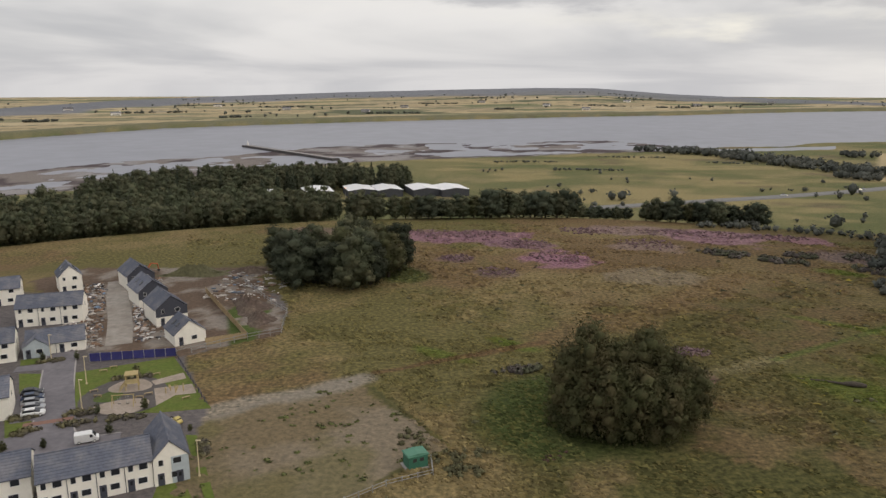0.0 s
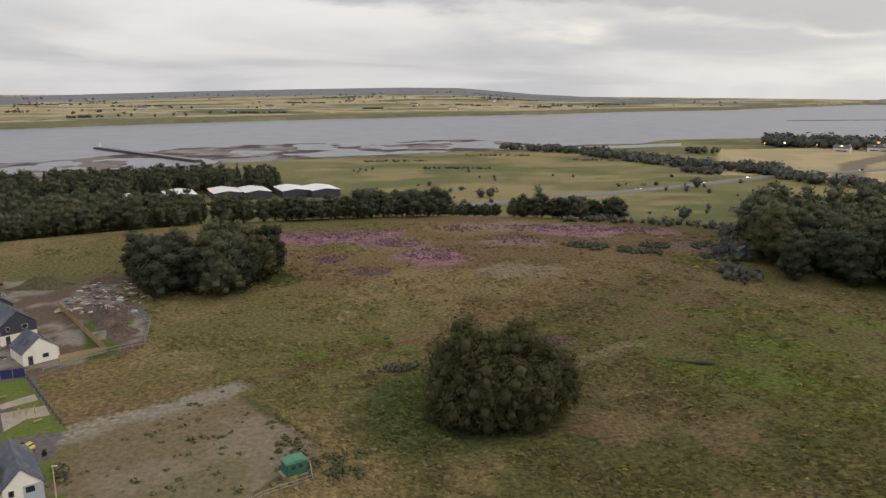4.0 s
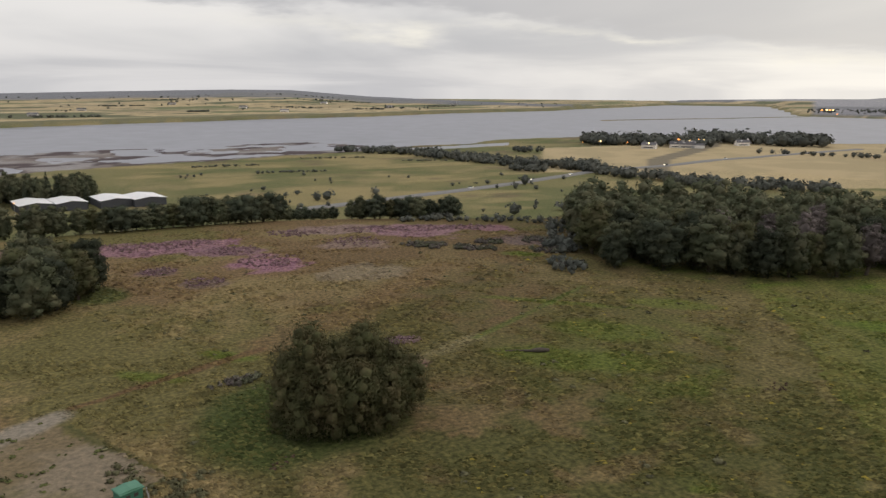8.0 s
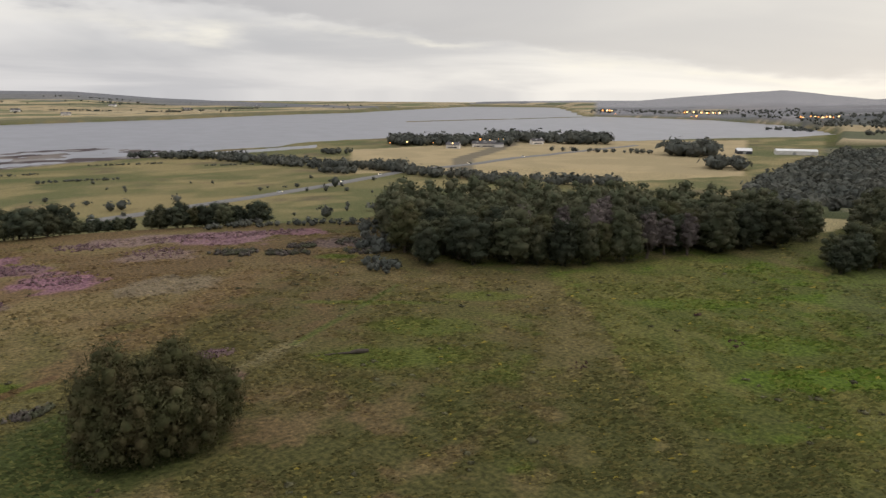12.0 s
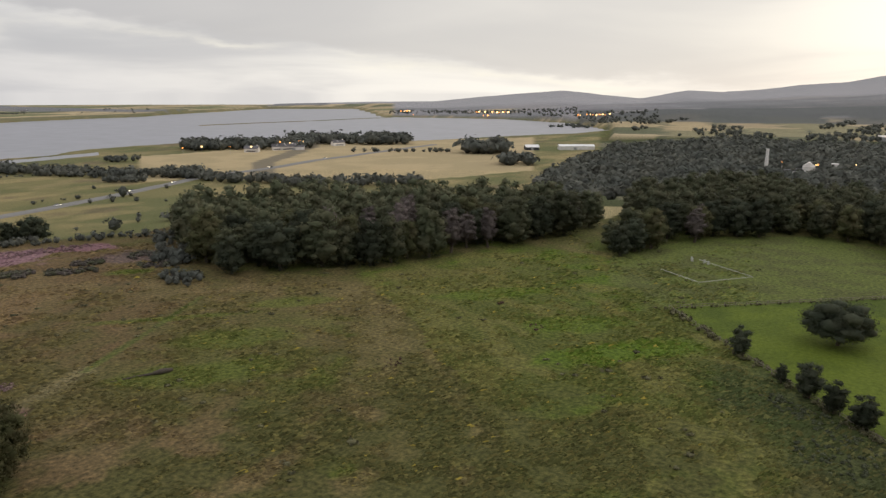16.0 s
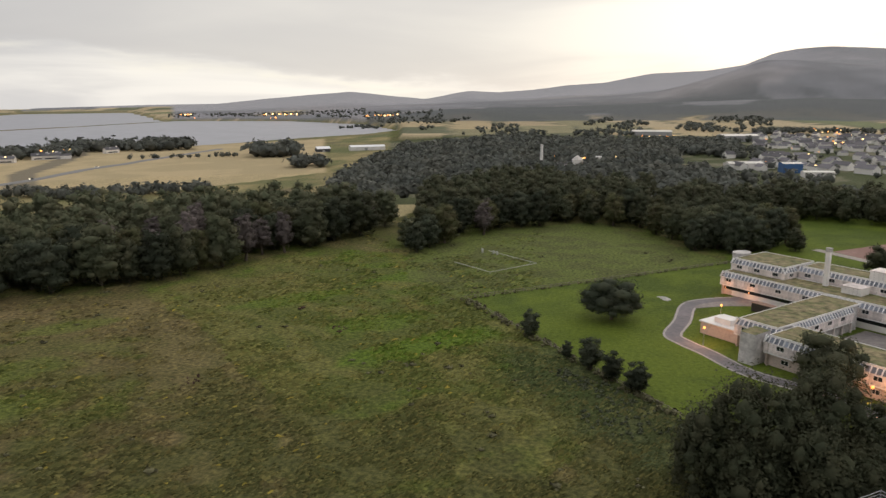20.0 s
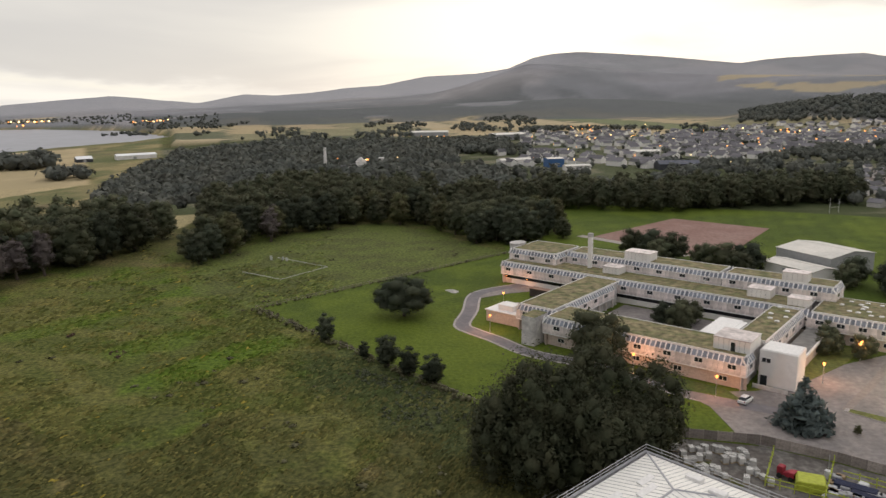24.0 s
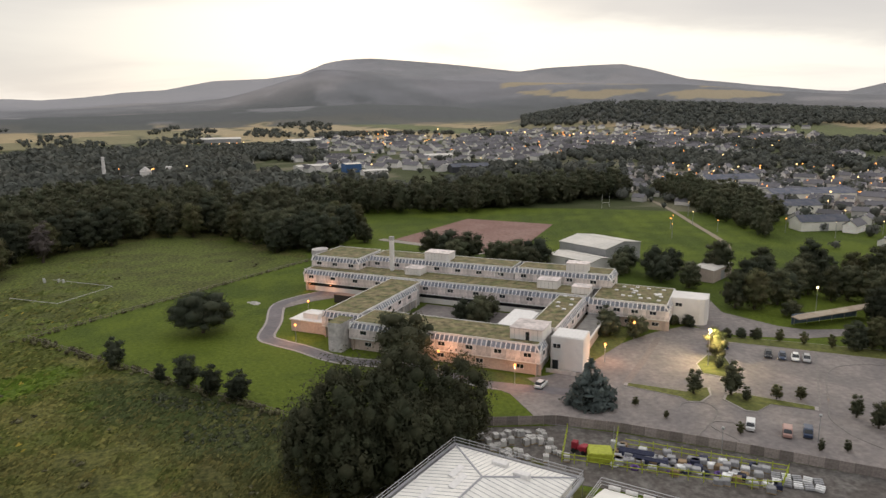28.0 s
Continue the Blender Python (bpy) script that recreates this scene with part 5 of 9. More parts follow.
def island(outline, label):
    ob = thing("traffic_island", Matrix(), label, "traffic island", "islands of the car park")
    cx, cy = sum(p[0] for p in outline) / len(outline), sum(p[1] for p in outline) / len(outline)
    part("kerb", prism_bm(outline, 0.0, 0.17), KERB, ob)
    part("turf", prism_bm([(cx + (x - cx) * 0.93, cy + (y - cy) * 0.93) for x, y in outline], 0.0, 0.2), VERGE, ob)


island([(138.6, -72.5), (137.2, -71.5), (128.6, -80), (125.8, -80.6), (124.9, -83), (127.5, -87), (131.5, -89), (132, -86), (130.6, -83)], "kerbed grass island with a small tree between car bays")
island([(127.2, -89.9), (125.2, -88), (119, -89), (118, -91), (120.5, -96), (115.4, -103.2), (117, -104.4), (123.3, -97.6), (128, -92.5)], "kerbed grass island with shrubs between car bays")
island([(137, -99), (133.5, -97.8), (139, -92), (145, -94), (150, -100), (148.5, -104), (141, -101)], "kerbed planting bed round a lamp post")
island([(162.5, -110.5), (158, -109), (150, -120.5), (137, -138), (129, -150), (132, -153.5), (142, -143.5), (153, -126.5)], "long kerbed grass verge with young trees")
strip("loop_kerb", arch([(99, -103), (105, -101.5), (112, -103), (117, -107), (126, -114), (133, -120.5), (135.5, -127), (133, -136), (124, -143)], 6), 0.3, 0.13, BAYKERB, "pale kerb curving round the turning loop", "kerb")
strip("bay_kerb", arch([(122, -76), (125.5, -79), (124.5, -83.5), (119.5, -83), (111, -73), (108.5, -69)], 6), 0.3, 0.13, BAYKERB, "pale kerb round a parking bay", "kerb")
strip("bay_kerb", arch([(104, -78), (108, -80), (114, -78.5), (116.2, -80.5), (114.5, -84)], 6), 0.3, 0.13, BAYKERB, "pale kerb round a parking bay", "kerb")
strip("bay_line", [(116, -104), (150, -131)], 0.4, 0.075, BAYKERB, "pale paved line across the car park", "kerb")
strip("footway", [(137.6, -72), (151, -84), (165, -95.5)], 1.6, 0.085, mat("slab_paving", (0.22, 0.19, 0.175), vary=0.2, scale=1.0), "paved footway beside the car park", "footway")
sheet("planting_bed", [(150, -68), (163, -84), (172, -92), (178, -88), (168, -74), (155, -63)], 0.12, VERGE, "overgrown turf bed with shrubs beside the entrance", "bed")
sheet("grass_verge", [(163, -28), (158.5, -37.5), (148, -52), (141.5, -53.5), (147.5, -43), (155, -36)], 0.09, TURF, "mown grass verge below the school wall", "lawn")


# ---- cars ----
def car_paint(name, rgb):
    return mat(name, rgb, rough=0.28, metal=0.1, vary=0.04, scale=2.0, spec=0.6)


TYRE = mat("tyre_rubber", (0.02, 0.02, 0.02), rough=0.9, vary=0.2, scale=5.0)
LAMPGLASS = mat("headlight_glass", (0.7, 0.7, 0.68), rough=0.1, vary=0.05, spec=0.7)
REDGLASS = mat("tail_light", (0.35, 0.02, 0.02), rough=0.15, vary=0.05, spec=0.6)


def lofted(sections):
    """A closed body through cross-sections (x, half width, z low, z high), with rounded shoulders."""
    bm = bmesh.new()
    rings = []
    for x, hw, z0, z1 in sections:
        sh = min(0.12, (z1 - z0) * 0.3)
        rings.append([bm.verts.new((x, y, z)) for y, z in ((-hw * 0.94, z0), (-hw, z0 + sh), (-hw, z1 - sh), (-hw + sh, z1), (hw - sh, z1), (hw, z1 - sh), (hw, z0 + sh), (hw * 0.94, z0))])
    for r0, r1 in zip(rings, rings[1:]):
        for k in range(8):
            bm.faces.new((r0[k], r1[k], r1[(k + 1) % 8], r0[(k + 1) % 8]))
    bm.faces.new(rings[0]), bm.faces.new(rings[-1][::-1])
    bmesh.ops.recalc_face_normals(bm, faces=bm.faces)
    return bm


def car(x, y, deg, paint, label, kind="hatch", group=""):
    ob = thing({"hatch": "car", "van": "van", "pickup": "truck"}[kind], Matrix.Translation((x, y, 0.1)) @ Matrix.Rotation(radians(deg), 4, "Z"), label, {"hatch": "car", "van": "van", "pickup": "truck"}[kind], group)
    if kind == "hatch":
        part("body", lofted([(-2.1, 0.78, 0.35, 0.80), (-1.9, 0.86, 0.25, 0.92), (-0.9, 0.88, 0.22, 0.95), (0.9, 0.88, 0.22, 0.92), (1.8, 0.84, 0.25, 0.80), (2.1, 0.72, 0.35, 0.62)]), paint, ob)
        cab = part("cabin", lofted([(-1.85, 0.70, 0.85, 1.0), (-1.45, 0.68, 0.85, 1.40), (-0.3, 0.68, 0.85, 1.46), (0.45, 0.68, 0.85, 1.40), (1.25, 0.72, 0.85, 0.95)]), GLASS, ob)
        part("roof", box_bm(-1.35, 0.4, -0.6, 0.6, 1.40, 1.49, 0.04), paint, cab)
        half, length, wr = 0.80, 1.3, 0.32
    elif kind == "van":
        part("body", lofted([(-2.6, 0.92, 0.4, 2.0), (-2.5, 0.98, 0.3, 2.15), (0.9, 0.98, 0.3, 2.15), (1.5, 0.98, 0.3, 1.9), (2.0, 0.96, 0.3, 1.2), (2.6, 0.88, 0.35, 1.0)]), paint, ob)
        part("windscreen", lofted([(1.32, 0.86, 1.25, 2.03), (1.62, 0.86, 1.2, 1.88), (2.02, 0.86, 1.15, 1.3)]), GLASS, ob)
        for sy in (-1, 1):
            part("side_window", box_bm(0.75, 1.35, sy * 0.985 - 0.02, sy * 0.985 + 0.02, 1.25, 1.8), GLASS, ob)
        half, length, wr = 0.88, 1.6, 0.36
    else:
        part("cab", lofted([(0.5, 0.95, 0.5, 2.2), (0.7, 1.0, 0.4, 2.3), (1.7, 1.0, 0.4, 2.2), (2.5, 0.95, 0.45, 1.35), (2.7, 0.9, 0.5, 1.0)]), paint, ob)
        part("windscreen", box_bm(1.9, 2.2, -0.85, 0.85, 1.4, 1.95, 0.05), GLASS, ob)
        bed = part("load_bed", box_bm(-2.6, 0.45, -1.0, 1.0, 0.75, 0.9), KERB, ob)
        for y0, y1, x0, x1 in ((-1.0, -0.93, -2.6, 0.45), (0.93, 1.0, -2.6, 0.45), (-0.93, 0.93, -2.6, -2.53)):
            part("side_board", box_bm(x0, x1, y0, y1, 0.9, 1.3), DARKIN, bed)
        half, length, wr = 0.9, 1.7, 0.38
    for sx in (-1, 1):
        for sy in (-1, 1):
            w = part("wheel", tube_bm([(sx * length, sy * half - 0.11, wr - 0.02), (sx * length, sy * half + 0.11, wr - 0.02)], [wr, wr], 12), TYRE, ob)
            part("rim", tube_bm([(sx * length, sy * (half + 0.1), wr - 0.02), (sx * length, sy * (half + 0.13), wr - 0.02)], [wr * 0.6, wr * 0.55], 10), TRIM, w)
    fx = {"hatch": 2.0, "van": 2.5, "pickup": 2.6}[kind]
    for sy in (-1, 1):
        part("headlight", box_bm(fx - 0.06, fx + 0.08, sy * 0.62 - 0.15, sy * 0.62 + 0.15, 0.6, 0.76, 0.03), LAMPGLASS, ob)
        part("tail_light", box_bm(-fx - 0.1, -fx + 0.03, sy * 0.66 - 0.1, sy * 0.66 + 0.1, 0.62, 0.85, 0.02), REDGLASS, ob)
    return ob


BLACK, SILVER, WHITEC, BLUEC, REDC = car_paint("black_paint", (0.015, 0.016, 0.02)), car_paint("silver_paint", (0.35, 0.36, 0.38)), car_paint("white_paint", (0.75, 0.75, 0.74)), car_paint("blue_paint", (0.03, 0.05, 0.10)), car_paint("red_paint", (0.30, 0.07, 0.06))
car(141.2, -53.8, -43, WHITEC, "white hatchback parked on the drive below the school")
for x, y, p, l in ((145.3, -113.8, BLACK, "black"), (143.3, -116.2, BLUEC, "dark blue"), (141.8, -118.6, WHITEC, "white"), (140.4, -120.6, SILVER, "silver grey")):
    car(x, y, 143, p, l + " car parked in a row at the car park's edge", "hatch", "cars in the school car park")
car(153, -105.6, 60, BLUEC, "dark blue car parked behind a tree")
car(111.8, -85.0, 143, WHITEC, "small white van parked in a bay", "van", "vans in the car park")
car(107.6, -89.8, 143, car_paint("salmon_paint", (0.42, 0.25, 0.21)), "pink-topped red truck parked in a bay", "van", "vans in the car park")
car(106.6, -93.4, 143, BLUEC, "dark blue van with a white top in a bay", "van", "vans in the car park")
for o in [o for o in scene.objects if o.name.startswith("van") and o.parent is None]:
    o.scale = (0.62, 0.82, 0.78)


# ---- lamps ----
POLE = mat("galvanised_pole", (0.42, 0.42, 0.42), rough=0.5, metal=0.6, vary=0.1)


def glow_mat(name, rgb, power):
    return mat(name, rgb, rough=0.5, emit=power)


SODIUM = glow_mat("sodium_lamp", (1.0, 0.37, 0.085), 2.6)
WARMWHITE = glow_mat("warm_lamp", (1.0, 0.80, 0.42), 5.0)


def lamp_post(x, y, h, glass, watts, rgb, label, group, lit=True, arm=0.0, z=0.0):
    ob = thing("street_lamp", Matrix.Translation((x, y, z)), label, "lamp", group)
    part("pole", tube_bm([(0, 0, -0.1), (0, 0, 1.2), (0, 0, h)], [0.09, 0.07, 0.05], 8), POLE, ob)
    part("base", tube_bm([(0, 0, -0.05), (0, 0, 0.35)], [0.16, 0.13], 8), POLE, ob)
    bm = bmesh.new()
    bmesh.ops.create_uvsphere(bm, u_segments=12, v_segments=8, radius=0.32)
    bmesh.ops.translate(bm, verts=bm.verts, vec=(0, 0, h + 0.25))
    part("globe", bm, glass if lit else POLE, ob)
    if lit and watts:
        li = new("lamp_light", bpy.data.lights.new("lamp_light", "POINT"))
        li.data.energy, li.data.color, li.data.shadow_soft_size = watts, rgb, 0.35
        li.location = (x, y, z + h - 0.35)
    return ob


AMBER = (1.0, 0.42, 0.17)
for x, y in ((143.8, -48.6), (156.8, -34.2), (186.0, -2.2), (208.5, -6.5), (151.6, -73.8), (165.8, -88.8)):
    lamp_post(x, y, 4.3, SODIUM, 900, AMBER, "lit amber globe lamp on a steel post beside the school", "amber lamps of the school")
lamp_post(143.4, -96.2, 8.6, WARMWHITE, 7500, (1.0, 0.78, 0.42), "tall lamp lighting the car park, warm white", "lamps of the car park")
lamp_post(172.8, -149.9, 7.7, WARMWHITE, 700, (1.0, 0.8, 0.45), "tall lit lamp beside the bus bay", "lamps of the car park")
for x, y in ((103.8, -73.5), (104, -93.5)):
    lamp_post(x, y, 5.0, SODIUM, 0, AMBER, "unlit grey lamp post in the car park", "lamps of the car park", lit=False)
# wall lamps of the end block
for lx, ly in ((-92, 45.0), (-84, 45.0)):
    p = SCHOOL @ Vector((lx, ly, 2.6))
    ob = thing("wall_lamp", Matrix.Translation(p), "small lit amber wall lamp under the overhang", "lamp", "wall lamps of the school")
    part("housing", box_bm(-0.15, 0.15, -0.15, 0.15, 0.12, 0.3, 0.03), POLE, ob)
    part("globe", box_bm(-0.13, 0.13, -0.13, 0.13, -0.12, 0.12, 0.05), SODIUM, ob)
    li = new("lamp_light", bpy.data.lights.new("lamp_light", "POINT"))
    li.data.energy, li.data.color, li.data.shadow_soft_size = 170, AMBER, 0.2
    li.location = SCHOOL @ Vector((lx, ly - 1.0, 2.3))

# ---- games hall, shelter and trees of the school grounds ----
METAL = mat("grey_cladding", (0.33, 0.33, 0.33), rough=0.6, vary=0.12, scale=1.0)
PALE_ROOF = mat("pale_sheet_roof", (0.60, 0.57, 0.52), rough=0.6, vary=0.1, scale=0.8, second=(0.52, 0.50, 0.46), second_scale=0.1)


def shed(name, m, length, depth, eave, ridge, wall_m, roof_m, label, cat="building", group="", ribs=0, door=True):
    """A long gabled shed with its ridge along x."""
    ob = thing(name, m, label, cat, group)
    bm = bmesh.new()
    prof = [(0, 0), (depth, 0), (depth, eave), (depth / 2, ridge), (0, eave)]
    a = [bm.verts.new((0, y, z)) for y, z in prof]
    b = [bm.verts.new((length, y, z)) for y, z in prof]
    bm.faces.new(a), bm.faces.new(b[::-1])
    for i in range(5):
        bm.faces.new((a[i], b[i], b[(i + 1) % 5], a[(i + 1) % 5]))
    bmesh.ops.recalc_face_normals(bm, faces=bm.faces)
    part("wall", bm, wall_m, ob)
    for s in (0, 1):
        y0, y1 = (-0.25, depth / 2) if s == 0 else (depth + 0.25, depth / 2)
        e = eave - 0.25 * (ridge - eave) / (depth / 2)
        v = [(-0.3, y0, e + 0.03), (length + 0.3, y0, e + 0.03), (length + 0.3, y1, ridge + 0.03), (-0.3, y1, ridge + 0.03)]
        v += [(x, y, z + 0.15) for x, y, z in v]
        link_mesh("roof", v, [(0, 1, 2, 3), (4, 7, 6, 5), (0, 4, 5, 1), (1, 5, 6, 2), (2, 6, 7, 3), (3, 7, 4, 0)], roof_m, ob)
    part("ridge_cap", tube_bm([(-0.3, depth / 2, ridge + 0.16), (length + 0.3, depth / 2, ridge + 0.16)], [0.12, 0.12], 6), roof_m, ob)
    if door:
        part("door", box_bm(length * 0.4, length * 0.4 + min(4, length * 0.2), -0.07, -0.004, 0, min(3.5, eave * 0.8)), METAL, ob)
    return ob


def turned(x, y, deg, z=0.0):
    return Matrix.Translation((x, y, z)) @ Matrix.Rotation(radians(deg), 4, "Z")


# long side faces the camera, ridge parallel to the school's long axis
shed("games_hall", turned(265.4, -108, 207), 22.5, 22, 6.4, 8.0, METAL, PALE_ROOF, "large grey games hall with a pale shallow roof", "building")
shed("hall_annex", turned(254, -99.3, 207), 20, 11, 3.9, 4.8, WHITE, PALE_ROOF, "lower white annex in front of the games hall", "building")
shed("sports_pavilion", turned(212, -142, -56), 16, 8, 4.2, 4.6, PINK, PALE_ROOF, "low pale pavilion behind the school trees", "building")
SHELTER = mat("weathered_tan_sheet", (0.30, 0.24, 0.18), rough=0.8, vary=0.2, scale=0.6, second=(0.36, 0.31, 0.25), second_scale=0.2)
ob = thing("bus_shelter", turned(163.4, -135.5, -85), "long open shelter with a pale curved roof by the bus bay", "shelter")
part("roof", lofted([(0, 1.6, 2.5, 2.7), (3, 1.9, 2.7, 3.0), (14, 1.9, 3.0, 3.3), (25, 1.9, 3.4, 3.7), (31, 1.6, 3.5, 3.8)]), SHELTER, ob)
for k in range(6):
    part("post", tube_bm([(1.5 + k * 4.4, 1.8, 0), (1.5 + k * 4.4, 1.8, 3.3)], [0.1, 0.1], 6), POLE, ob)
part("back_panel", box_bm(1, 24, 2.2, 2.3, 0.2, 3.0), mat("blue_glazing", (0.12, 0.17, 0.24), rough=0.2, vary=0.2), ob)

rng = np.random.default_rng(15)
cedar = spruce("blue_spruce", 9.8, 10.5, 160, LEAF_BLUE, "wide blue-grey spruce at the car park's edge", tiers=9)
put(cedar, 130.5, -60.5, k=1.0)
oak = broad_tree("oak_tree", 11.5, 13, 28, 13000, 0.19, 161, LEAF_DARK, "spreading round oak alone on the school lawn", low=0.16)
put(oak, 200, 22.5, k=1.22, kz=0.8)
cone = broad_tree("shrub_tree", 9, 5, 14, 3600, 0.17, 162, LEAF_DARK, "dark upright shrubby tree along the field fence", low=0.03)
for i, (x, y, h, w) in enumerate(((177, 40.4, 8.2, 0.85), (164.5, 28.4, 5, 0.75), (159.6, 22.2, 8.4, 1.0), (154, 16.6, 7.6, 0.9), (149.4, 10.8, 7.4, 1.05))):
    o = cone if i == 0 else copy_thing(cone, Matrix())
    o.matrix_basis = turned(x, y, 70 * i)
    o.scale = (h / 9 * w * 1.35, h / 9 * w * 1.35, h / 9)
    o["group"] = "shrubby trees along the fence"
for x, y, h, kind in ((164.3, -26.9, 12.9, "bush"), (187, -52, 8.12, "bush"), (193, -56, 7.5, "bush"), (190, -49, 6.88, "bush"), (280, -66, 10.5, "bush"), (274, -73, 10.5, "bush"), (286, -60, 10, "bush"), (268, -66, 9, "bush"), (256, -86, 10.5, "bush"), (252, -93, 10.5, "bush"), (246, -88, 9, "bush"), (261, -80, 9, "bush"), (316, -36, 10, "wood"), (311, -24, 10, "wood"),
                      (313, -6, 11, "wood"), (236, -122, 9.5, "bush"), (226, -128, 10.5, "bush"), (218, -126, 9.5, "bush"), (231, -117, 8.5, "bush"), (228, -136, 9, "bush"), (208.6, -131, 9.5, "wood"), (199, -147, 11, "wood"), (193, -160, 12, "wood"), (186, -150, 9, "bush"), (172, -141, 5, "bush"), (161, -160, 11, "wood"), (152, -158, 9, "wood"), (168, -168, 12, "wood"),
                      (174, -85, 6.2, "bush"), (169.5, -83, 6.2, "bush"), (167, -90, 6.2, "bush"), (179, -88, 6.2, "bush"), (171, -108, 3.4, "bush"), (174, -105, 3, "bush"), (129.4, -83.8, 6.2, "slim"), (145.6, -99.8, 8.6, "slim"), (141, -97.5, 3.99, "slim"), (126.8, -91.2, 8.0, "slim"), (123, -92, 3.78, "slim"), (122.4, -98.8, 3.78, "slim"), (121, -103.5, 3.36, "slim"),
                      (111, -108, 5.25, "slim"), (106, -108.5, 5.78, "slim"), (108, -113, 5.25, "slim"), (103, -112, 4.2, "slim"), (157, -119.5, 3.57, "slim"), (154, -123.5, 3.78, "slim"), (150.4, -128, 3.78, "slim"), (146.6, -133, 3.78, "slim"), (143, -138, 4.73, "slim"), (139, -148, 9, "wood"), (133, -153, 9, "wood"),
                      (99.7, -96, 2.52, "slim"), (101, -91.6, 2.73, "slim"), (110.5, -82.0, 2.52, "slim"), (127, -69, 2.1, "slim"), (120, -72, 1.89, "slim"), (133, -66, 1.89, "slim"), (121.5, -31.3, 11.6, "slim")):
    plant(kind, x, y, h, rng, "trees of the school grounds", "broadleaved tree or shrub standing in the school grounds")
# the thicker stand of trees beyond the bus bay
for x, y in [(184.4, -131.4), (181.3, -135.9), (183.8, -145.5), (197.6, -144.6), (199.2, -152.0), (193.9, -158.4), (191.3, -162.6), (183.9, -164.6), (182.6, -169.6), (177.7, -173.3), (182.1, -181.5), (200.2, -176.4), (197.8, -185.3), (199.0, -195.4), (205.4, -171.8), (143.8, -137.1), (143.4, -141.8), (141.0, -144.5), (147.9, -148.1), (212, -160), (214, -182), (222, -150)]:
    plant("wood", x, y, 11.5 * rng.uniform(0.85, 1.15) if x > 160 else rng.uniform(6, 8), rng, "trees of the school grounds", "broad dark tree beyond the school car park")
for x, y in [(160.5, -112.5), (159.5, -116.1), (157.8, -119.0)]:
    plant("bush", x, y, 2.8, rng, "trees of the school grounds", "olive green bush beside the school path")

# ---- the new estate ----
RENDER_W = mat("cream_render", (0.85, 0.815, 0.73), rough=0.88, vary=0.07, scale=1.0, second=(0.79, 0.76, 0.68), second_scale=0.25)
RENDER_B = mat("blue_grey_cladding", (0.42, 0.47, 0.50), rough=0.8, vary=0.08, scale=1.5)
CREAM_POLE = mat("cream_column", (0.62, 0.52, 0.34), rough=0.6, vary=0.1)
SLATE = mat("grey_roof_tiles", (0.115, 0.125, 0.158), rough=0.9, spec=0.12, vary=0.15, scale=2.0, rand=0.18, second=(0.175, 0.175, 0.195), second_scale=0.3)
CLAD_DARK = mat("dark_cladding", (0.055, 0.058, 0.075), rough=0.75, vary=0.12, scale=2.0)
PVC = mat("white_window_frame", (0.66, 0.66, 0.64), rough=0.5, vary=0.05)
TIMBER = mat("fence_timber", (0.34, 0.26, 0.15), rough=0.9, vary=0.25, scale=2.0, rand=0.2)
win_frame = part("window_frame", box_bm(-0.5, 0.5, -0.06, 0.03, 0, 1.1, 0.02), PVC)
win_pane = part("pane", box_bm(-0.42, 0.42, -0.075, -0.05, 0.08, 1.02), GLASS)
door_leaf = part("door", box_bm(-0.5, 0.5, -0.07, 0.03, 0, 2.1, 0.02), CLAD_DARK)
door_glass = part("pane", box_bm(-0.2, 0.2, -0.085, -0.06, 1.1, 1.8), GLASS)
SPARE2 = [win_frame, win_pane, door_leaf, door_glass]


def set_window(parent, m, wide=1.0):
    w = again(win_frame, "window", m @ Matrix.Diagonal((wide, 1, 1, 1)), parent)
    again(win_pane, "pane", Matrix(), w)
    return w


def set_door(parent, m):
    d = again(door_leaf, "door", m, parent)
    again(door_glass, "pane", Matrix(), d)


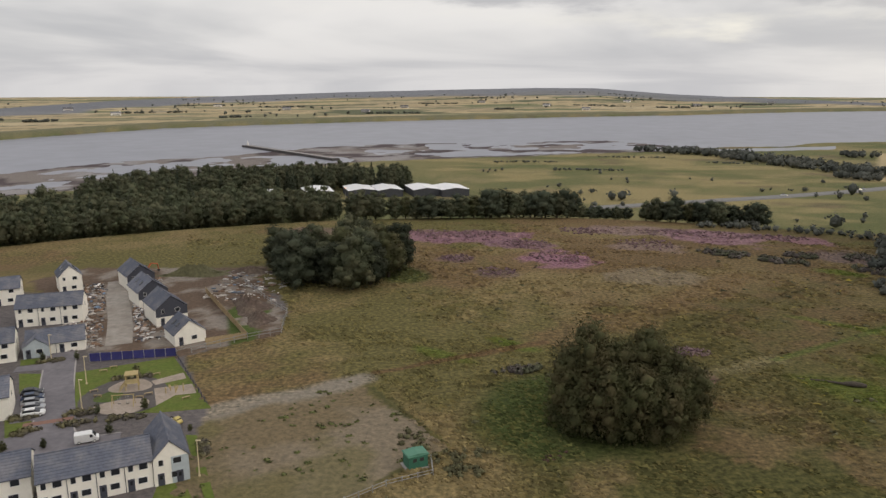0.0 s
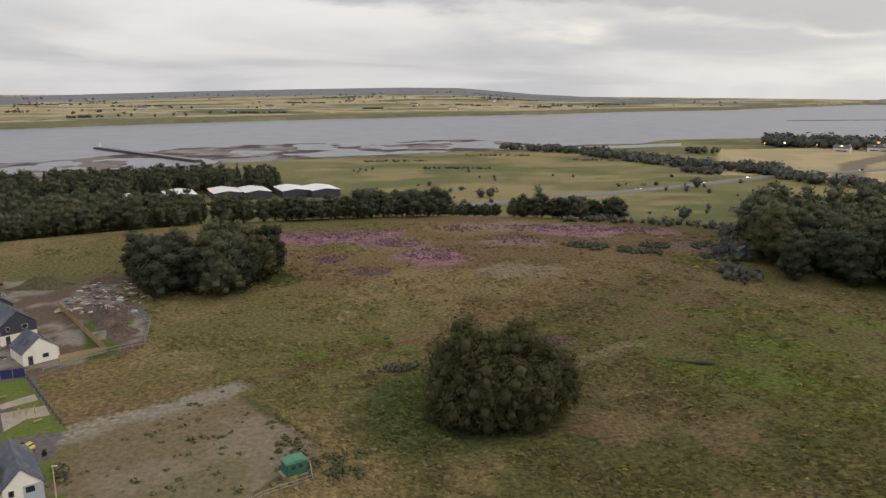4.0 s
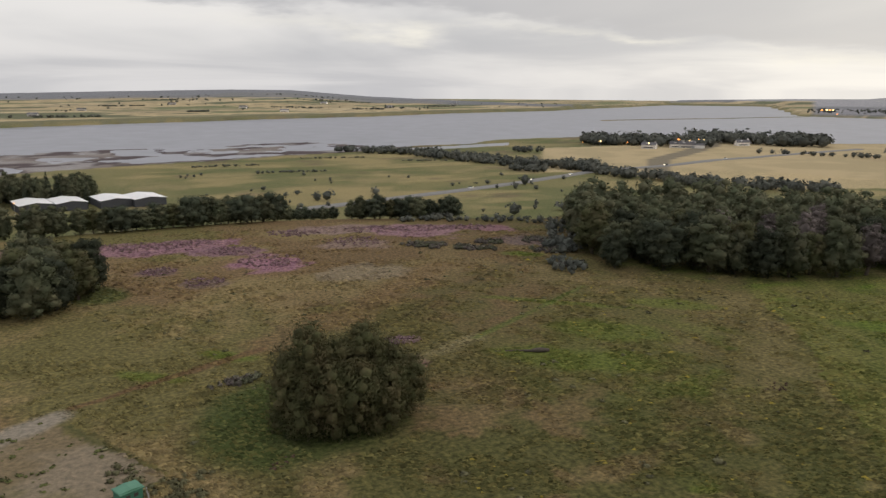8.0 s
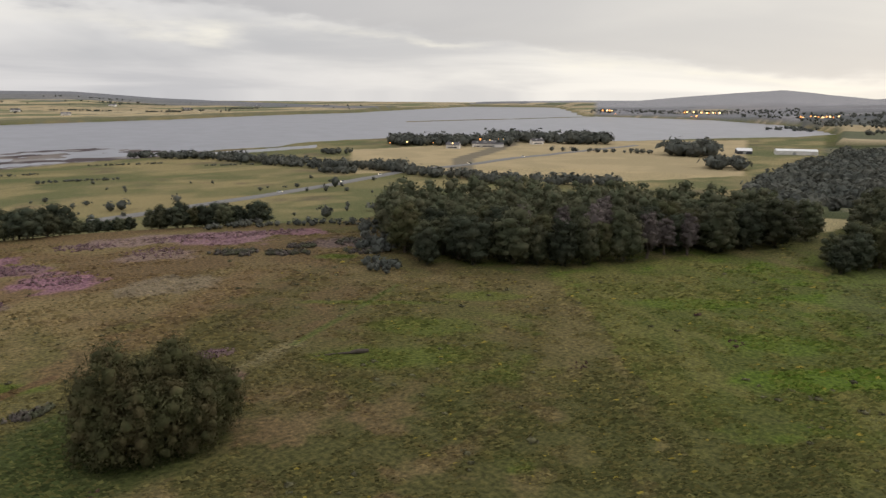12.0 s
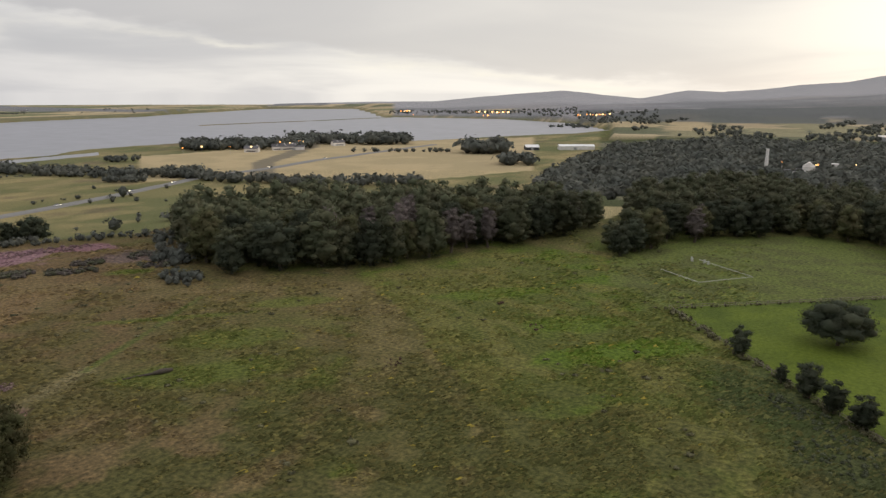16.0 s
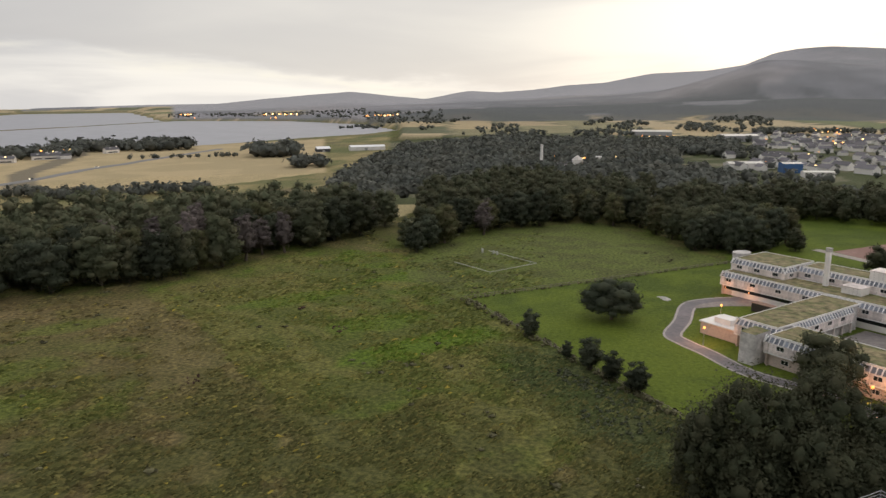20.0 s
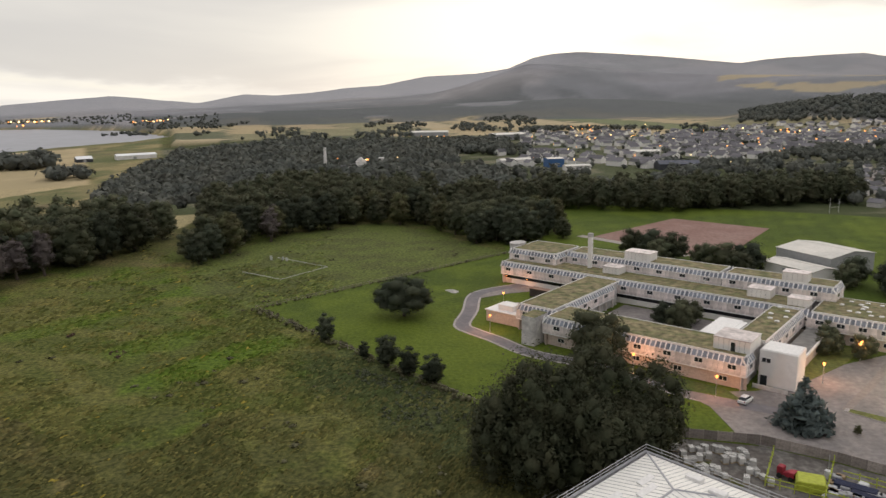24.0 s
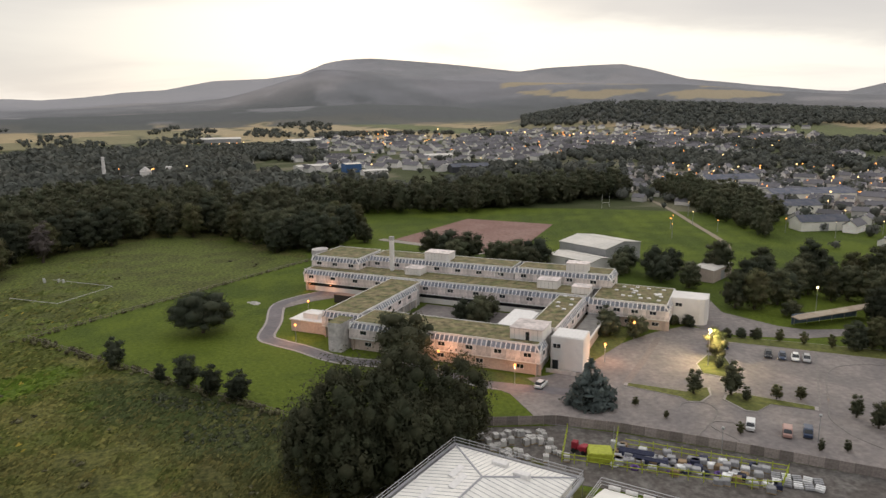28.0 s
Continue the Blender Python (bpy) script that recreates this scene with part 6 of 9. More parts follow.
def house(m, length, depth, eave, ridge, label, units=2, wall_m=None, upper=None, storeys=2, rooflights=0, gable_front=False, name="house", courses=True, right_bay=0.0):
    """A gabled house. Front along x at y = 0; the ridge runs along x, or along y with gable_front."""
    wall_m = wall_m or RENDER_W
    ob = thing(name, m, label, "house", "houses of the estate")
    inner = Matrix()
    L, D = length, depth
    if gable_front:
        inner = Matrix.Translation((length, 0, 0)) @ Matrix.Rotation(radians(90), 4, "Z")
        L, D = depth, length
    bm = bmesh.new()
    prof = [(0, -0.1), (D, -0.1), (D, eave), (D / 2, ridge), (0, eave)]
    a = [bm.verts.new((0, y, z)) for y, z in prof]
    b = [bm.verts.new((L, y, z)) for y, z in prof]
    bm.faces.new(a), bm.faces.new(b[::-1])
    for i in range(5):
        bm.faces.new((a[i], b[i], b[(i + 1) % 5], a[(i + 1) % 5]))
    bmesh.ops.recalc_face_normals(bm, faces=bm.faces)
    w = part("wall", bm, wall_m, ob)
    w.matrix_basis = inner
    if upper:
        # dark boarding over the upper gables
        for x0, x1 in ((-0.05, -0.004), (L + 0.004, L + 0.05)):
            bm = bmesh.new()
            z0 = eave * 0.52
            pr = [(0, z0), (D, z0), (D, eave), (D / 2, ridge), (0, eave)]
            p, q = [bm.verts.new((x0, y, z)) for y, z in pr], [bm.verts.new((x1, y, z)) for y, z in pr]
            bm.faces.new(p), bm.faces.new(q[::-1])
            for i in range(5):
                bm.faces.new((p[i], q[i], q[(i + 1) % 5], p[(i + 1) % 5]))
            bmesh.ops.recalc_face_normals(bm, faces=bm.faces)
            o = part("boarding", bm, upper, ob)
            o.matrix_basis = inner
    rise = (ridge - eave) / (D / 2)
    for s in (0, 1):
        over = 0.3
        y0, y1, e = (-over, D / 2, eave - over * rise) if s == 0 else (D + over, D / 2, eave - over * rise)
        n = 9 if courses else 1
        V, F = [], []
        for k in range(n + 1):
            ya, za = y0 + (y1 - y0) * k / n, e + (ridge - e) * k / n
            for lift in ((0.07, 0.13) if k else (0.0, 0.13)):
                V += [(-0.2, ya, za + lift), (L + 0.2, ya, za + lift)]
        V += [(-0.2, y1, ridge - 0.02), (L + 0.2, y1, ridge - 0.02)]
        F = [(2 * i, 2 * i + 1, 2 * i + 3, 2 * i + 2) for i in range(len(V) // 2 - 1)]
        F.append((0, len(V) - 2, len(V) - 1, 1))
        o = link_mesh("roof_slope", V, F, SLATE, ob)
        o.matrix_basis = inner
        g = part("gutter", tube_bm([(-0.2, y0, e + 0.02), (L + 0.2, y0, e + 0.02)], [0.07, 0.07], 6), CLAD_DARK, ob)
        g.matrix_basis = inner
        for k in range(rooflights):
            yc = y0 + (y1 - y0) * 0.5
            zc = e + (ridge - e) * 0.5 + 0.16
            ang = math.atan(rise) * (1 if s == 0 else -1)
            o = part("rooflight", box_bm(-0.5, 0.5, -0.7, 0.7, 0, 0.08, 0.02), GLASS, ob)
            o.matrix_basis = inner @ Matrix.Translation((L * (k + 1) / (rooflights + 1), yc, zc)) @ Matrix.Rotation(ang, 4, "X")
    o = part("ridge_tiles", tube_bm([(-0.2, D / 2, ridge + 0.08), (L + 0.2, D / 2, ridge + 0.08)], [0.13, 0.13], 6), SLATE, ob)
    o.matrix_basis = inner
    # openings of the front and the back
    for face in (0, 1):
        mm = Matrix() if face == 0 else Matrix.Translation((length, depth, 0)) @ Matrix.Rotation(math.pi, 4, "Z")
        per = length / units
        for u in range(units):
            x0 = u * per
            set_door(ob, mm @ Matrix.Translation((x0 + per * 0.2, 0, 0)))
            set_window(ob, mm @ Matrix.Translation((x0 + per * 0.62, 0, 1.0)), 1.5)
            if storeys > 1:
                set_window(ob, mm @ Matrix.Translation((x0 + per * 0.22, 0, eave - 1.35)), 0.8)
                set_window(ob, mm @ Matrix.Translation((x0 + per * 0.68, 0, eave - 1.35)), 1.4)
            if u:
                o = part("downpipe", tube_bm([(x0, -0.06, 0), (x0, -0.06, eave)], [0.05, 0.05], 6), CLAD_DARK, ob)
                o.matrix_basis = mm
    side = Matrix.Translation((length, depth * 0.5, 0)) @ Matrix.Rotation(radians(90), 4, "Z")
    set_window(ob, side @ Matrix.Translation((0, -0.05 if upper else 0, 1.2 if storeys == 1 else eave - 1.6)), 0.7)
    return ob


def facing(x, y, x2, y2, z=0.0):
    """A pose whose x axis runs from the first place towards the second."""
    return turned(x, y, math.degrees(math.atan2(y2 - y, x2 - x)), z)


row = facing(-60.2, 96.6, -45.8, 103.6)
house(row, 16, 8.4, 4.7, 7.1, "long cream terrace of houses with a blue-grey slate roof", units=4)
wing_m = facing(-45.6, 103.4, -41.1, 105.7)
wing = house(wing_m, 5.3, 11.5, 4.7, 7.4, "gabled end house, half cream and half blue-grey, slate roof", units=1, gable_front=True)
bm = prism_bm([(2.7, -0.07), (5.34, -0.07), (5.34, -0.004), (2.7, -0.004)], 0, 4.6)
part("cladding", bm, RENDER_B, wing, "blue-grey cladding on half of the gable")
part("cladding", box_bm(5.304, 5.37, 0, 11.4, 0, 4.6), RENDER_B, wing, "blue-grey cladding on the side wall")
set_door(wing, Matrix.Translation((3.9, -0.08, 0)))
house(facing(-80, 90.6, -62.4, 99.0), 19.5, 8.4, 4.7, 7.0, "cream terrace house with a blue-grey slate roof", units=3)
house(facing(-112, 180.8, -96.8, 185.7), 16, 8.6, 5.1, 7.6, "long cream house block with a grey roof", units=3)
low_house = house(facing(-97.6, 159.8, -86.6, 164.8), 12.5, 7.5, 2.7, 5.2, "low grey bungalow with a gabled porch", units=2, storeys=1, wall_m=RENDER_W)
porch = house(facing(-97.4, 158.2, -92.4, 160.6), 5.4, 5, 2.7, 4.7, "blue-grey gabled porch of a bungalow", units=1, storeys=1, wall_m=RENDER_B, gable_front=True, name="porch_wing")
house(facing(-117, 212.7, -111.7, 216.2), 6.4, 9, 5.2, 8.4, "tall narrow cream house with a steep grey roof", units=1, gable_front=True, rooflights=2)
house(facing(-135.5, 196.2, -122.8, 202.2), 14, 8.5, 5.0, 7.5, "cream house with a slate roof at the estate's edge", units=2)
house(facing(-109.5, 151.8, -98.4, 157), 12.3, 8, 4.8, 7.2, "cream house with a grey slate roof beside the road", units=2)
house(facing(-94.5, 121.4, -82.2, 127.2), 13.6, 8.5, 4.8, 7.4, "cream house with a slate roof and a small front garden", units=2)
for i, (x, y, st) in enumerate(((-65.2, 166.6, 1), (-75.4, 181.4, 2), (-86.6, 197.6, 2), (-97.4, 215.5, 2))):
    d = Vector((0.80, 0.60))
    house(facing(x, y, x + d.x, y + d.y), 8.2 if i else 7.6, 11.5 if i else 8.5, 4.7 if st == 2 else 3.0, 7.9 if st == 2 else 6.0, ("new cream house with a steep grey roof, half finished" if i == 0 else "new house with dark boarded gable over cream walls"), units=1, upper=CLAD_DARK if i else None, storeys=st, gable_front=True, rooflights=2 if i in (0, 2) else 0)
for o in SPARE2:
    bpy.data.objects.remove(o)

# streets of the estate
strip("estate_road", arch([(-92, 166), (-87.2, 154.6), (-77.5, 134), (-72, 123), (-66, 117), (-58, 119)], 6), 6.2, 0.06, ROADWAY, "grey tarmac estate road with pale kerbs", "road")
strip("estate_road", [(-72, 122), (-84, 110), (-100, 100)], 6.2, 0.064, ROADWAY, "grey tarmac estate road branching off", "road")
strip("road_kerb", arch([(-92, 166), (-87.2, 154.6), (-77.5, 134), (-72, 123), (-66, 117), (-58, 119)], 6), 6.8, 0.05, KERB, "pale kerb along the estate road", "kerb")
strip("parking_bay", [(-84.5, 140), (-78.5, 126.5)], 6.5, 0.055, ROADWAY, "tarmac parking bay beside the estate road", "parking")
sheet("estate_square", [(-96.3, 153.6), (-85.6, 157.0), (-70.8, 129.1), (-66.2, 117.5), (-69.8, 112.4), (-76, 107), (-79, 112.5), (-73.8, 119.5), (-75, 126.7), (-81, 138.3), (-83.6, 141.1), (-89.3, 151.9), (-95.4, 150.3)][::-1], 0.052, ROADWAY, "grey tarmac square where the estate roads meet", "road")
strip("speed_table", [(-78.6, 124.6), (-70.6, 127.8)], 1.6, 0.075, mat("red_paving", (0.23, 0.13, 0.10), vary=0.2, scale=2.0), "strip of red paving across the road", "road")
sheet("parking_bay", [(-66, 113.5), (-58, 117.3), (-60, 121.5), (-68, 118)], 0.07, ROADWAY, "tarmac bay behind the terrace", "parking")
sheet("front_path", [(-86, 168), (-97, 163), (-98, 160), (-86, 165.4)], 0.055, KERB, "pale paved front path", "path")
for i, (x, y) in enumerate(((-84.4, 138.4), (-83.0, 136), (-81.6, 133.6), (-80.2, 131.2), (-78.9, 128.8))):
    car(x, y, 22, (BLACK, BLUEC, SILVER, SILVER, WHITEC)[i], ("black", "dark blue", "silver", "silver", "white")[i] + " hatchback parked in a row in the bay", "hatch", "cars in the estate bay")
car(-63.5, 118.3, 24, WHITEC, "white panel van parked behind the terrace", "van")
dumper = car(-50.5, 125.6, -30, car_paint("yellow_paint", (0.50, 0.40, 0.12)), "small yellow dumper at the end of the terrace", "pickup")
dumper.scale = (0.6, 0.6, 0.6)


# playground
def oval(cx, cy, a, b, deg, n=22, wob=0.0):
    c, s = math.cos(radians(deg)), math.sin(radians(deg))
    o = []
    for i in range(n):
        t = 2 * math.pi * i / n
        k = 1 + wob * math.sin(3 * t + cx)
        o.append((cx + a * k * math.cos(t) * c - b * k * math.sin(t) * s, cy + a * k * math.cos(t) * s + b * k * math.sin(t) * c))
    return o


sheet("play_path", oval(-65.2, 138.2, 8.6, 9.8, 20, wob=0.04), 0.045, mat("dark_path", (0.095, 0.085, 0.08), vary=0.2), "dark tarmac path looping round the play areas", "path")
sheet("lawn_patch", oval(-68.2, 137.6, 3.2, 2.4, 70, wob=0.1), 0.07, TURF, "mown lawn inside the play park", "lawn")
sheet("play_sand", oval(-66.0, 142.9, 4.3, 3.6, 10, wob=0.08), 0.09, SAND, "pale sand play area with a climbing tower", "play area")
sheet("play_sand", oval(-63.6, 132.8, 5.2, 3.6, 15, wob=0.08), 0.09, SAND, "pale sand play area with swings", "play area")
sheet("play_sand", [(-62.8, 145.6), (-57.5, 150.3), (-55.8, 147.1), (-61.1, 143.5)][::-1], 0.06, SAND, "pale sand games corner", "play area")
sheet("play_sand", [(-60.7, 141.7), (-53.5, 144.1), (-51, 139.4), (-55, 138.3), (-57, 133.4)], 0.06, SAND, "pale sand area with climbing posts", "play area")
WOODP = mat("play_timber", (0.42, 0.33, 0.16), rough=0.85, vary=0.2, scale=3.0)
ob = thing("climbing_tower", turned(-65.2, 141.8, 20), "wooden climbing tower with a pitched top and a slide", "play tower")
for dx_ in (-1.1, 1.1):
    for dy_ in (-1.1, 1.1):
        part("post", tube_bm([(dx_ * 1.15, dy_ * 1.15, 0), (dx_, dy_, 3.4)], [0.11, 0.1], 7), WOODP, ob)
part("platform", box_bm(-1.2, 1.2, -1.2, 1.2, 1.5, 1.65, 0.02), WOODP, ob)
part("roof", box_bm(-1.3, 1.3, -1.3, 1.3, 3.35, 3.5, 0.02), WOODP, ob)
part("slide", box_bm(1.2, 3.6, -0.4, 0.4, 0.15, 0.25, 0.02), TRIM, ob).rotation_euler = (0, radians(18), 0)
for k in range(6):
    part("net_rope", tube_bm([(-1.2, -1.2 + k * 0.48, 1.6), (-2.6, -1.6 + k * 0.64, 0.05)], [0.05, 0.05], 5), WOODP, ob)
ob = thing("swing_frame", turned(-63.4, 133.2, 10), "wooden swing frame on the sand", "swing")
for dx_ in (-2, 2):
    for dy_ in (-0.9, 0.9):
        part("leg", tube_bm([(dx_, dy_, 0), (dx_, 0, 2.4)], [0.08, 0.07], 6), WOODP, ob)
part("beam", tube_bm([(-2.2, 0, 2.4), (2.2, 0, 2.4)], [0.09, 0.09], 6), WOODP, ob)
for dx_ in (-0.8, 0.8):
    s = part("seat", box_bm(dx_ - 0.25, dx_ + 0.25, -0.12, 0.12, 0.5, 0.56), DARKIN, ob)
    for q in (-0.22, 0.22):
        part("chain", tube_bm([(dx_ + q, 0, 0.55), (dx_ + q, 0, 2.4)], [0.02, 0.02], 4), POLE, s)
for x, y, r_ in ((-60.6, 138.6, 25), (-61.8, 137.0, 10), (-72.5, 140, 30), (-70.5, 137.4, 0), (-63, 149, 35), (-75.5, 150.8, 20), (-74.2, 153, 20), (-52.2, 136.6, 40)):
    ob = thing("bench", turned(x, y, r_), "pale timber bench in the play park", "bench", "benches of the play park")
    part("seat", box_bm(-0.8, 0.8, -0.2, 0.2, 0.42, 0.5, 0.02), TIMBER, ob)
    for q in (-0.7, 0.7):
        part("leg", box_bm(q - 0.06, q + 0.06, -0.18, 0.18, 0.0, 0.42), TIMBER, ob)
ob = thing("timber_climber", turned(-56, 140.4, 30), "group of timber climbing posts on sand", "play equipment")
for k in range(7):
    part("post", tube_bm([(math.cos(k * 2.4) * (0.5 + k * 0.3), math.sin(k * 2.4) * (0.5 + k * 0.3), 0), (math.cos(k * 2.4) * (0.5 + k * 0.3), math.sin(k * 2.4) * (0.5 + k * 0.3), 0.8 + (k % 3) * 0.5)], [0.12, 0.11], 6), WOODP, ob)
for x, y, h in ((-70.9, 131.6, 5.2), (-76.0, 144.1, 5.2), (-90.6, 157.6, 5.2), (-39.6, 106.6, 5.4), (-57.5, 145.5, 1.2), (-50.7, 145.0, 1.2)):
    if h > 2:
        ob = lamp_post(x, y, h + 1.0, SODIUM, 0, AMBER, "unlit pale lamp column beside the estate road", "lamps of the estate", lit=False)
        ob.scale = (1.5, 1.5, 1.0)
        for ch in list(ob.children):
            if ch.name.startswith("globe"):
                bpy.data.objects.remove(ch)
            else:
                ch.data.materials[0] = CREAM_POLE
        part("lamp_head", box_bm(-0.12, 0.45, -0.1, 0.1, h + 0.98, h + 1.1, 0.03), CREAM_POLE, ob)
rng = np.random.default_rng(25)
for x, y, h in ((-66.8, 129.4, 2.6), (-58.6, 131.6, 2.6), (-61, 121.6, 2.4), (-76, 114, 2.6), (-67.5, 149.5, 2.4), (-92.5, 157.4, 2.4), (-85, 158.2, 2.4), (-70, 116, 2.2), (-46.5, 122.5, 1.6)):
    plant("slim", x, y, h, rng, "young trees of the estate", "young green tree in a planted bed")
LAWN = mat("mown_grass", (0.098, 0.132, 0.022), rough=0.95, vary=0.25, scale=1.2, second=(0.118, 0.136, 0.03), second_scale=0.25, bump=0.03)
for outline in ([(-81.5, 150.3), (-63.1, 159.9), (-45.7, 132.2), (-55.9, 130.1), (-71.6, 130.1)], [(-93.6, 149.7), (-88.1, 149.7), (-82.3, 138.9), (-87.4, 138.9)], [(-87.4, 133.7), (-83.6, 134.2), (-75.9, 123.5), (-78.2, 118.2)],
                [(-46.9, 121.0), (-44.9, 121.0), (-35.2, 100.3), (-36.8, 100.3)], [(-45.5, 104.4), (-41.7, 105.2), (-38.7, 100.3), (-44.8, 100.3)], [(-97.9, 157.7), (-88.2, 161.7), (-86.2, 157.7), (-96.0, 154.3)]):
    sheet("lawn", outline, 0.03, LAWN, "mown green lawn among the houses of the estate", "lawn")
SHRUB = mat("estate_shrubs", (0.15, 0.135, 0.07), rough=0.9, vary=0.35, scale=1.0, island=0.4, second=(0.085, 0.075, 0.06), second_scale=0.4)


def shrub_bed(x, y, a, b, deg, label, material=None, h=0.7, n=16, seed=0):
    """A bed of low shrubs."""
    rng = np.random.default_rng(int(abs(x * 13 + y * 7)) + seed)
    lobes = []
    for i in range(n):
        t, q = rng.uniform(0, 6.28), math.sqrt(rng.random())
        lobes.append((a * q * math.cos(t), b * q * math.sin(t), h * 0.35, h * rng.uniform(0.7, 1.3), h * rng.uniform(0.7, 1.3), h * rng.uniform(0.6, 1.1)))
    v, f, k = leafy(lobes, n * 40, 0.22 * h + 0.05, 1, rng)
    ob = soften(link_mesh("shrub_bed", v, f, material or SHRUB), k)
    ob.matrix_basis = turned(x, y, deg, floor_z(x, y))
    return tagged(ob, label, "shrubs", kind="stuff")


for x, y, a, b, d in ((-67, 147.4, 5, 0.9, 15), (-70.5, 129.6, 3, 1.2, 20), (-69.5, 125.2, 2.6, 1.1, 20), (-62, 127.6, 5, 1.0, 10), (-76.5, 121.5, 2.4, 1.2, 30), (-80.2, 127.5, 2.2, 1, 20), (-84, 118, 4, 1.2, 30), (-90, 157, 3, 0.7, 20), (-42, 116, 1.0, 3, 20)):
    shrub_bed(x, y, a, b, d, "low mixed shrubs in a planted bed of the estate")


for o in [o for o in scene.objects if o.name.startswith("van") and o.parent is None and o.location.x < 0]:
    o.scale = (0.76, 0.85, 0.85)


# fences
def fence(name, line, h, gap, post_m, label, panel_m=None, rails=2, solid=True, group="", boards=0, thick=0.05):
    """Posts along a line, with solid panels, boards or rails between."""
    ob = thing(name, Matrix(), label, "fence", group)
    pts = [Vector((*p, 0)) for p in line]
    post_me = None
    for a, b in zip(pts, pts[1:]):
        n = max(1, round((b - a).length / gap))
        ang = math.atan2(b.y - a.y, b.x - a.x)
        step = (b - a).length / n
        for i in range(n):
            p = a + (b - a) * i / n
            m = Matrix.Translation((p.x, p.y, floor_z(p.x, p.y))) @ Matrix.Rotation(ang, 4, "Z")
            if post_me is None:
                post_me = part("post", box_bm(-0.07, 0.07, -0.07, 0.07, -0.2, h + 0.08, 0.01), post_m, ob)
                post_me.matrix_basis = m
                first = step
                if solid:
                    pan = part("panel", box_bm(0.08, step - 0.08, -thick / 2, thick / 2, 0.05, h, 0.01), panel_m or post_m, ob)
                    pan.matrix_basis = m
                rail = part("rail", box_bm(0.0, step, thick / 2, thick / 2 + 0.06, h * 0.82, h * 0.9), post_m, ob)
                rail.matrix_basis = m
            else:
                k = Matrix.Diagonal((step / first, 1, 1, 1))
                again(post_me, "post", m, ob)
                if solid:
                    again(pan, "panel", m @ k, ob)
                again(rail, "rail", m @ k, ob)
                if rails > 1:
                    again(rail, "rail", m @ k @ Matrix.Translation((0, 0, -h * 0.45)), ob)
    return ob


MESH = mat("galvanised_mesh", (0.34, 0.34, 0.34), rough=0.5, metal=0.5, vary=0.1)
HOARD = mat("blue_hoarding", (0.045, 0.045, 0.17), rough=0.6, vary=0.2, scale=1.0, rand=0.15)
fence("hoarding", [(-81.4, 156.8), (-62.8, 160.6)], 2.0, 2.4, MESH, "dark blue site hoarding panels on steel posts", HOARD)
fence("timber_fence", [(-58.2, 167.8), (-49.4, 172.6), (-73, 214)], 1.8, 2.2, TIMBER, "new yellow timber fence round the building plots", TIMBER)
fence("site_fence", [(-62.6, 160.2), (-49, 172), (-41.5, 176.4), (-43.5, 193), (-50, 202), (-65, 227)], 1.7, 3.4, MESH, "grey steel mesh site fence", None, solid=False)
fence("park_fence", [(-62.6, 160), (-46.6, 132.8)], 1.1, 2.6, CLAD_DARK, "low dark fence along the play park", None, solid=False)
# half-built road and rubble of the site
strip("site_road", arch([(-105.5, 227), (-97, 207), (-88, 188), (-79.6, 168)], 4), 6.2, 0.07, mat("bare_concrete_road", (0.30, 0.27, 0.235), vary=0.2, scale=0.5, second=(0.25, 0.22, 0.19), second_scale=0.15), "pale unfinished concrete road through the site", "road")
rng = np.random.default_rng(33)
V, F, at = [], [], 0
RUB = [mat("rubble_" + n, c, rough=0.95, vary=0.25, scale=2.0, island=0.5) for n, c in (("pale", (0.36, 0.33, 0.30)), ("brown", (0.20, 0.13, 0.09)), ("dark", (0.085, 0.08, 0.085)), ("white", (0.6, 0.58, 0.56)), ("blue", (0.14, 0.19, 0.26)))]
MI = []
cv, cf = ICO[1]
for i in range(1500):
    t = rng.random()
    ax, ay = -105.5 + 26 * t, 227 - 59 * t
    side = rng.choice((-1, 1))
    off = side * (4.0 + 9 * rng.random() ** 1.3)
    if side > 0 and off > 7 and rng.random() < 0.5:
        off = 4 + 2.5 * rng.random()
    x, y = ax + off * 0.91, ay + off * 0.41
    s = 0.15 + 0.55 * rng.random() ** 2.5
    flat = rng.uniform(0.25, 0.8)
    v = cv * (0.6 + 0.7 * rng.random((len(cv), 1))) * (s * rng.uniform(0.6, 2.2), s, s * flat)
    a = rng.random() * 6.28
    v = np.stack([v[:, 0] * math.cos(a) - v[:, 1] * math.sin(a) + x, v[:, 0] * math.sin(a) + v[:, 1] * math.cos(a) + y, v[:, 2] + s * flat * 0.5], 1)
    V.append(v)
    F += [tuple(at + k for k in f) for f in cf]
    MI += [int(rng.choice(5, p=(0.34, 0.28, 0.2, 0.12, 0.06)))] * len(cf)
    at += len(v)
for i in range(220):
    x, y = rng.uniform(-72, -50), rng.uniform(205, 240)
    s = 0.2 + 0.6 * rng.random() ** 2
    v = cv * (0.6 + 0.7 * rng.random((len(cv), 1))) * (s * 1.6, s, s * 0.5) + (x, y, s * 0.2)
    V.append(v)
    F += [tuple(at + k for k in f) for f in cf]
    MI += [int(rng.choice(5, p=(0.4, 0.25, 0.1, 0.2, 0.05)))] * len(cf)
    at += len(v)
ob = link_mesh("site_rubble", np.concatenate(V), F, RUB)
ob.data.polygons.foreach_set("material_index", MI)
tagged(ob, "heaps of rubble, soil and building waste beside the site road", "rubble", kind="stuff")


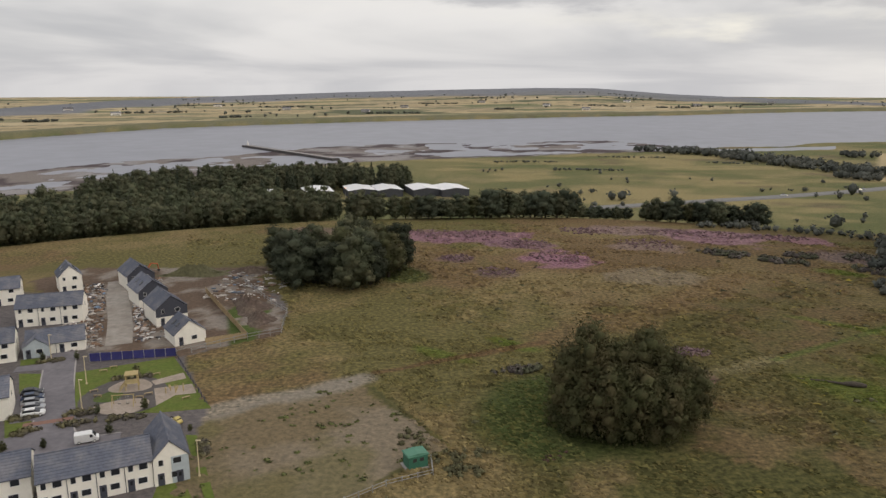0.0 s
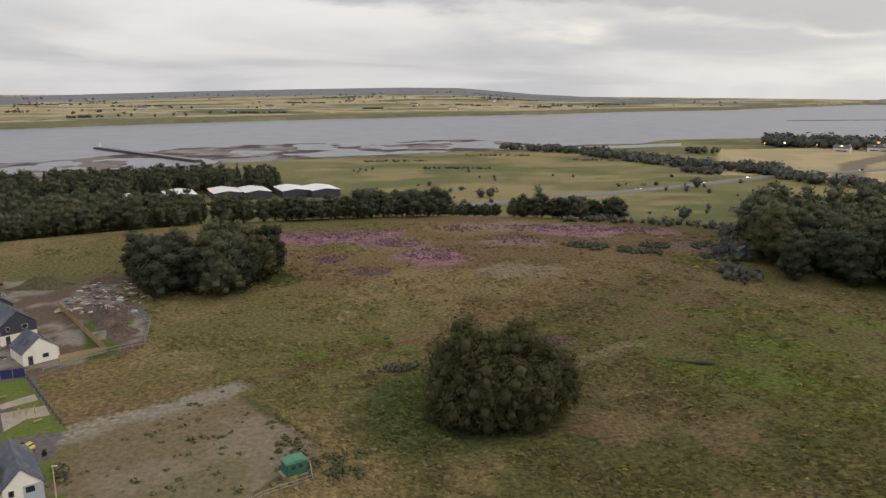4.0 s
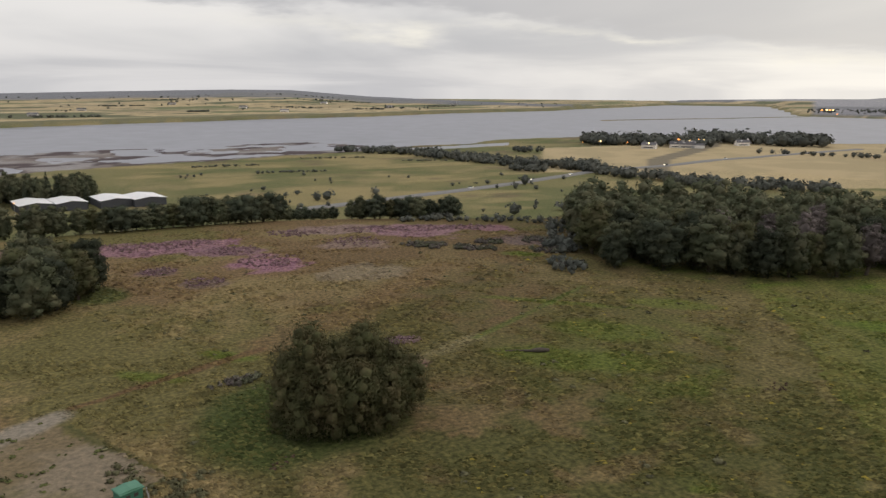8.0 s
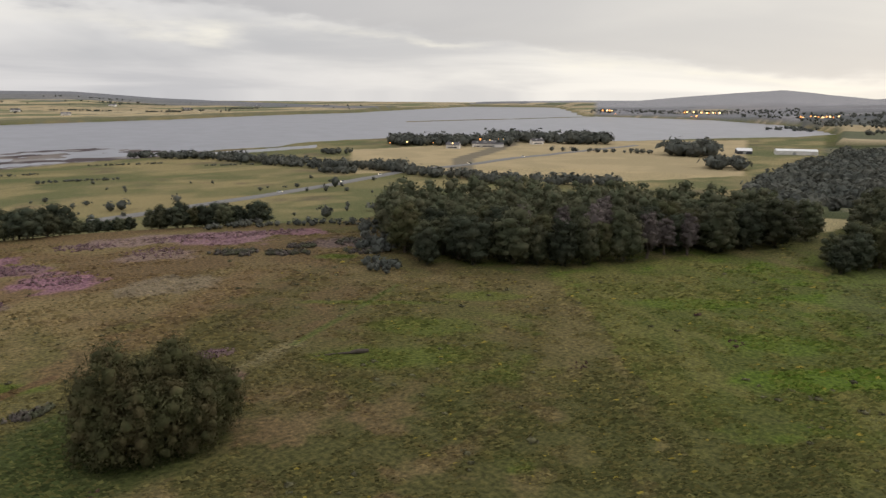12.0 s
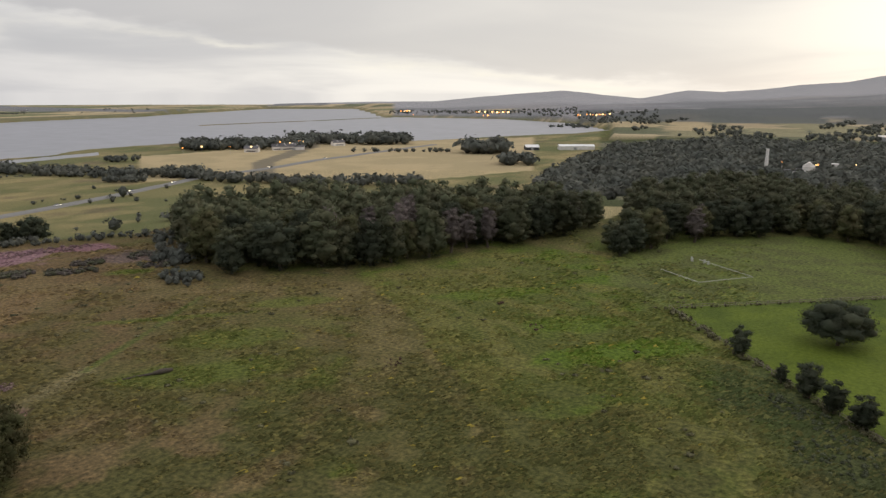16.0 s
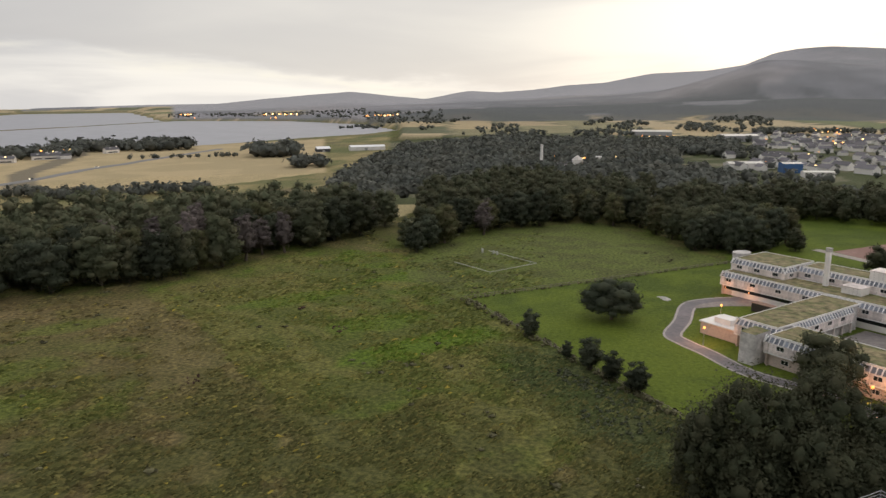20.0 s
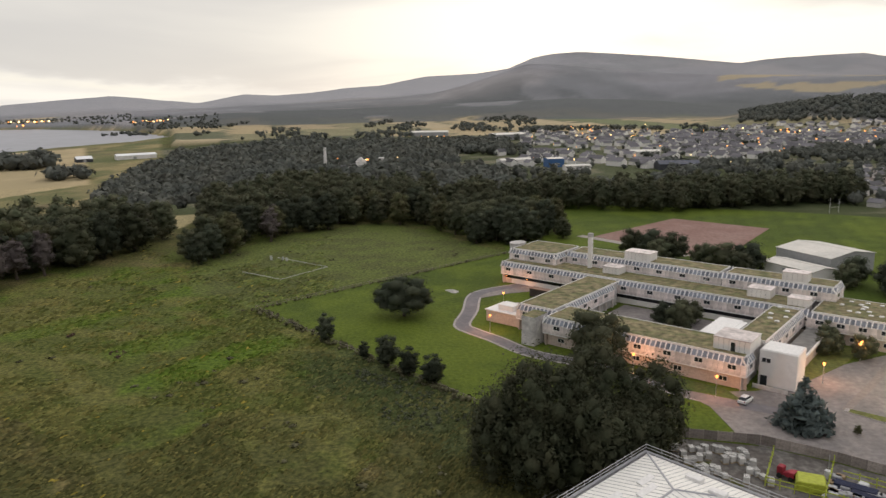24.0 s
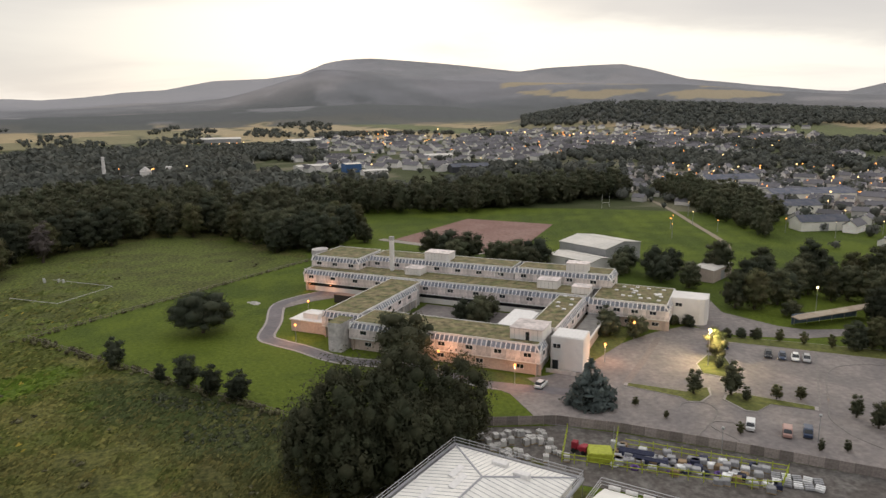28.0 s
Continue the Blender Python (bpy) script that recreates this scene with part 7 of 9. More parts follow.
def heap(name, x, y, a, b, h, deg, material, label):
    """An uneven mound of earth."""
    rng = np.random.default_rng(int(abs(x * 11 + y * 5)))
    n, m = 26, 9
    v, f = [(0, 0, h * 0.95)], []
    for j in range(1, m):
        k = j / (m - 1)
        for i in range(n):
            t = 2 * math.pi * i / n
            wob = 1 + 0.22 * math.sin(3 * t + x) + 0.1 * rng.normal() * k
            v.append((a * k * wob * math.cos(t), b * k * wob * math.sin(t), max(-0.05, h * (0.5 + 0.5 * math.cos(math.pi * k)) * (1 + 0.25 * rng.normal() * (1 - k)))))
    f += [(0, 1 + i, 1 + (i + 1) % n) for i in range(n)]
    for j in range(m - 2):
        for i in range(n):
            p, q = 1 + j * n + i, 1 + j * n + (i + 1) % n
            f.append((p, p + n, q + n, q))
    ob = link_mesh(name, v, f, material, smooth=True)
    ob.matrix_basis = turned(x, y, deg, floor_z(x, y) - 0.03)
    return tagged(ob, label, "earth mound")


SOIL = mat("dark_soil", (0.095, 0.068, 0.055), rough=0.97, vary=0.35, scale=1.2, second=(0.13, 0.10, 0.075), second_scale=0.3, bump=0.1)
heap("earth_mound", -56, 200, 10, 5, 2.6, 120, SOIL, "long dark mound of dug earth beside the fence")
heap("earth_mound", -50, 188, 7, 4, 1.8, 110, SOIL, "dark mound of dug earth inside the site fence")
heap("earth_mound", -83, 236, 11, 4, 3.2, 10, mat("overgrown_soil", (0.095, 0.09, 0.045), vary=0.35, scale=1.0, bump=0.15), "overgrown mound of earth behind the new houses")
heap("earth_mound", -66, 240, 8, 4, 1.8, 0, SOIL, "brown mound of dug earth at the site's end")
# orange digger
ORANGE = mat("orange_paint", (0.42, 0.10, 0.04), rough=0.5, vary=0.15)
ob = thing("excavator", turned(-101, 236, 30), "orange tracked excavator with a folded arm at the site's end", "excavator")
for sy in (-1, 1):
    part("track", lofted([(-1.7, 0.28, 0.2, 0.6), (-1.3, 0.3, 0, 0.8), (1.3, 0.3, 0, 0.8), (1.7, 0.28, 0.2, 0.6)]), TYRE, ob).location = (0, sy * 1.0, 0)
part("body", lofted([(-1.8, 1.1, 0.9, 1.8), (-1.4, 1.2, 0.85, 2.0), (0.4, 1.2, 0.85, 1.9), (1.1, 1.1, 0.9, 1.5)]), ORANGE, ob)
part("cab", box_bm(0.0, 1.3, 0.2, 1.1, 1.5, 2.9, 0.08), GLASS, ob)
part("boom", tube_bm([(1.0, -0.2, 1.4), (2.6, -0.2, 3.6), (4.6, -0.2, 3.2)], [0.28, 0.25, 0.18], 6), ORANGE, ob)
part("dipper", tube_bm([(4.6, -0.2, 3.2), (4.9, -0.2, 1.4)], [0.18, 0.14], 6), ORANGE, ob)
part("bucket", box_bm(4.5, 5.3, -0.6, 0.2, 0.6, 1.4, 0.12), DARKIN, ob)
# green hut and its post by the gravel yard
GREEN = mat("green_steel", (0.045, 0.15, 0.10), rough=0.55, vary=0.12, scale=1.5)
ob = thing("substation_hut", facing(-5.6, 108.4, -2.2, 110.0), "small green steel hut with a shallow roof on the gravel", "hut")
part("body", box_bm(0, 3.4, 0, 2.6, 0.1, 2.3, 0.03), GREEN, ob)
bm = prism_bm([(-0.2, -0.2), (3.6, -0.2), (3.6, 2.8), (-0.2, 2.8)], 2.3, 2.42)
part("roof", bm, mat("green_roof", (0.09, 0.22, 0.15), rough=0.6, vary=0.1), ob)
part("roof_cap", lofted([(-0.1, 1.3, 2.42, 2.5), (1.7, 1.3, 2.42, 2.75), (3.5, 1.3, 2.42, 2.5)]), MATS["green_roof"], ob).location = (0, 1.3, 0)
for k in range(2):
    d = part("door", box_bm(0.5 + k * 1.25, 1.6 + k * 1.25, -0.05, -0.004, 0.2, 2.15, 0.01), GREEN, ob)
    part("louvre", box_bm(0.7 + k * 1.25, 1.4 + k * 1.25, -0.08, -0.052, 1.3, 1.9), DARKIN, d)
part("plinth", box_bm(-0.4, 3.8, -0.4, 3.0, -0.1, 0.1, 0.02), KERB, ob)
fence("yard_fence", [(-17, 97), (-9, 103.5), (-1.6, 107), (-2, 112)], 1.2, 2.5, POLE, "low steel post and rail fence beside the green hut", None, solid=False)

# ---- the far land: sheds, pier, road, farms, woods and town ----
def bear(az, r):
    return r * math.sin(radians(az)), r * math.cos(radians(az))


def across(az, r, turn=0.0):
    """A pose at a heading and distance whose x axis runs across the line of sight."""
    x, y = bear(az, r)
    return turned(x, y, -az + turn, floor_z(x, y) - 0.1)


SHEET = mat("white_sheet_roof", (0.82, 0.82, 0.82), rough=0.5, vary=0.06, scale=0.5, second=(0.76, 0.76, 0.77), second_scale=0.05)
SIDE = mat("dark_shed_side", (0.06, 0.062, 0.07), rough=0.8, vary=0.15)
for az, r, L in ((-10.9, 478, 19), (-7.5, 480, 18), (-5.2, 480, 17), (-2.4, 482, 18), (-0.15, 482, 19)):
    x, y = bear(az, r)
    ob = shed("farm_shed", turned(x + L, y, 90 + 16, floor_z(x, y) - 0.2), 26, L, 4.8, 6.0, SIDE, SHEET, "large shed with a white sheet roof below the bluff", "shed", "white-roofed sheds")
x, y = bear(-15, 470)
shed("farm_shed", turned(x, y, 8, floor_z(x, y)), 16, 14, 5, 7, SIDE, SHEET, "white-roofed shed half hidden by trees", "shed", "white-roofed sheds")
lamp_post(*bear(-7.75, 474), 6.5, SODIUM, 0, AMBER, "lit amber lamp beside the sheds", "far lamps", z=-9.8)

# stone pier
STONE = mat("dark_pier_stone", (0.085, 0.078, 0.075), rough=0.95, vary=0.35, scale=0.3, bump=0.2)
p0, p1 = Vector(bear(-15.2, 930)), Vector(bear(-8.4, 735))
dv = (p1 - p0)
ob = thing("pier", facing(p0.x, p0.y, p1.x, p1.y, WATER), "long dark stone pier running out over the mud flats", "pier")
part("causeway", lofted([(0, 4.5, -2, 1.9), (6, 5, -2, 2.4), (60, 4.6, -2, 2.4), (dv.length, 4.4, -2, 2.2)]), STONE, ob)
part("deck", box_bm(4, dv.length - 2, -2.6, 2.6, 2.4, 2.6, 0.1), KERB, ob)
part("beacon", tube_bm([(8, 0, 2.5), (8, 0, 5.0), (8, 0, 7.4)], [1.2, 1.0, 0.5], 8), WHITE, ob)

# road over the low plain, with a few cars
LOW_ROAD = [bear(a, r) for a, r in ((12, 440), (16.7, 466), (23.9, 515), (29.3, 572), (32.8, 628), (36, 690), (40.9, 750), (45, 850), (49.5, 963), (53, 1080))]
road_line = arch(LOW_ROAD, 8)
v, f = [], []
for i, (x, y) in enumerate(road_line):
    x2, y2 = road_line[min(i + 1, len(road_line) - 1)]
    x1, y1 = road_line[max(i - 1, 0)]
    d = Vector((x2 - x1, y2 - y1)).normalized() * 4.2
    z = max(floor_z(x + d.y, y - d.x), floor_z(x - d.y, y + d.x), floor_z(x, y)) + 0.7
    v += [(x - d.y, y + d.x, z), (x + d.y, y - d.x, z), (x - d.y * 1.6, y + d.x * 1.6, z - 2), (x + d.y * 1.6, y - d.x * 1.6, z - 2)]
    if i:
        k = 4 * i
        f += [(k - 4, k - 3, k + 1, k), (k - 2, k - 4, k, k + 2), (k - 3, k - 1, k + 3, k + 1)]
ob = link_mesh("low_road", v, f, mat("far_asphalt", (0.19, 0.185, 0.18), rough=0.8, vary=0.1, scale=0.2))
tagged(ob, "grey main road on a low bank across the plain", "road", kind="structure")
HEAD = glow_mat("car_headlights", (1.0, 0.86, 0.6), 4.0)


def tiny_car(x, y, deg, paint, label, z):
    ob = thing("car", turned(x, y, deg, z), label, "car", "cars on the main road")
    part("body", lofted([(-2.1, 0.8, 0.3, 0.8), (-1.8, 0.9, 0.2, 0.95), (1.7, 0.9, 0.2, 0.85), (2.1, 0.75, 0.3, 0.6)]), paint, ob)
    part("cabin", lofted([(-1.7, 0.7, 0.9, 1.0), (-1.3, 0.7, 0.9, 1.45), (0.4, 0.7, 0.9, 1.45), (1.2, 0.7, 0.9, 0.95)]), GLASS, ob)
    for sy in (-0.6, 0.6):
        part("headlight", box_bm(2.0, 2.2, sy - 0.25, sy + 0.25, 0.45, 0.8, 0.05), HEAD, ob)


for k, (i, d) in enumerate(((18, 1), (26, -1), (33, -1), (47, -1), (55, 1))):
    x, y = road_line[i]
    x2, y2 = road_line[i + 1]
    ang = math.degrees(math.atan2(y2 - y, x2 - x)) + (0 if d > 0 else 180)
    tiny_car(x, y, ang, (WHITEC, SILVER, WHITEC, BLACK, WHITEC)[k], "small car with lit headlights on the main road", v[4 * i][2] + 0.05)

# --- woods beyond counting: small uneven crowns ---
# leaf colour paler and greyer than near trees, with distance haze put in
HAZY_FARLEAF = mat("hazy_far_foliage", (0.115, 0.124, 0.110), rough=0.9, vary=0.3, scale=0.12, island=0.2, leaf=0.3, second=(0.140, 0.142, 0.120), second_scale=0.03, spec=0.1)


def far_wood(name, places, label, seed=0, material=None, sprays=24):
    """Many small crowns, (x, y, height, width) each, in one mesh."""
    rng = np.random.default_rng(seed)
    V, Q, F, N, NQ, at = [], [], [], [], [], 0
    zs = land(np.array([p[0] for p in places]), np.array([p[1] for p in places]))
    for (x, y, h, w), z in zip(places, zs):
        v = cv * (0.62 + 0.42 * rng.random((len(cv), 1)))
        v = v * (w * 0.5, w * 0.5, h * 0.54) + (x, y, z + h * 0.46)
        V.append(v), N.append(cv)
        F.append(cf + at)
        at += len(v)
        d = rng.normal(size=(sprays, 3))
        d[:, 2] = np.abs(d[:, 2]) * 0.9 - 0.1
        d /= np.linalg.norm(d, axis=1)[:, None]
        lump = rng.normal(size=(4, 3)) * (0.2 * w, 0.2 * w, 0.1 * h)
        p = d * (w * 0.38, w * 0.38, h * 0.46) * (0.8 + 0.35 * rng.random((sprays, 1))) + lump[np.arange(sprays) % 4] + (x, y, z + h * 0.48)
        a = rng.normal(size=(sprays, 3))
        a -= 0.7 * (a * d).sum(1)[:, None] * d
        b = np.cross(a, d + 0.4 * rng.normal(size=(sprays, 3)))
        s = w * 0.17 * (0.6 + 0.8 * rng.random((sprays, 1)))
        a, b = a / np.linalg.norm(a, axis=1)[:, None] * s, b / np.linalg.norm(b, axis=1)[:, None] * s * 0.7
        b *= np.where((np.cross(b, a) * d).sum(1) < 0, -1, 1)[:, None]
        Q.append(np.stack([p - a, p + b, p + a, p - b], 1).reshape(-1, 3))
        NQ.append(np.repeat(d + (0, 0, 0.45) + 0.3 * rng.normal(size=(sprays, 3)), 4, axis=0))
    q = np.concatenate(Q)
    faces = np.concatenate(F).tolist() + (at + np.arange(len(q)).reshape(-1, 4)).tolist()
    ob = link_mesh(name, np.concatenate(V + [q]), faces, material or HAZY_FARLEAF)
    normals = np.concatenate(N + NQ)
    soften(ob, normals / np.linalg.norm(normals, axis=1)[:, None])
    return tagged(ob, label, "woodland", kind="stuff")


def scatter_line(line, width, n, h, rng):
    """Places along a polyline given in headings and distances."""
    pts = [Vector(bear(*p)) for p in line]
    seg = [(b - a).length for a, b in zip(pts, pts[1:])]
    o = []
    for _ in range(n):
        t = rng.random() * sum(seg)
        i = 0
        while i < len(seg) - 1 and t > seg[i]:
            t -= seg[i]
            i += 1
        d = (pts[i + 1] - pts[i]) / seg[i]
        p = pts[i] + d * t + Vector((-d.y, d.x)) * width * rng.uniform(-0.5, 0.5)
        hh = rng.uniform(*h)
        o.append((p.x, p.y, hh, hh * rng.uniform(0.8, 1.3)))
    return o


def scatter_ring(a0, a1, r0, r1, n, h, rng, keep=None):
    o = []
    for _ in range(n):
        a, r = rng.uniform(a0, a1), math.sqrt(rng.uniform(r0 * r0, r1 * r1))
        x, y = bear(a, r)
        if keep and not keep(x, y, a, r):
            continue
        hh = rng.uniform(*h)
        o.append((x, y, hh, hh * rng.uniform(0.85, 1.35)))
    return o


rng = np.random.default_rng(51)
far_wood("scrub_wood", scatter_line([(15.5, 862), (21.7, 808), (28.4, 722), (35.2, 690)], 36, 230, (4.5, 9), rng), "long dark band of scrub wood across the plain", 1)
far_wood("roadside_wood", scatter_line([(33.1, 697), (36.7, 646), (40.1, 613), (42.7, 592), (46, 581), (52, 590)], 20, 120, (5, 10), rng) + scatter_line([(28, 660), (31.5, 655)], 20, 14, (4, 7), rng), "line of dark trees before the ripe fields", 2)
far_wood("point_wood", scatter_ring(34, 43.5, 995, 1060, 130, (9, 15), rng) + scatter_ring(42, 51, 1075, 1200, 160, (9, 17), rng), "dark wood round the houses on the point", 3)
far_wood("hedge_row", scatter_line([(46.5, 945), (51, 935), (56, 945)], 5, 26, (4, 7.5), rng) + scatter_line([(28.5, 870), (31, 865)], 14, 14, (5, 8), rng), "row of hedge trees between ripe fields", 4)
far_wood("farm_clump", scatter_ring(55.6, 58.6, 915, 985, 55, (11, 19), rng) + scatter_ring(58.4, 60.6, 765, 810, 24, (9, 14), rng), "dark clump of tall trees beside a farm", 5)


def open_town(x, y, a, r):
    """Leaves gaps for streets, yards and fields."""
    n = float(fbm(np.array([x]), np.array([y]), 120, 81)[0])
    if a > 117 and 290 < r < 670:
        return n > 0.60
    if a > 104 and (570 if a < 117 else 680) < r < (690 if a < 117 else 765):
        return n > 0.32
    if 88 < a < 107 and 590 < r < 800:
        return n > 0.52
    if r > (690 if a > 107 else 800) and a > 92:
        return n > 0.55
    return n > 0.30


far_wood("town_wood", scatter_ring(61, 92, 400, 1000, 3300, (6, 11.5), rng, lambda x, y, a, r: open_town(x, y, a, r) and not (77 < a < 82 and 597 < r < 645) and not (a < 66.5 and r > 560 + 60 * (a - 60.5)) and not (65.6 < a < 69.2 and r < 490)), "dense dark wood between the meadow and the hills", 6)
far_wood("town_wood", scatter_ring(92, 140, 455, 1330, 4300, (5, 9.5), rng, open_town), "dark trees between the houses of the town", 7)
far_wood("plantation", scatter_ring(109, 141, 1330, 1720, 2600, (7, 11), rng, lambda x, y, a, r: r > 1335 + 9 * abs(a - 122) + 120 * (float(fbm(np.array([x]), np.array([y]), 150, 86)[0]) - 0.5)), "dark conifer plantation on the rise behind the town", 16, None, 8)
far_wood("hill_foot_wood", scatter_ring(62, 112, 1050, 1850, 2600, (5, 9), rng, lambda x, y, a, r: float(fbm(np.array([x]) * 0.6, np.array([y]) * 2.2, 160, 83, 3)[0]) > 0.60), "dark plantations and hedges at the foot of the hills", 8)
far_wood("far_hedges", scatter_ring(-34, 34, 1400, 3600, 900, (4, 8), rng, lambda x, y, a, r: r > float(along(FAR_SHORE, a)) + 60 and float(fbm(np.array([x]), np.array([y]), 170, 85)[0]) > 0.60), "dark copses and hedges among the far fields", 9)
far_wood("far_hedges", sum((scatter_line([(a, r), (a + rng.uniform(1.5, 5), r * rng.uniform(0.98, 1.03))], 10, 40, (3.5, 6), rng) for a, r in ((-30, 1500), (-24, 1900), (-17, 1560), (-14, 2300), (-6, 1750), (-2, 2500), (4, 2050), (10, 2400), (16, 2300), (22, 2700), (-20, 2500), (1, 3000), (13, 3100))), []), "hedge lines among the far fields", 10)
far_wood("plain_scrub", scatter_ring(3, 33, 420, 640, 46, (1.5, 3.5), rng) + [(115, 462, 7, 8), (109, 464, 6, 6), (152, 472, 6.5, 6), (277, 486, 9, 8), (260, 470, 5, 5), (203, 367, 8, 8), (240, 372, 6, 8)], "scattered bushes on the low plain", 11)
far_wood("plain_reeds", sum((scatter_line([(a, r), (a + 5, r * 1.01)], 8, 40, (1.2, 2.2), rng) for a, r in ((4, 700), (9, 640), (12, 770), (20, 740))), []), "dark reed lines on the low plain", 12)
far_wood("bluff_scrub", scatter_line([(20, 344), (25, 345), (31, 347), (34, 330)], 12, 70, (1.5, 3.5), rng) + scatter_line([(33.5, 330), (34, 300), (33.5, 275)], 22, 46, (2, 5), rng) + scatter_line([(33.5, 262), (33, 245)], 14, 20, (1.5, 4), rng), "dark scrub and thorn along the bluff", 13)
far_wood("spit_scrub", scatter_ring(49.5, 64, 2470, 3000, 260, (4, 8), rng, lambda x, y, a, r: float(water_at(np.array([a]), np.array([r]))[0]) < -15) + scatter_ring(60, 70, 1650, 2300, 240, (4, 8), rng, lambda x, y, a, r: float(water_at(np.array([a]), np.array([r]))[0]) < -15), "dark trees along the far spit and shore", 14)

# --- houses of the town, farms and far shore ---
TOWN_WALL = mat("town_walls", (0.76, 0.72, 0.68), rough=0.9, vary=0.12, scale=0.5, rand=0.35)
TOWN_ROOF = mat("town_roofs", (0.150, 0.145, 0.155), rough=0.85, vary=0.15, scale=0.6, rand=0.4)
model = thing("house", Matrix(), "small pale house of the town with a grey roof", "house", "houses of the town")
bm = bmesh.new()
prof = [(-3.6, 0), (3.6, 0), (3.6, 4.6), (0, 7.2), (-3.6, 4.6)]
a_, b_ = [bm.verts.new((-5, y, z)) for y, z in prof], [bm.verts.new((5, y, z)) for y, z in prof]
bm.faces.new(a_), bm.faces.new(b_[::-1])
for i in range(5):
    bm.faces.new((a_[i], b_[i], b_[(i + 1) % 5], a_[(i + 1) % 5]))
bmesh.ops.recalc_face_normals(bm, faces=bm.faces)
part("wall", bm, TOWN_WALL, model)
roof_v = [(-5.3, -4.0, 4.4), (5.3, -4.0, 4.4), (5.3, 0, 7.45), (-5.3, 0, 7.45), (5.3, 4.0, 4.4), (-5.3, 4.0, 4.4)]
link_mesh("roof", roof_v + [(x, y, z + 0.25) for x, y, z in roof_v], [(6, 7, 8, 9), (8, 10, 11, 9), (0, 3, 2, 1), (2, 3, 5, 4), (0, 1, 7, 6), (4, 5, 11, 10), (1, 2, 8, 7), (2, 4, 10, 8), (3, 0, 6, 9), (5, 3, 9, 11)], TOWN_ROOF, model)
part("chimney", box_bm(3.6, 4.6, -0.4, 0.4, 6.4, 8.4, 0.05), TOWN_WALL, model)
part("window_band", box_bm(-3.5, 3.5, -3.66, -3.604, 1.0, 2.1), GLASS, model)
part("rooflight", box_bm(-1.8, -0.5, -2.2, -1.2, 5.9, 6.75, 0.03), PVC, model)
spots = []
for k in range(420):
    a, r = rng.uniform(116.8, 138), math.sqrt(rng.uniform(310 ** 2, 680 ** 2))
    if r < 330 + 6 * (138 - a):
        continue
    x, y = bear(a, r)
    if any((x - p) ** 2 + (y - q) ** 2 < 13 ** 2 for p, q in spots) or (y > -268 and x < 420 and r < 430 and a < 124):
        continue
    spots.append((x, y))
    turn = (35 if math.sin(x * 0.02) > 0 else 125) + rng.normal() * 5
    ob = model if len(spots) == 1 else copy_thing(model, Matrix())
    ob.matrix_basis = turned(x, y, turn, floor_z(x, y) - 0.3)
    s = rng.uniform(0.62, 0.9)
    ob.scale = (s * rng.uniform(0.9, 1.7), s, s * rng.uniform(0.8, 1.05))
    if len(spots) > 150:
        break


def far_houses(name, places, label):
    """Houses past counting, (x, y, turn, size) each, in one mesh of walls and one of roofs."""
    ob = thing(name, Matrix(), label, "houses", kind="stuff")
    WV, WF, RV, RF = [], [], [], []
    for x, y, deg, k in places:
        c, n, z = math.cos(radians(deg)), math.sin(radians(deg)), floor_z(x, y) - 0.3
        L = k * rng.uniform(4.5, 8)

        def at(u, v, w):
            return (x + c * u - n * v, y + n * u + c * v, z + w * k)

        i = len(WV)
        WV += [at(u, v * k, w) for u in (-L, L) for v, w in ((-3.6, 0), (3.6, 0), (3.6, 4.4), (0, 7), (-3.6, 4.4))]
        WF += [(i, i + 1, i + 2, i + 3, i + 4), (i + 9, i + 8, i + 7, i + 6, i + 5), (i, i + 4, i + 9, i + 5), (i + 1, i + 6, i + 7, i + 2)]
        j = len(RV)
        RV += [at(u, v * k, w) for u in (-L - 0.3, L + 0.3) for v, w in ((-4, 4.25), (0, 7.3), (4, 4.25))]
        RF += [(j, j + 3, j + 4, j + 1), (j + 1, j + 4, j + 5, j + 2)]
    link_mesh("wall", WV, WF, mat("far_house_walls", (0.80, 0.77, 0.73), rough=0.9, vary=0.1, island=0.18), ob)
    link_mesh("roof", RV, RF, mat("far_house_roofs", (0.145, 0.138, 0.148), rough=0.85, vary=0.1, island=0.4), ob)
    return ob


places = []
for a0, a1, r0, r1, n in ((93, 107, 850, 1250, 150), (104, 133, 720, 1150, 560), (107, 130, 1100, 1380, 260), (92, 104, 640, 800, 50), (70, 92, 700, 1000, 30)):
    for _ in range(n):
        a, r = rng.uniform(a0, a1), rng.uniform(r0, r1)
        x, y = bear(a, r)
        if (float(fbm(np.array([x]), np.array([y]), 120, 81)[0]) < 0.55) and not (a > 104 and r < (700 if a < 117 else 775)):
            places.append((x, y, (30 if math.sin(x * 0.013 + y * 0.008) > 0 else 120) + rng.normal() * 8, rng.uniform(0.75, 1.1)))
far_houses("far_houses", places, "rows of small pale houses with grey roofs in the wooded town")
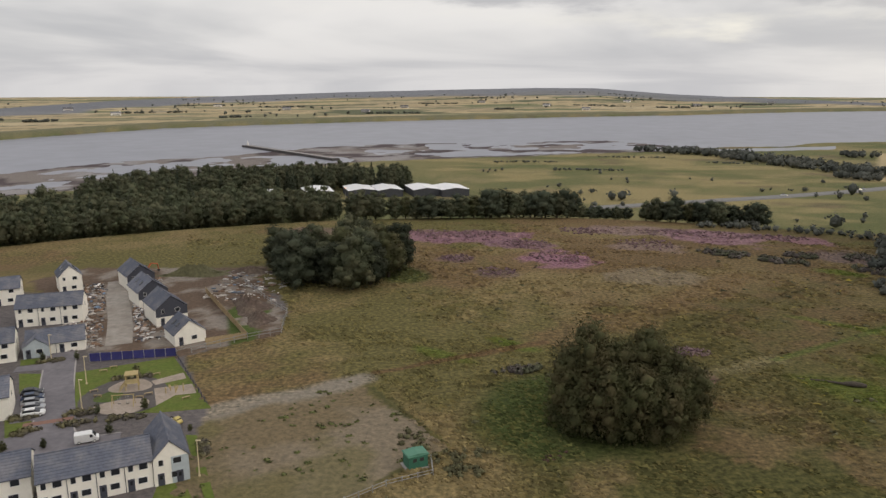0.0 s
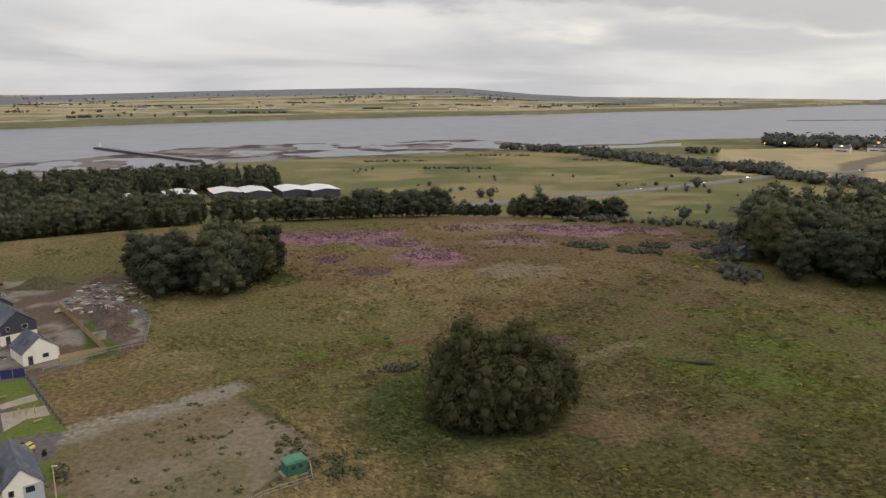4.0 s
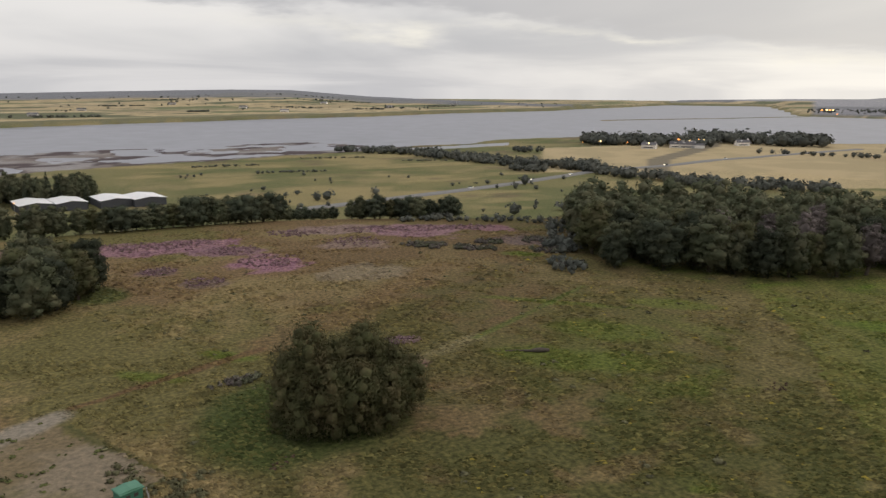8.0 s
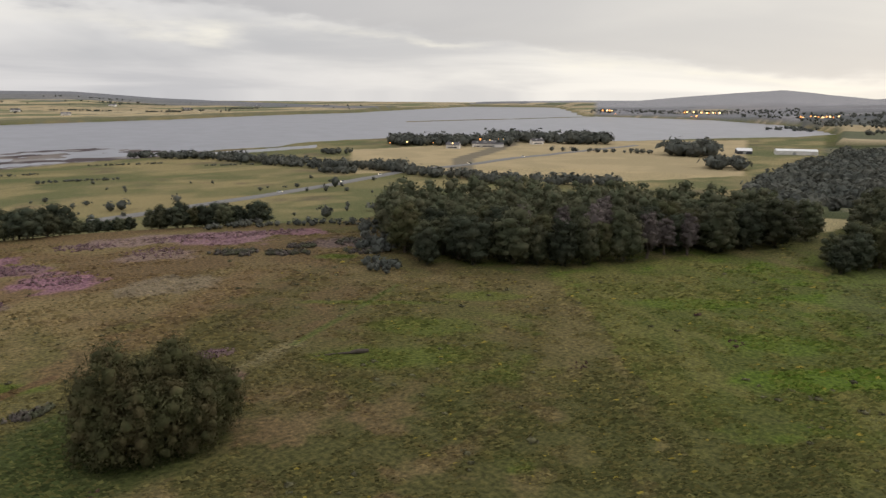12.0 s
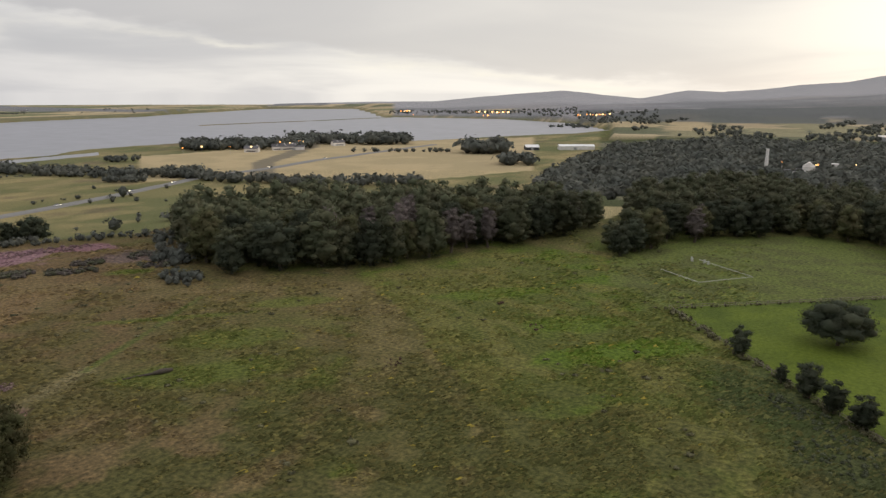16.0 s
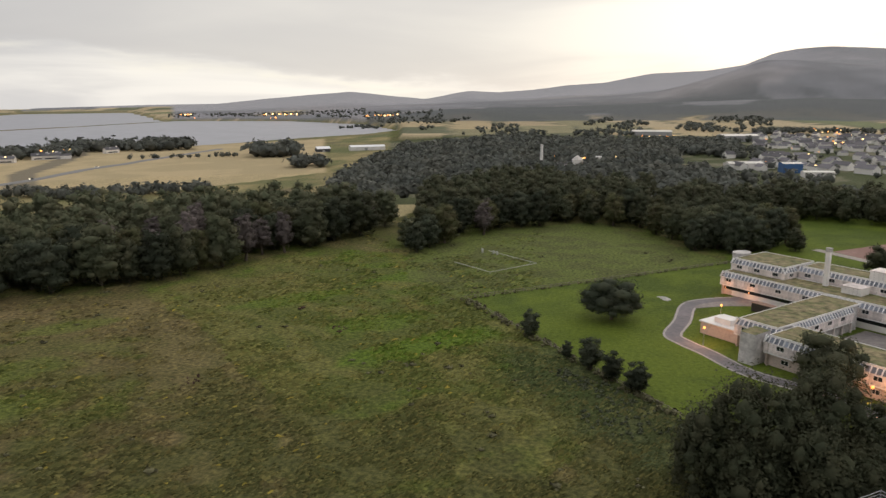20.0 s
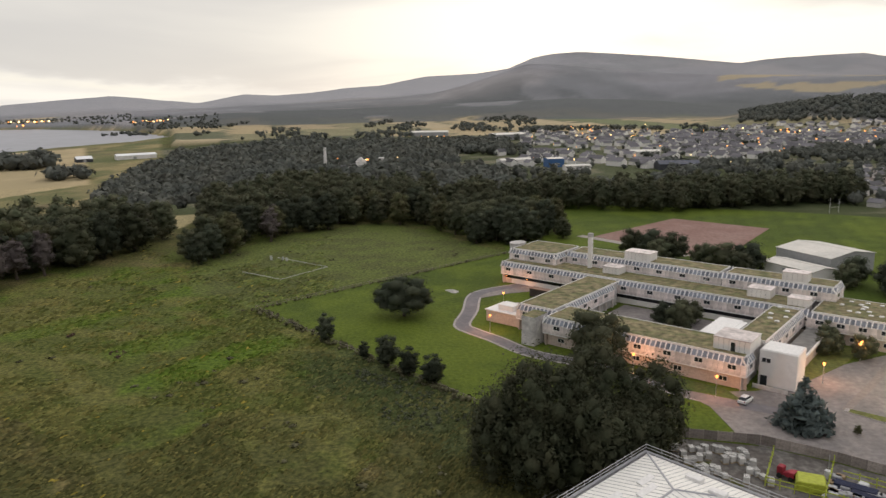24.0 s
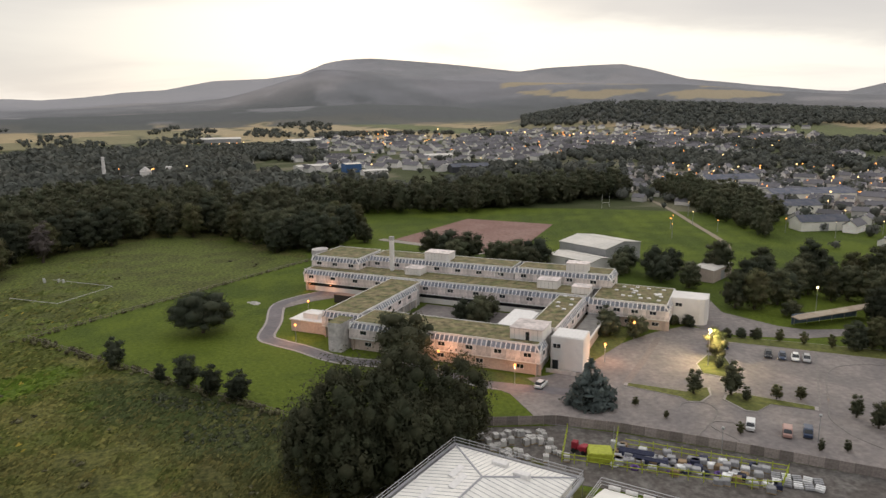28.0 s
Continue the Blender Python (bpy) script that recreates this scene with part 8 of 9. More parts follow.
# crowns between the houses
far_wood("town_wood", [(x + rng.normal() * 14, y + rng.normal() * 14, k * rng.uniform(3, 7), k * rng.uniform(4, 8)) for x, y, _, k in places] + [(x + rng.normal() * 11, y + rng.normal() * 11, h, h * 1.1) for x, y in spots for h in rng.uniform(3, 7, 2)], "dark garden trees between the houses of the town", 15)
for a, r in ((41, 985), (41.6, 985), (42.4, 1000), (45.5, 1060), (39, 960), (34.6, 1110), (36.2, 1085), (-6, 1830), (-3, 2200), (-24, 1800), (-17, 2450), (8, 2350), (14, 2800), (3, 2600), (19, 2500), (-12, 2050), (-27, 2100), (11, 2050), (24, 3000)):
    x, y = bear(a, r)
    ob = copy_thing(model, Matrix())
    ob.matrix_basis = turned(x, y, -a + rng.uniform(-30, 30), floor_z(x, y) - 0.3)
    ob.scale = (1.4 + r / 2500, 1.2, 1.1)
    tagged(ob, "white farmhouse with a grey roof among far fields", "", "far farmhouses")

BLUECLAD = mat("blue_cladding", (0.05, 0.12, 0.27), rough=0.6, vary=0.1)
for az, r, turn, L, D, e, rd, wm, rm, label in ((91, 1040, 20, 48, 26, 8, 10, METAL, PALE_ROOF, "large pale industrial shed in the town"), (91.6, 655, 25, 30, 12, 5, 6.2, WHITE, PALE_ROOF, "long white works building in the town"),
                                                (95.2, 640, 20, 15, 12, 7.5, 8.2, BLUECLAD, PALE_ROOF, "blue works building with a white roof"), (96.6, 612, 20, 22, 9, 4, 4.8, WHITE, PALE_ROOF, "low white works building"),
                                                (103.6, 625, 15, 34, 16, 5, 7.5, SIDE, SLATE, "dark long shed with a grey roof"), (101.5, 760, 15, 30, 14, 5, 6.5, WHITE, PALE_ROOF, "pale shop building in the town"),
                                                (123, 540, 30, 40, 16, 5, 8, RENDER_W, SLATE, "long building with a dark slate roof in the town"), (127.6, 470, 30, 52, 20, 5, 7.5, RENDER_W, SLATE, "wide building with long grey roofs"),
                                                (126.2, 415, 30, 40, 14, 4.5, 7, RENDER_W, SLATE, "long terrace with a slate roof"), (129.5, 372, 32, 24, 10, 4.5, 7, RENDER_W, SLATE, "terrace with lit rooflights beside the trees"), (84.5, 1180, 0, 60, 24, 6, 8, METAL, PALE_ROOF, "far pale sheds beyond the wood"), (62.8, 1000, 10, 48, 16, 5, 7, WHITE, SHEET, "white-walled farm shed with a pale roof"),
                                                (60.2, 985, 10, 18, 16, 4, 7, SIDE, SHEET, "farm shed with a pale curved roof"), (41.4, 982, 0, 26, 10, 4, 6, WHITE, TOWN_ROOF, "white house by the point wood"), (35.7, 1100, 0, 50, 14, 4, 5.5, WHITE, SHEET, "long pale roof on the shore by the point")):
    shed("works_building" if az > 64 else "farm_building", across(az, r, turn), L, D, e, rd, wm, rm, label, "building")

# distillery with its white stack
ob = thing("distillery", across(79.4, 640) @ Matrix.Translation((0, 0, -2.5)), "white distillery buildings with a small pagoda roof", "building")
part("wall", box_bm(-6, 34, 0, 12, 0, 6, 0.1), WHITE, ob)
part("roof", lofted([(-6.5, 6.4, 6.0, 6.3), (14, 6.4, 6.0, 8.6), (34.5, 6.4, 6.0, 6.3)]), TOWN_ROOF, ob).location = (0, 6, 0)
part("kiln", box_bm(8, 17, -1, 8, 0, 10, 0.1), WHITE, ob)
part("kiln_roof", lofted([(8, 0.6, 10, 10.2), (12.5, 4.5, 10, 13.5), (17, 0.6, 10, 10.2)]), WHITE, ob).location = (0, 3.5, 0)
part("tower", box_bm(28, 33, -1, 4, 0, 13, 0.1), WHITE, ob)
part("low_wing", box_bm(-30, -14, 0, 10, 0, 5, 0.1), WHITE, ob)
ob = thing("factory_chimney", across(77.75, 632), "tall tapering white factory chimney above the trees", "chimney")
part("shaft", tube_bm([(0, 0, 0), (0, 0, 10), (0, 0, 20.4)], [1.6, 1.4, 1.1], 14), WHITE, ob)
part("collar", tube_bm([(0, 0, 19.6), (0, 0, 20.8)], [1.3, 1.3], 14), WHITE, ob)
# mansion chimneys among the trees of the paddock wood
x, y = bear(75, 385)
shed("old_house", turned(x, y, 30, 0), 16, 10, 11, 15, mat("old_stone", (0.24, 0.20, 0.18), vary=0.25), TOWN_ROOF, "old stone house half hidden in the wood", "house")

# lights of the town, far lamps on posts
def dot_lamp(a, r, h, size, glass, label, group):
    x, y = bear(a, r)
    ob = thing("street_lamp", Matrix.Translation((x, y, floor_z(x, y))), label, "lamp", group)
    part("pole", tube_bm([(0, 0, 0), (0, 0, h)], [0.12, 0.09], 5), POLE, ob)
    bm = bmesh.new()
    bmesh.ops.create_icosphere(bm, subdivisions=2, radius=size)
    bmesh.ops.translate(bm, verts=bm.verts, vec=(0, 0, h + size * 0.6))
    part("globe", bm, glass, ob)


YELLOW = glow_mat("yellow_lamp", (1.0, 0.66, 0.26), 3.4)
for k in range(170):
    if k < 75:
        a, r = rng.uniform(119.5, 136), rng.uniform(330, 680)
    elif k < 105:
        a, r = rng.uniform(93, 113), rng.uniform(640, 1250)
    elif k < 125:
        a, r = rng.uniform(96, 104), rng.uniform(980, 1350)
    else:
        a, r = rng.uniform(110, 128), rng.uniform(750, 1300)
    dot_lamp(a, r, rng.uniform(5, 8), 0.0009 * r * rng.uniform(0.5, 1.1), SODIUM if rng.random() < 0.55 else YELLOW, "lit street lamp among the houses of the town", "lamps of the town")
for a0, a1, r, n in ((56.2, 58.8, 2350, 12), (64.0, 66.6, 1950, 10), (50.3, 51.4, 2460, 5), (41, 43, 990, 4), (33, 40, 930, 4), (78, 84, 640, 4), (85, 88, 1000, 6)):
    for k in range(n):
        dot_lamp(a0 + (a1 - a0) * (k + rng.random()) / n, r * rng.uniform(0.98, 1.02), 9, 0.0011 * r * rng.uniform(0.5, 1.0), YELLOW if k % 2 else SODIUM, "lit lamp of a far village by the water", "far lamps")

# rugby posts
for x, y in ((383.2, -183.6),):
    ob = thing("rugby_posts", turned(x, y, -72), "tall white rugby goal posts", "goal posts")
    for q in (-2.8, 2.8):
        part("upright", tube_bm([(q, 0, 0), (q, 0, 8)], [0.09, 0.07], 7), TRIM, ob)
    part("crossbar", tube_bm([(-2.8, 0, 3), (2.8, 0, 3)], [0.07, 0.07], 7), TRIM, ob)

# ---- the field: fences, rails, scrub and tussocks ----
WEATHERED = mat("weathered_timber", (0.22, 0.19, 0.16), rough=0.95, vary=0.25, scale=2.0, rand=0.2)
fence("field_fence", [(206.3, 68), (178.4, 40.6), (139.6, 1.6), (133, -5)], 1.2, 3.2, WEATHERED, "weathered post and rail fence between meadow and lawn", None, solid=False)
fence("field_fence", [(206.3, 68), (246, 28), (286, -12)], 1.2, 3.6, WEATHERED, "weathered post and rail fence across the lawn", None, solid=False)
far_wood("fence_growth", scatter_line([(71.8, 216), (89, 139.6)], 3.2, 150, (0.5, 1.3), rng) + scatter_line([(72, 217), (83.5, 247), (92.2, 286)], 1.2, 90, (0.4, 0.8), rng), "long grass and weeds grown along the fences", 21, mat("rank_weeds", (0.105, 0.10, 0.052), rough=0.95, vary=0.35, scale=0.6, island=0.4))
# white rail square on the paddock
RAIL = mat("white_rail", (0.48, 0.48, 0.45), rough=0.7, vary=0.08)
ob = thing("paddock_rails", Matrix(), "low white rails marking a riding square on grass", "rails")
sq = [(252, 87), (241, 70), (260, 57.5), (276, 81)]
for (x0, y0), (x1, y1), n in ((sq[1], sq[2], 9), (sq[2], sq[3], 9), (sq[0], sq[1], 6)):
    for k in range(n):
        a, b = k / n, (k + 0.86) / n
        part("rail", tube_bm([(x0 + (x1 - x0) * a, y0 + (y1 - y0) * a, 0.5), (x0 + (x1 - x0) * b, y0 + (y1 - y0) * b, 0.5)], [0.11, 0.11], 5), RAIL, ob)
        part("post", tube_bm([(x0 + (x1 - x0) * a, y0 + (y1 - y0) * a, -0.2), (x0 + (x1 - x0) * a, y0 + (y1 - y0) * a, 0.55)], [0.08, 0.08], 5), RAIL, ob)
for i, (x, y, d) in enumerate(((274.5, 83, 20), (272.5, 77, 50))):
    ob = thing("jump_stand", turned(x, y, d), "pair of white jump stands with bars on grass", "jump")
    for q in (-1.2, 1.2):
        part("stand", box_bm(q - 0.2, q + 0.2, -0.4, 0.4, 0, 1.3, 0.05), RAIL, ob)
    part("bar", tube_bm([(-1.2, 0, 0.8), (1.2, 0, 0.8)], [0.07, 0.07], 6), RAIL, ob)
# stones by the drive end
ob = heap("gravel_heap", 227, 9.5, 3.0, 1.6, 0.6, 40, mat("pale_rubble", (0.42, 0.40, 0.38), vary=0.3, scale=2.0, bump=0.1), "pale heap of gravel at the drive's end")
# fallen log, burnt patches, low scrub
LOG = mat("old_log", (0.085, 0.07, 0.058), rough=0.95, vary=0.3, scale=3.0, bump=0.05)
ob = thing("fallen_log", turned(87.3, 142.8, -22, floor_z(87.3, 142.8)), "short fallen log lying in the grass", "log")
part("stem", tube_bm([(-2.2, 0, 0.35), (-0.4, 0.1, 0.5), (2.0, 0, 0.4)], [0.4, 0.6, 0.45], 9), LOG, ob)
part("branch", tube_bm([(-2, 0, 0.3), (-6, 0.4, 0.2), (-11.5, 0.2, 0.1)], [0.3, 0.22, 0.08], 6), LOG, ob)
DARKSCRUB = mat("dead_bramble", (0.082, 0.050, 0.038), rough=0.95, vary=0.35, scale=1.0, island=0.4)
for x, y, a, b, h in ((124.2, 105.2, 3.6, 1.8, 0.3), (121, 106.5, 4.2, 2.2, 0.18), (167, 91, 3.6, 1.8, 0.4), (181, 111, 1.6, 0.9, 0.35), (19, 113, 3.2, 1.2, 0.35)):
    shrub_bed(x, y, a, b, 30, "dark patch of dead bramble in the grass", DARKSCRUB, h, 10)
GREYSCRUB = mat("grey_bramble", (0.105, 0.088, 0.08), rough=0.95, vary=0.35, scale=0.8, island=0.4, second=(0.08, 0.085, 0.05), second_scale=0.3)
shrub_bed(17, 151.6, 6.5, 1.8, 18, "low grey bramble thicket beside the willow", GREYSCRUB, 1.0, 26)
for x, y, a, b in ((112, 262, 11, 5), (124, 253, 9, 4), (104, 268, 7, 4), (150, 240, 9, 6), (156, 256, 9, 7), (143, 216, 6, 4), (133, 262, 6, 3)):
    shrub_bed(x, y, a, b, -30, "grey and green thicket of bramble and gorse", GREYSCRUB, 1.2, 40)
for x, y, a, b in ((-5, 117, 2.5, 6), (2, 113, 6, 2), (-12, 97, 5, 2), (4, 108, 4, 2)):
    shrub_bed(x, y, a, b, 10, "rank green weeds round the gravel yard", MATS["rank_weeds"], 0.7, 22)
for x, y, a, b in ((138, 7, 9, 5), (147, 17, 8, 4), (152, 24, 7, 3), (133, 14, 7, 5)):
    shrub_bed(x, y, a, b, 45, "dark thistles and nettles near the fence", mat("nettles", (0.075, 0.085, 0.05), rough=0.95, vary=0.35, scale=0.8, island=0.4), 0.45, 40)
HEATH = mat("purple_willowherb", (0.200, 0.125, 0.150), rough=0.95, vary=0.35, scale=0.7, island=0.45, second=(0.19, 0.135, 0.12), second_scale=0.4)
for x, y, a, b in ((59.1, 162.9, 4.6, 3.0), (44, 262, 12, 10), (34, 284, 10, 8), (16, 302, 12, 10), (-4, 306, 13, 8), (118, 300, 14, 9), (82, 284, 12, 9), (5, 260, 6, 5), (18, 240, 7, 5), (140, 296, 12, 6), (96, 306, 12, 8), (62, 310, 12, 8)):
    shrub_bed(x, y, a, b, -10, "patch of faded purple willowherb", HEATH, 0.5, 90)

# tufts of weed on the gravel and dark rank clumps about the field
rng = np.random.default_rng(63)
tufts = []
while len(tufts) < 110:
    x, y = rng.uniform(-45, 2), rng.uniform(86, 148)
    if inside(np.array([x]), np.array([y]), [(-44, 122), (-18, 148), (0, 115), (-16, 99), (-22, 86), (-40, 86)])[0] and float(fbm(np.array([x]), np.array([y]), 10, 48)[0]) > 0.5:
        h = rng.uniform(0.10, 0.32)
        tufts.append((x, y, h, h * rng.uniform(2.5, 5)))
far_wood("yard_weeds", tufts, "green tufts of weed scattered over the gravel yard", 22, mat("yard_weed", (0.115, 0.125, 0.045), rough=0.95, vary=0.35, scale=0.8, island=0.4), 18)
clumps = []
while len(clumps) < 260:
    a, r = rng.uniform(-12, 88), rng.uniform(100, 300)
    x, y = bear(a, r)
    if not level_ground(np.array([x]), np.array([y]))[0] and x > -14 and np.hypot(x - 33, y - 124) > 16 and float(fbm(np.array([x]), np.array([y]), 22, 49)[0]) > 0.52 and not inside(np.array([x]), np.array([y]), [(139, 214), (149, 203), (222, 164), (305, 140), (264, 100), (264, 112), (330, 180), (190, 290)])[0]:
        h = rng.uniform(0.2, 0.55)
        clumps.append((x, y, h, h * rng.uniform(2, 4.5)))
far_wood("field_weeds", clumps, "dark rank clumps of dock and thistle in the rough grass", 23, MATS["rank_weeds"], 12)

# tussocks: bent tufts of grass all over the near field
TUFT = mat("grass_tuft", (0, 0, 0), rough=0.95, vary=0.25, scale=0.5, island=0.38, attr="cover", spec=0.1)


def tussocks(n, a0, a1, r0, r1, seed, size):
    rng = np.random.default_rng(seed)
    a, r = np.radians(rng.uniform(a0, a1, n)), r0 * (r1 / r0) ** rng.random(n)
    x, y = r * np.sin(a), r * np.cos(a)
    deg = np.degrees(a)
    clump = fbm(x, y, 16, 95) * 0.6 + fbm(x, y, 5, 96) * 0.4
    ok = (clump > 0.46) & ~level_ground(x, y) & ~inside(x, y, [(-48, 128), (-18, 150), (0, 115), (-16, 99), (-22, 70), (-44, 70)]) & (np.hypot(x - 34, y - 124) > 13) & (r < along(BLUFF, deg) - 8)
    ok &= ~inside(x, y, [(139, 214), (149, 203), (222, 164), (305, 140), (420, 60), (360, 30), (351, 58), (264, 100), (264, 112), (330, 180), (190, 290)])
    x, y, deg, r, clump = x[ok], y[ok], deg[ok], r[ok], clump[ok]
    z = land(x, y)
    m = len(x)
    s = size * (0.5 + rng.random(m)) * (0.8 + 0.8 * np.clip((clump - 0.46) * 6, 0, 1))
    th = rng.uniform(0, 6.28, m)
    V = np.zeros((m, 5, 3))
    lean = rng.normal(size=(m, 2)) * 0.3 + (0.35, -0.1)
    for k in range(4):
        t = th + k * 1.571
        e, w = np.cos(t) * s * rng.uniform(1.1, 2.6, m), np.sin(t) * s * 0.6
        V[:, k, 0], V[:, k, 1], V[:, k, 2] = x + 0.8 * e + 0.6 * w, y - 0.6 * e + 0.8 * w, z - 0.1
    V[:, 4, 0], V[:, 4, 1], V[:, 4, 2] = x + lean[:, 0] * s, y + lean[:, 1] * s, z + s * rng.uniform(0.4, 0.85, m)
    base = np.arange(m)[:, None] * 5
    F = np.concatenate([base + np.array(f)[None] for f in ((0, 1, 4), (1, 2, 4), (2, 3, 4), (3, 0, 4))], 1).reshape(-1, 3)
    ob = link_mesh("grass_tussocks", V.reshape(-1, 3), F.tolist(), TUFT)
    att = ob.data.color_attributes.new("cover", "FLOAT_COLOR", "POINT")
    shade = paint(x, y) * rng.uniform(0.68, 1.42, (m, 1)) + (rng.random((m, 1)) < 0.3) * np.array((0.055, 0.042, 0.014))
    flower = (rng.random(m) < 0.006) & (deg > 25) & (deg < 75)
    shade = np.where(flower[:, None], np.array((0.30, 0.24, 0.05)), shade)
    att.data.foreach_set("color", np.repeat(np.concatenate([shade, np.full((m, 1), 0.35)], 1), 5, axis=0).ravel())
    return tagged(ob, "bent tussocks of rough straw-coloured and green grass", "grass", kind="stuff")


tussocks(90000, -14, 95, 92, 170, 1, 0.35)
tussocks(60000, -20, 78, 165, 330, 2, 0.42)

# ---- the near roof and the builders' yard ----
DECK = mat("white_roof_sheet", (0.82, 0.80, 0.75), rough=0.55, vary=0.06, scale=0.6, second=(0.75, 0.73, 0.69), second_scale=0.25)
STEEL = mat("scaffold_steel", (0.50, 0.50, 0.52), rough=0.4, metal=0.6, vary=0.1)
FLASH = mat("roof_flashing", (0.40, 0.40, 0.42), rough=0.6, vary=0.1)
c0, c1, c2 = Vector((103.3, -25.3, 8)), Vector((89.3, -39.7, 8)), Vector((90.5, -13.4, 8))
ax1, ax2 = (c1 - c0).normalized(), (c2 - c0).normalized()
near = Matrix(((ax1.x, -ax1.y, 0, c0.x), (ax1.y, ax1.x, 0, c0.y), (0, 0, 1, 0), (0, 0, 0, 1)))
# local x runs along the eave to the south, local y away from the open yard
W_, D_, E_ = 20.0, 30.0, 8.0
inv = near.inverted()
ob = thing("white_roofed_building", near, "building with a white hipped sheet roof and edge rails", "building")
sy = -1 if (inv @ c2).y < 0 else 1
part("wall", box_bm(0.4, W_ - 0.4, min(0.4 * sy, (D_ - 0.4) * sy), max(0.4 * sy, (D_ - 0.4) * sy), 0, E_ - 0.2), RENDER_W, ob)
h_ = 2.2
ridge0, ridge1 = (W_ / 2, W_ / 2 * sy, E_ + h_), (W_ / 2, (D_ - W_ / 2) * sy, E_ + h_)
q = [(0, 0, E_), (W_, 0, E_), (W_, D_ * sy, E_), (0, D_ * sy, E_)]
for name, poly in (("roof_slope", [q[0], q[1], ridge0]), ("roof_slope", [q[1], q[2], ridge1, ridge0]), ("roof_slope", [q[2], q[3], ridge1]), ("roof_slope", [q[3], q[0], ridge0, ridge1])):
    k = len(poly)
    link_mesh(name, poly + [(x, y, z + 0.12) for x, y, z in poly], [tuple(range(k))[::-1], tuple(range(k, 2 * k))] + [(i, (i + 1) % k, k + (i + 1) % k, k + i) for i in range(k)], DECK, ob)
for a, b in ((q[0], ridge0), (q[1], ridge0), (q[2], ridge1), (q[3], ridge1), (ridge0, ridge1)):
    part("hip_flashing", tube_bm([(a[0], a[1], a[2] + 0.14), (b[0], b[1], b[2] + 0.14)], [0.16, 0.16], 5), FLASH, ob)
# standing seams
for k in range(1, 24):
    t = k / 24 * W_
    top = min(t, W_ - t) / (W_ / 2)
    part("seam", tube_bm([(t, 0.05 * sy, E_ + 0.14), (t, W_ / 2 * top * sy, E_ + h_ * top + 0.14)], [0.035, 0.035], 4), FLASH, ob)
for k in range(1, 30):
    t = k / 30 * D_
    reach = min(t, D_ - t, W_ / 2)
    for x0, d in ((0, 1), (W_, -1)):
        part("seam", tube_bm([(x0, t * sy, E_ + 0.14), (x0 + d * reach, t * sy, E_ + h_ * reach / (W_ / 2) + 0.14)], [0.035, 0.035], 4), FLASH, ob)
slope = math.atan(h_ / (W_ / 2))
for x, y, w, l in ((5.2, 9, 1.0, 3.4), (7.2, 12, 1.0, 4.0), (4.6, 16, 1.0, 3.4)):
    o = part("rooflight", box_bm(-l / 2, l / 2, -w / 2, w / 2, 0, 0.3, 0.05), TRIM, ob)
    o.matrix_basis = Matrix.Translation((x, y * sy, E_ + h_ * x / (W_ / 2) + 0.1)) @ Matrix.Rotation(radians(90), 4, "Z") @ Matrix.Rotation(slope, 4, "X")
for x, y in ((9.5, 3.4), (14, 5.5)):
    part("roof_vent", box_bm(x - 1.2, x + 1.2, y * sy - 0.6, y * sy + 0.6, E_ + h_ * y / (W_ / 2), E_ + h_ * y / (W_ / 2) + 0.75, 0.08), TRIM, ob)
# edge protection rails
rails = thing("edge_rails", near, "steel scaffold edge rails round the white roof", "guard rail")
for (x0, y0), (x1, y1) in (((-0.8, -0.8 * sy), (W_ + 0.8, -0.8 * sy)), ((-0.8, -0.8 * sy), (-0.8, (D_ + 0.8) * sy)), ((W_ + 0.8, -0.8 * sy), (W_ + 0.8, (D_ + 0.8) * sy))):
    for z in (E_ + 0.1, E_ + 0.6, E_ + 1.1):
        part("rail", tube_bm([(x0, y0, z), (x1, y1, z)], [0.05, 0.05], 6), STEEL, rails)
    n = 8
    for k in range(n + 1):
        x, y = x0 + (x1 - x0) * k / n, y0 + (y1 - y0) * k / n
        part("standard", tube_bm([(x, y, 0.0), (x, y, E_ + 1.25)], [0.05, 0.05], 6), STEEL, rails)
    part("walk_board", tube_bm([(x0, y0, E_ - 0.2), (x1, y1, E_ - 0.2)], [0.3, 0.3], 4), FLASH, rails)
# second roof beyond
c3 = near @ Vector((W_ + 4.0, -1.0 * sy, 0))
ob = thing("second_roof_building", Matrix.Translation((c3.x, c3.y, 0)) @ near.to_3x3().to_4x4(), "second building with a white sheet roof beside the yard", "building")
part("wall", box_bm(0.4, 19.6, min(0.4 * sy, 18 * sy), max(0.4 * sy, 18 * sy), 0, 6.8), RENDER_W, ob)
pl = [(0, 0, 7), (20, 0, 7), (20, 9 * sy, 9), (0, 9 * sy, 9)]
link_mesh("roof_slope", pl + [(x, y, z + 0.12) for x, y, z in pl], [(3, 2, 1, 0), (4, 5, 6, 7), (0, 1, 5, 4), (1, 2, 6, 5), (2, 3, 7, 6), (3, 0, 4, 7)], DECK, ob)
for z in (7.3, 7.8, 8.3):
    part("rail", tube_bm([(-0.7, -0.7 * sy, z), (20.7, -0.7 * sy, z)], [0.05, 0.05], 6), STEEL, ob)
    part("rail", tube_bm([(-0.7, -0.7 * sy, z), (-0.7, 17 * sy, z)], [0.05, 0.05], 6), STEEL, ob)
for k in range(8):
    part("roof_box", box_bm(0.5 + k * 2.5, 2.2 + k * 2.5, min(-0.6 * sy, -0.2 * sy), max(-0.6 * sy, 0.3 * sy), 7.05, 7.6, 0.06), TRIM, ob)

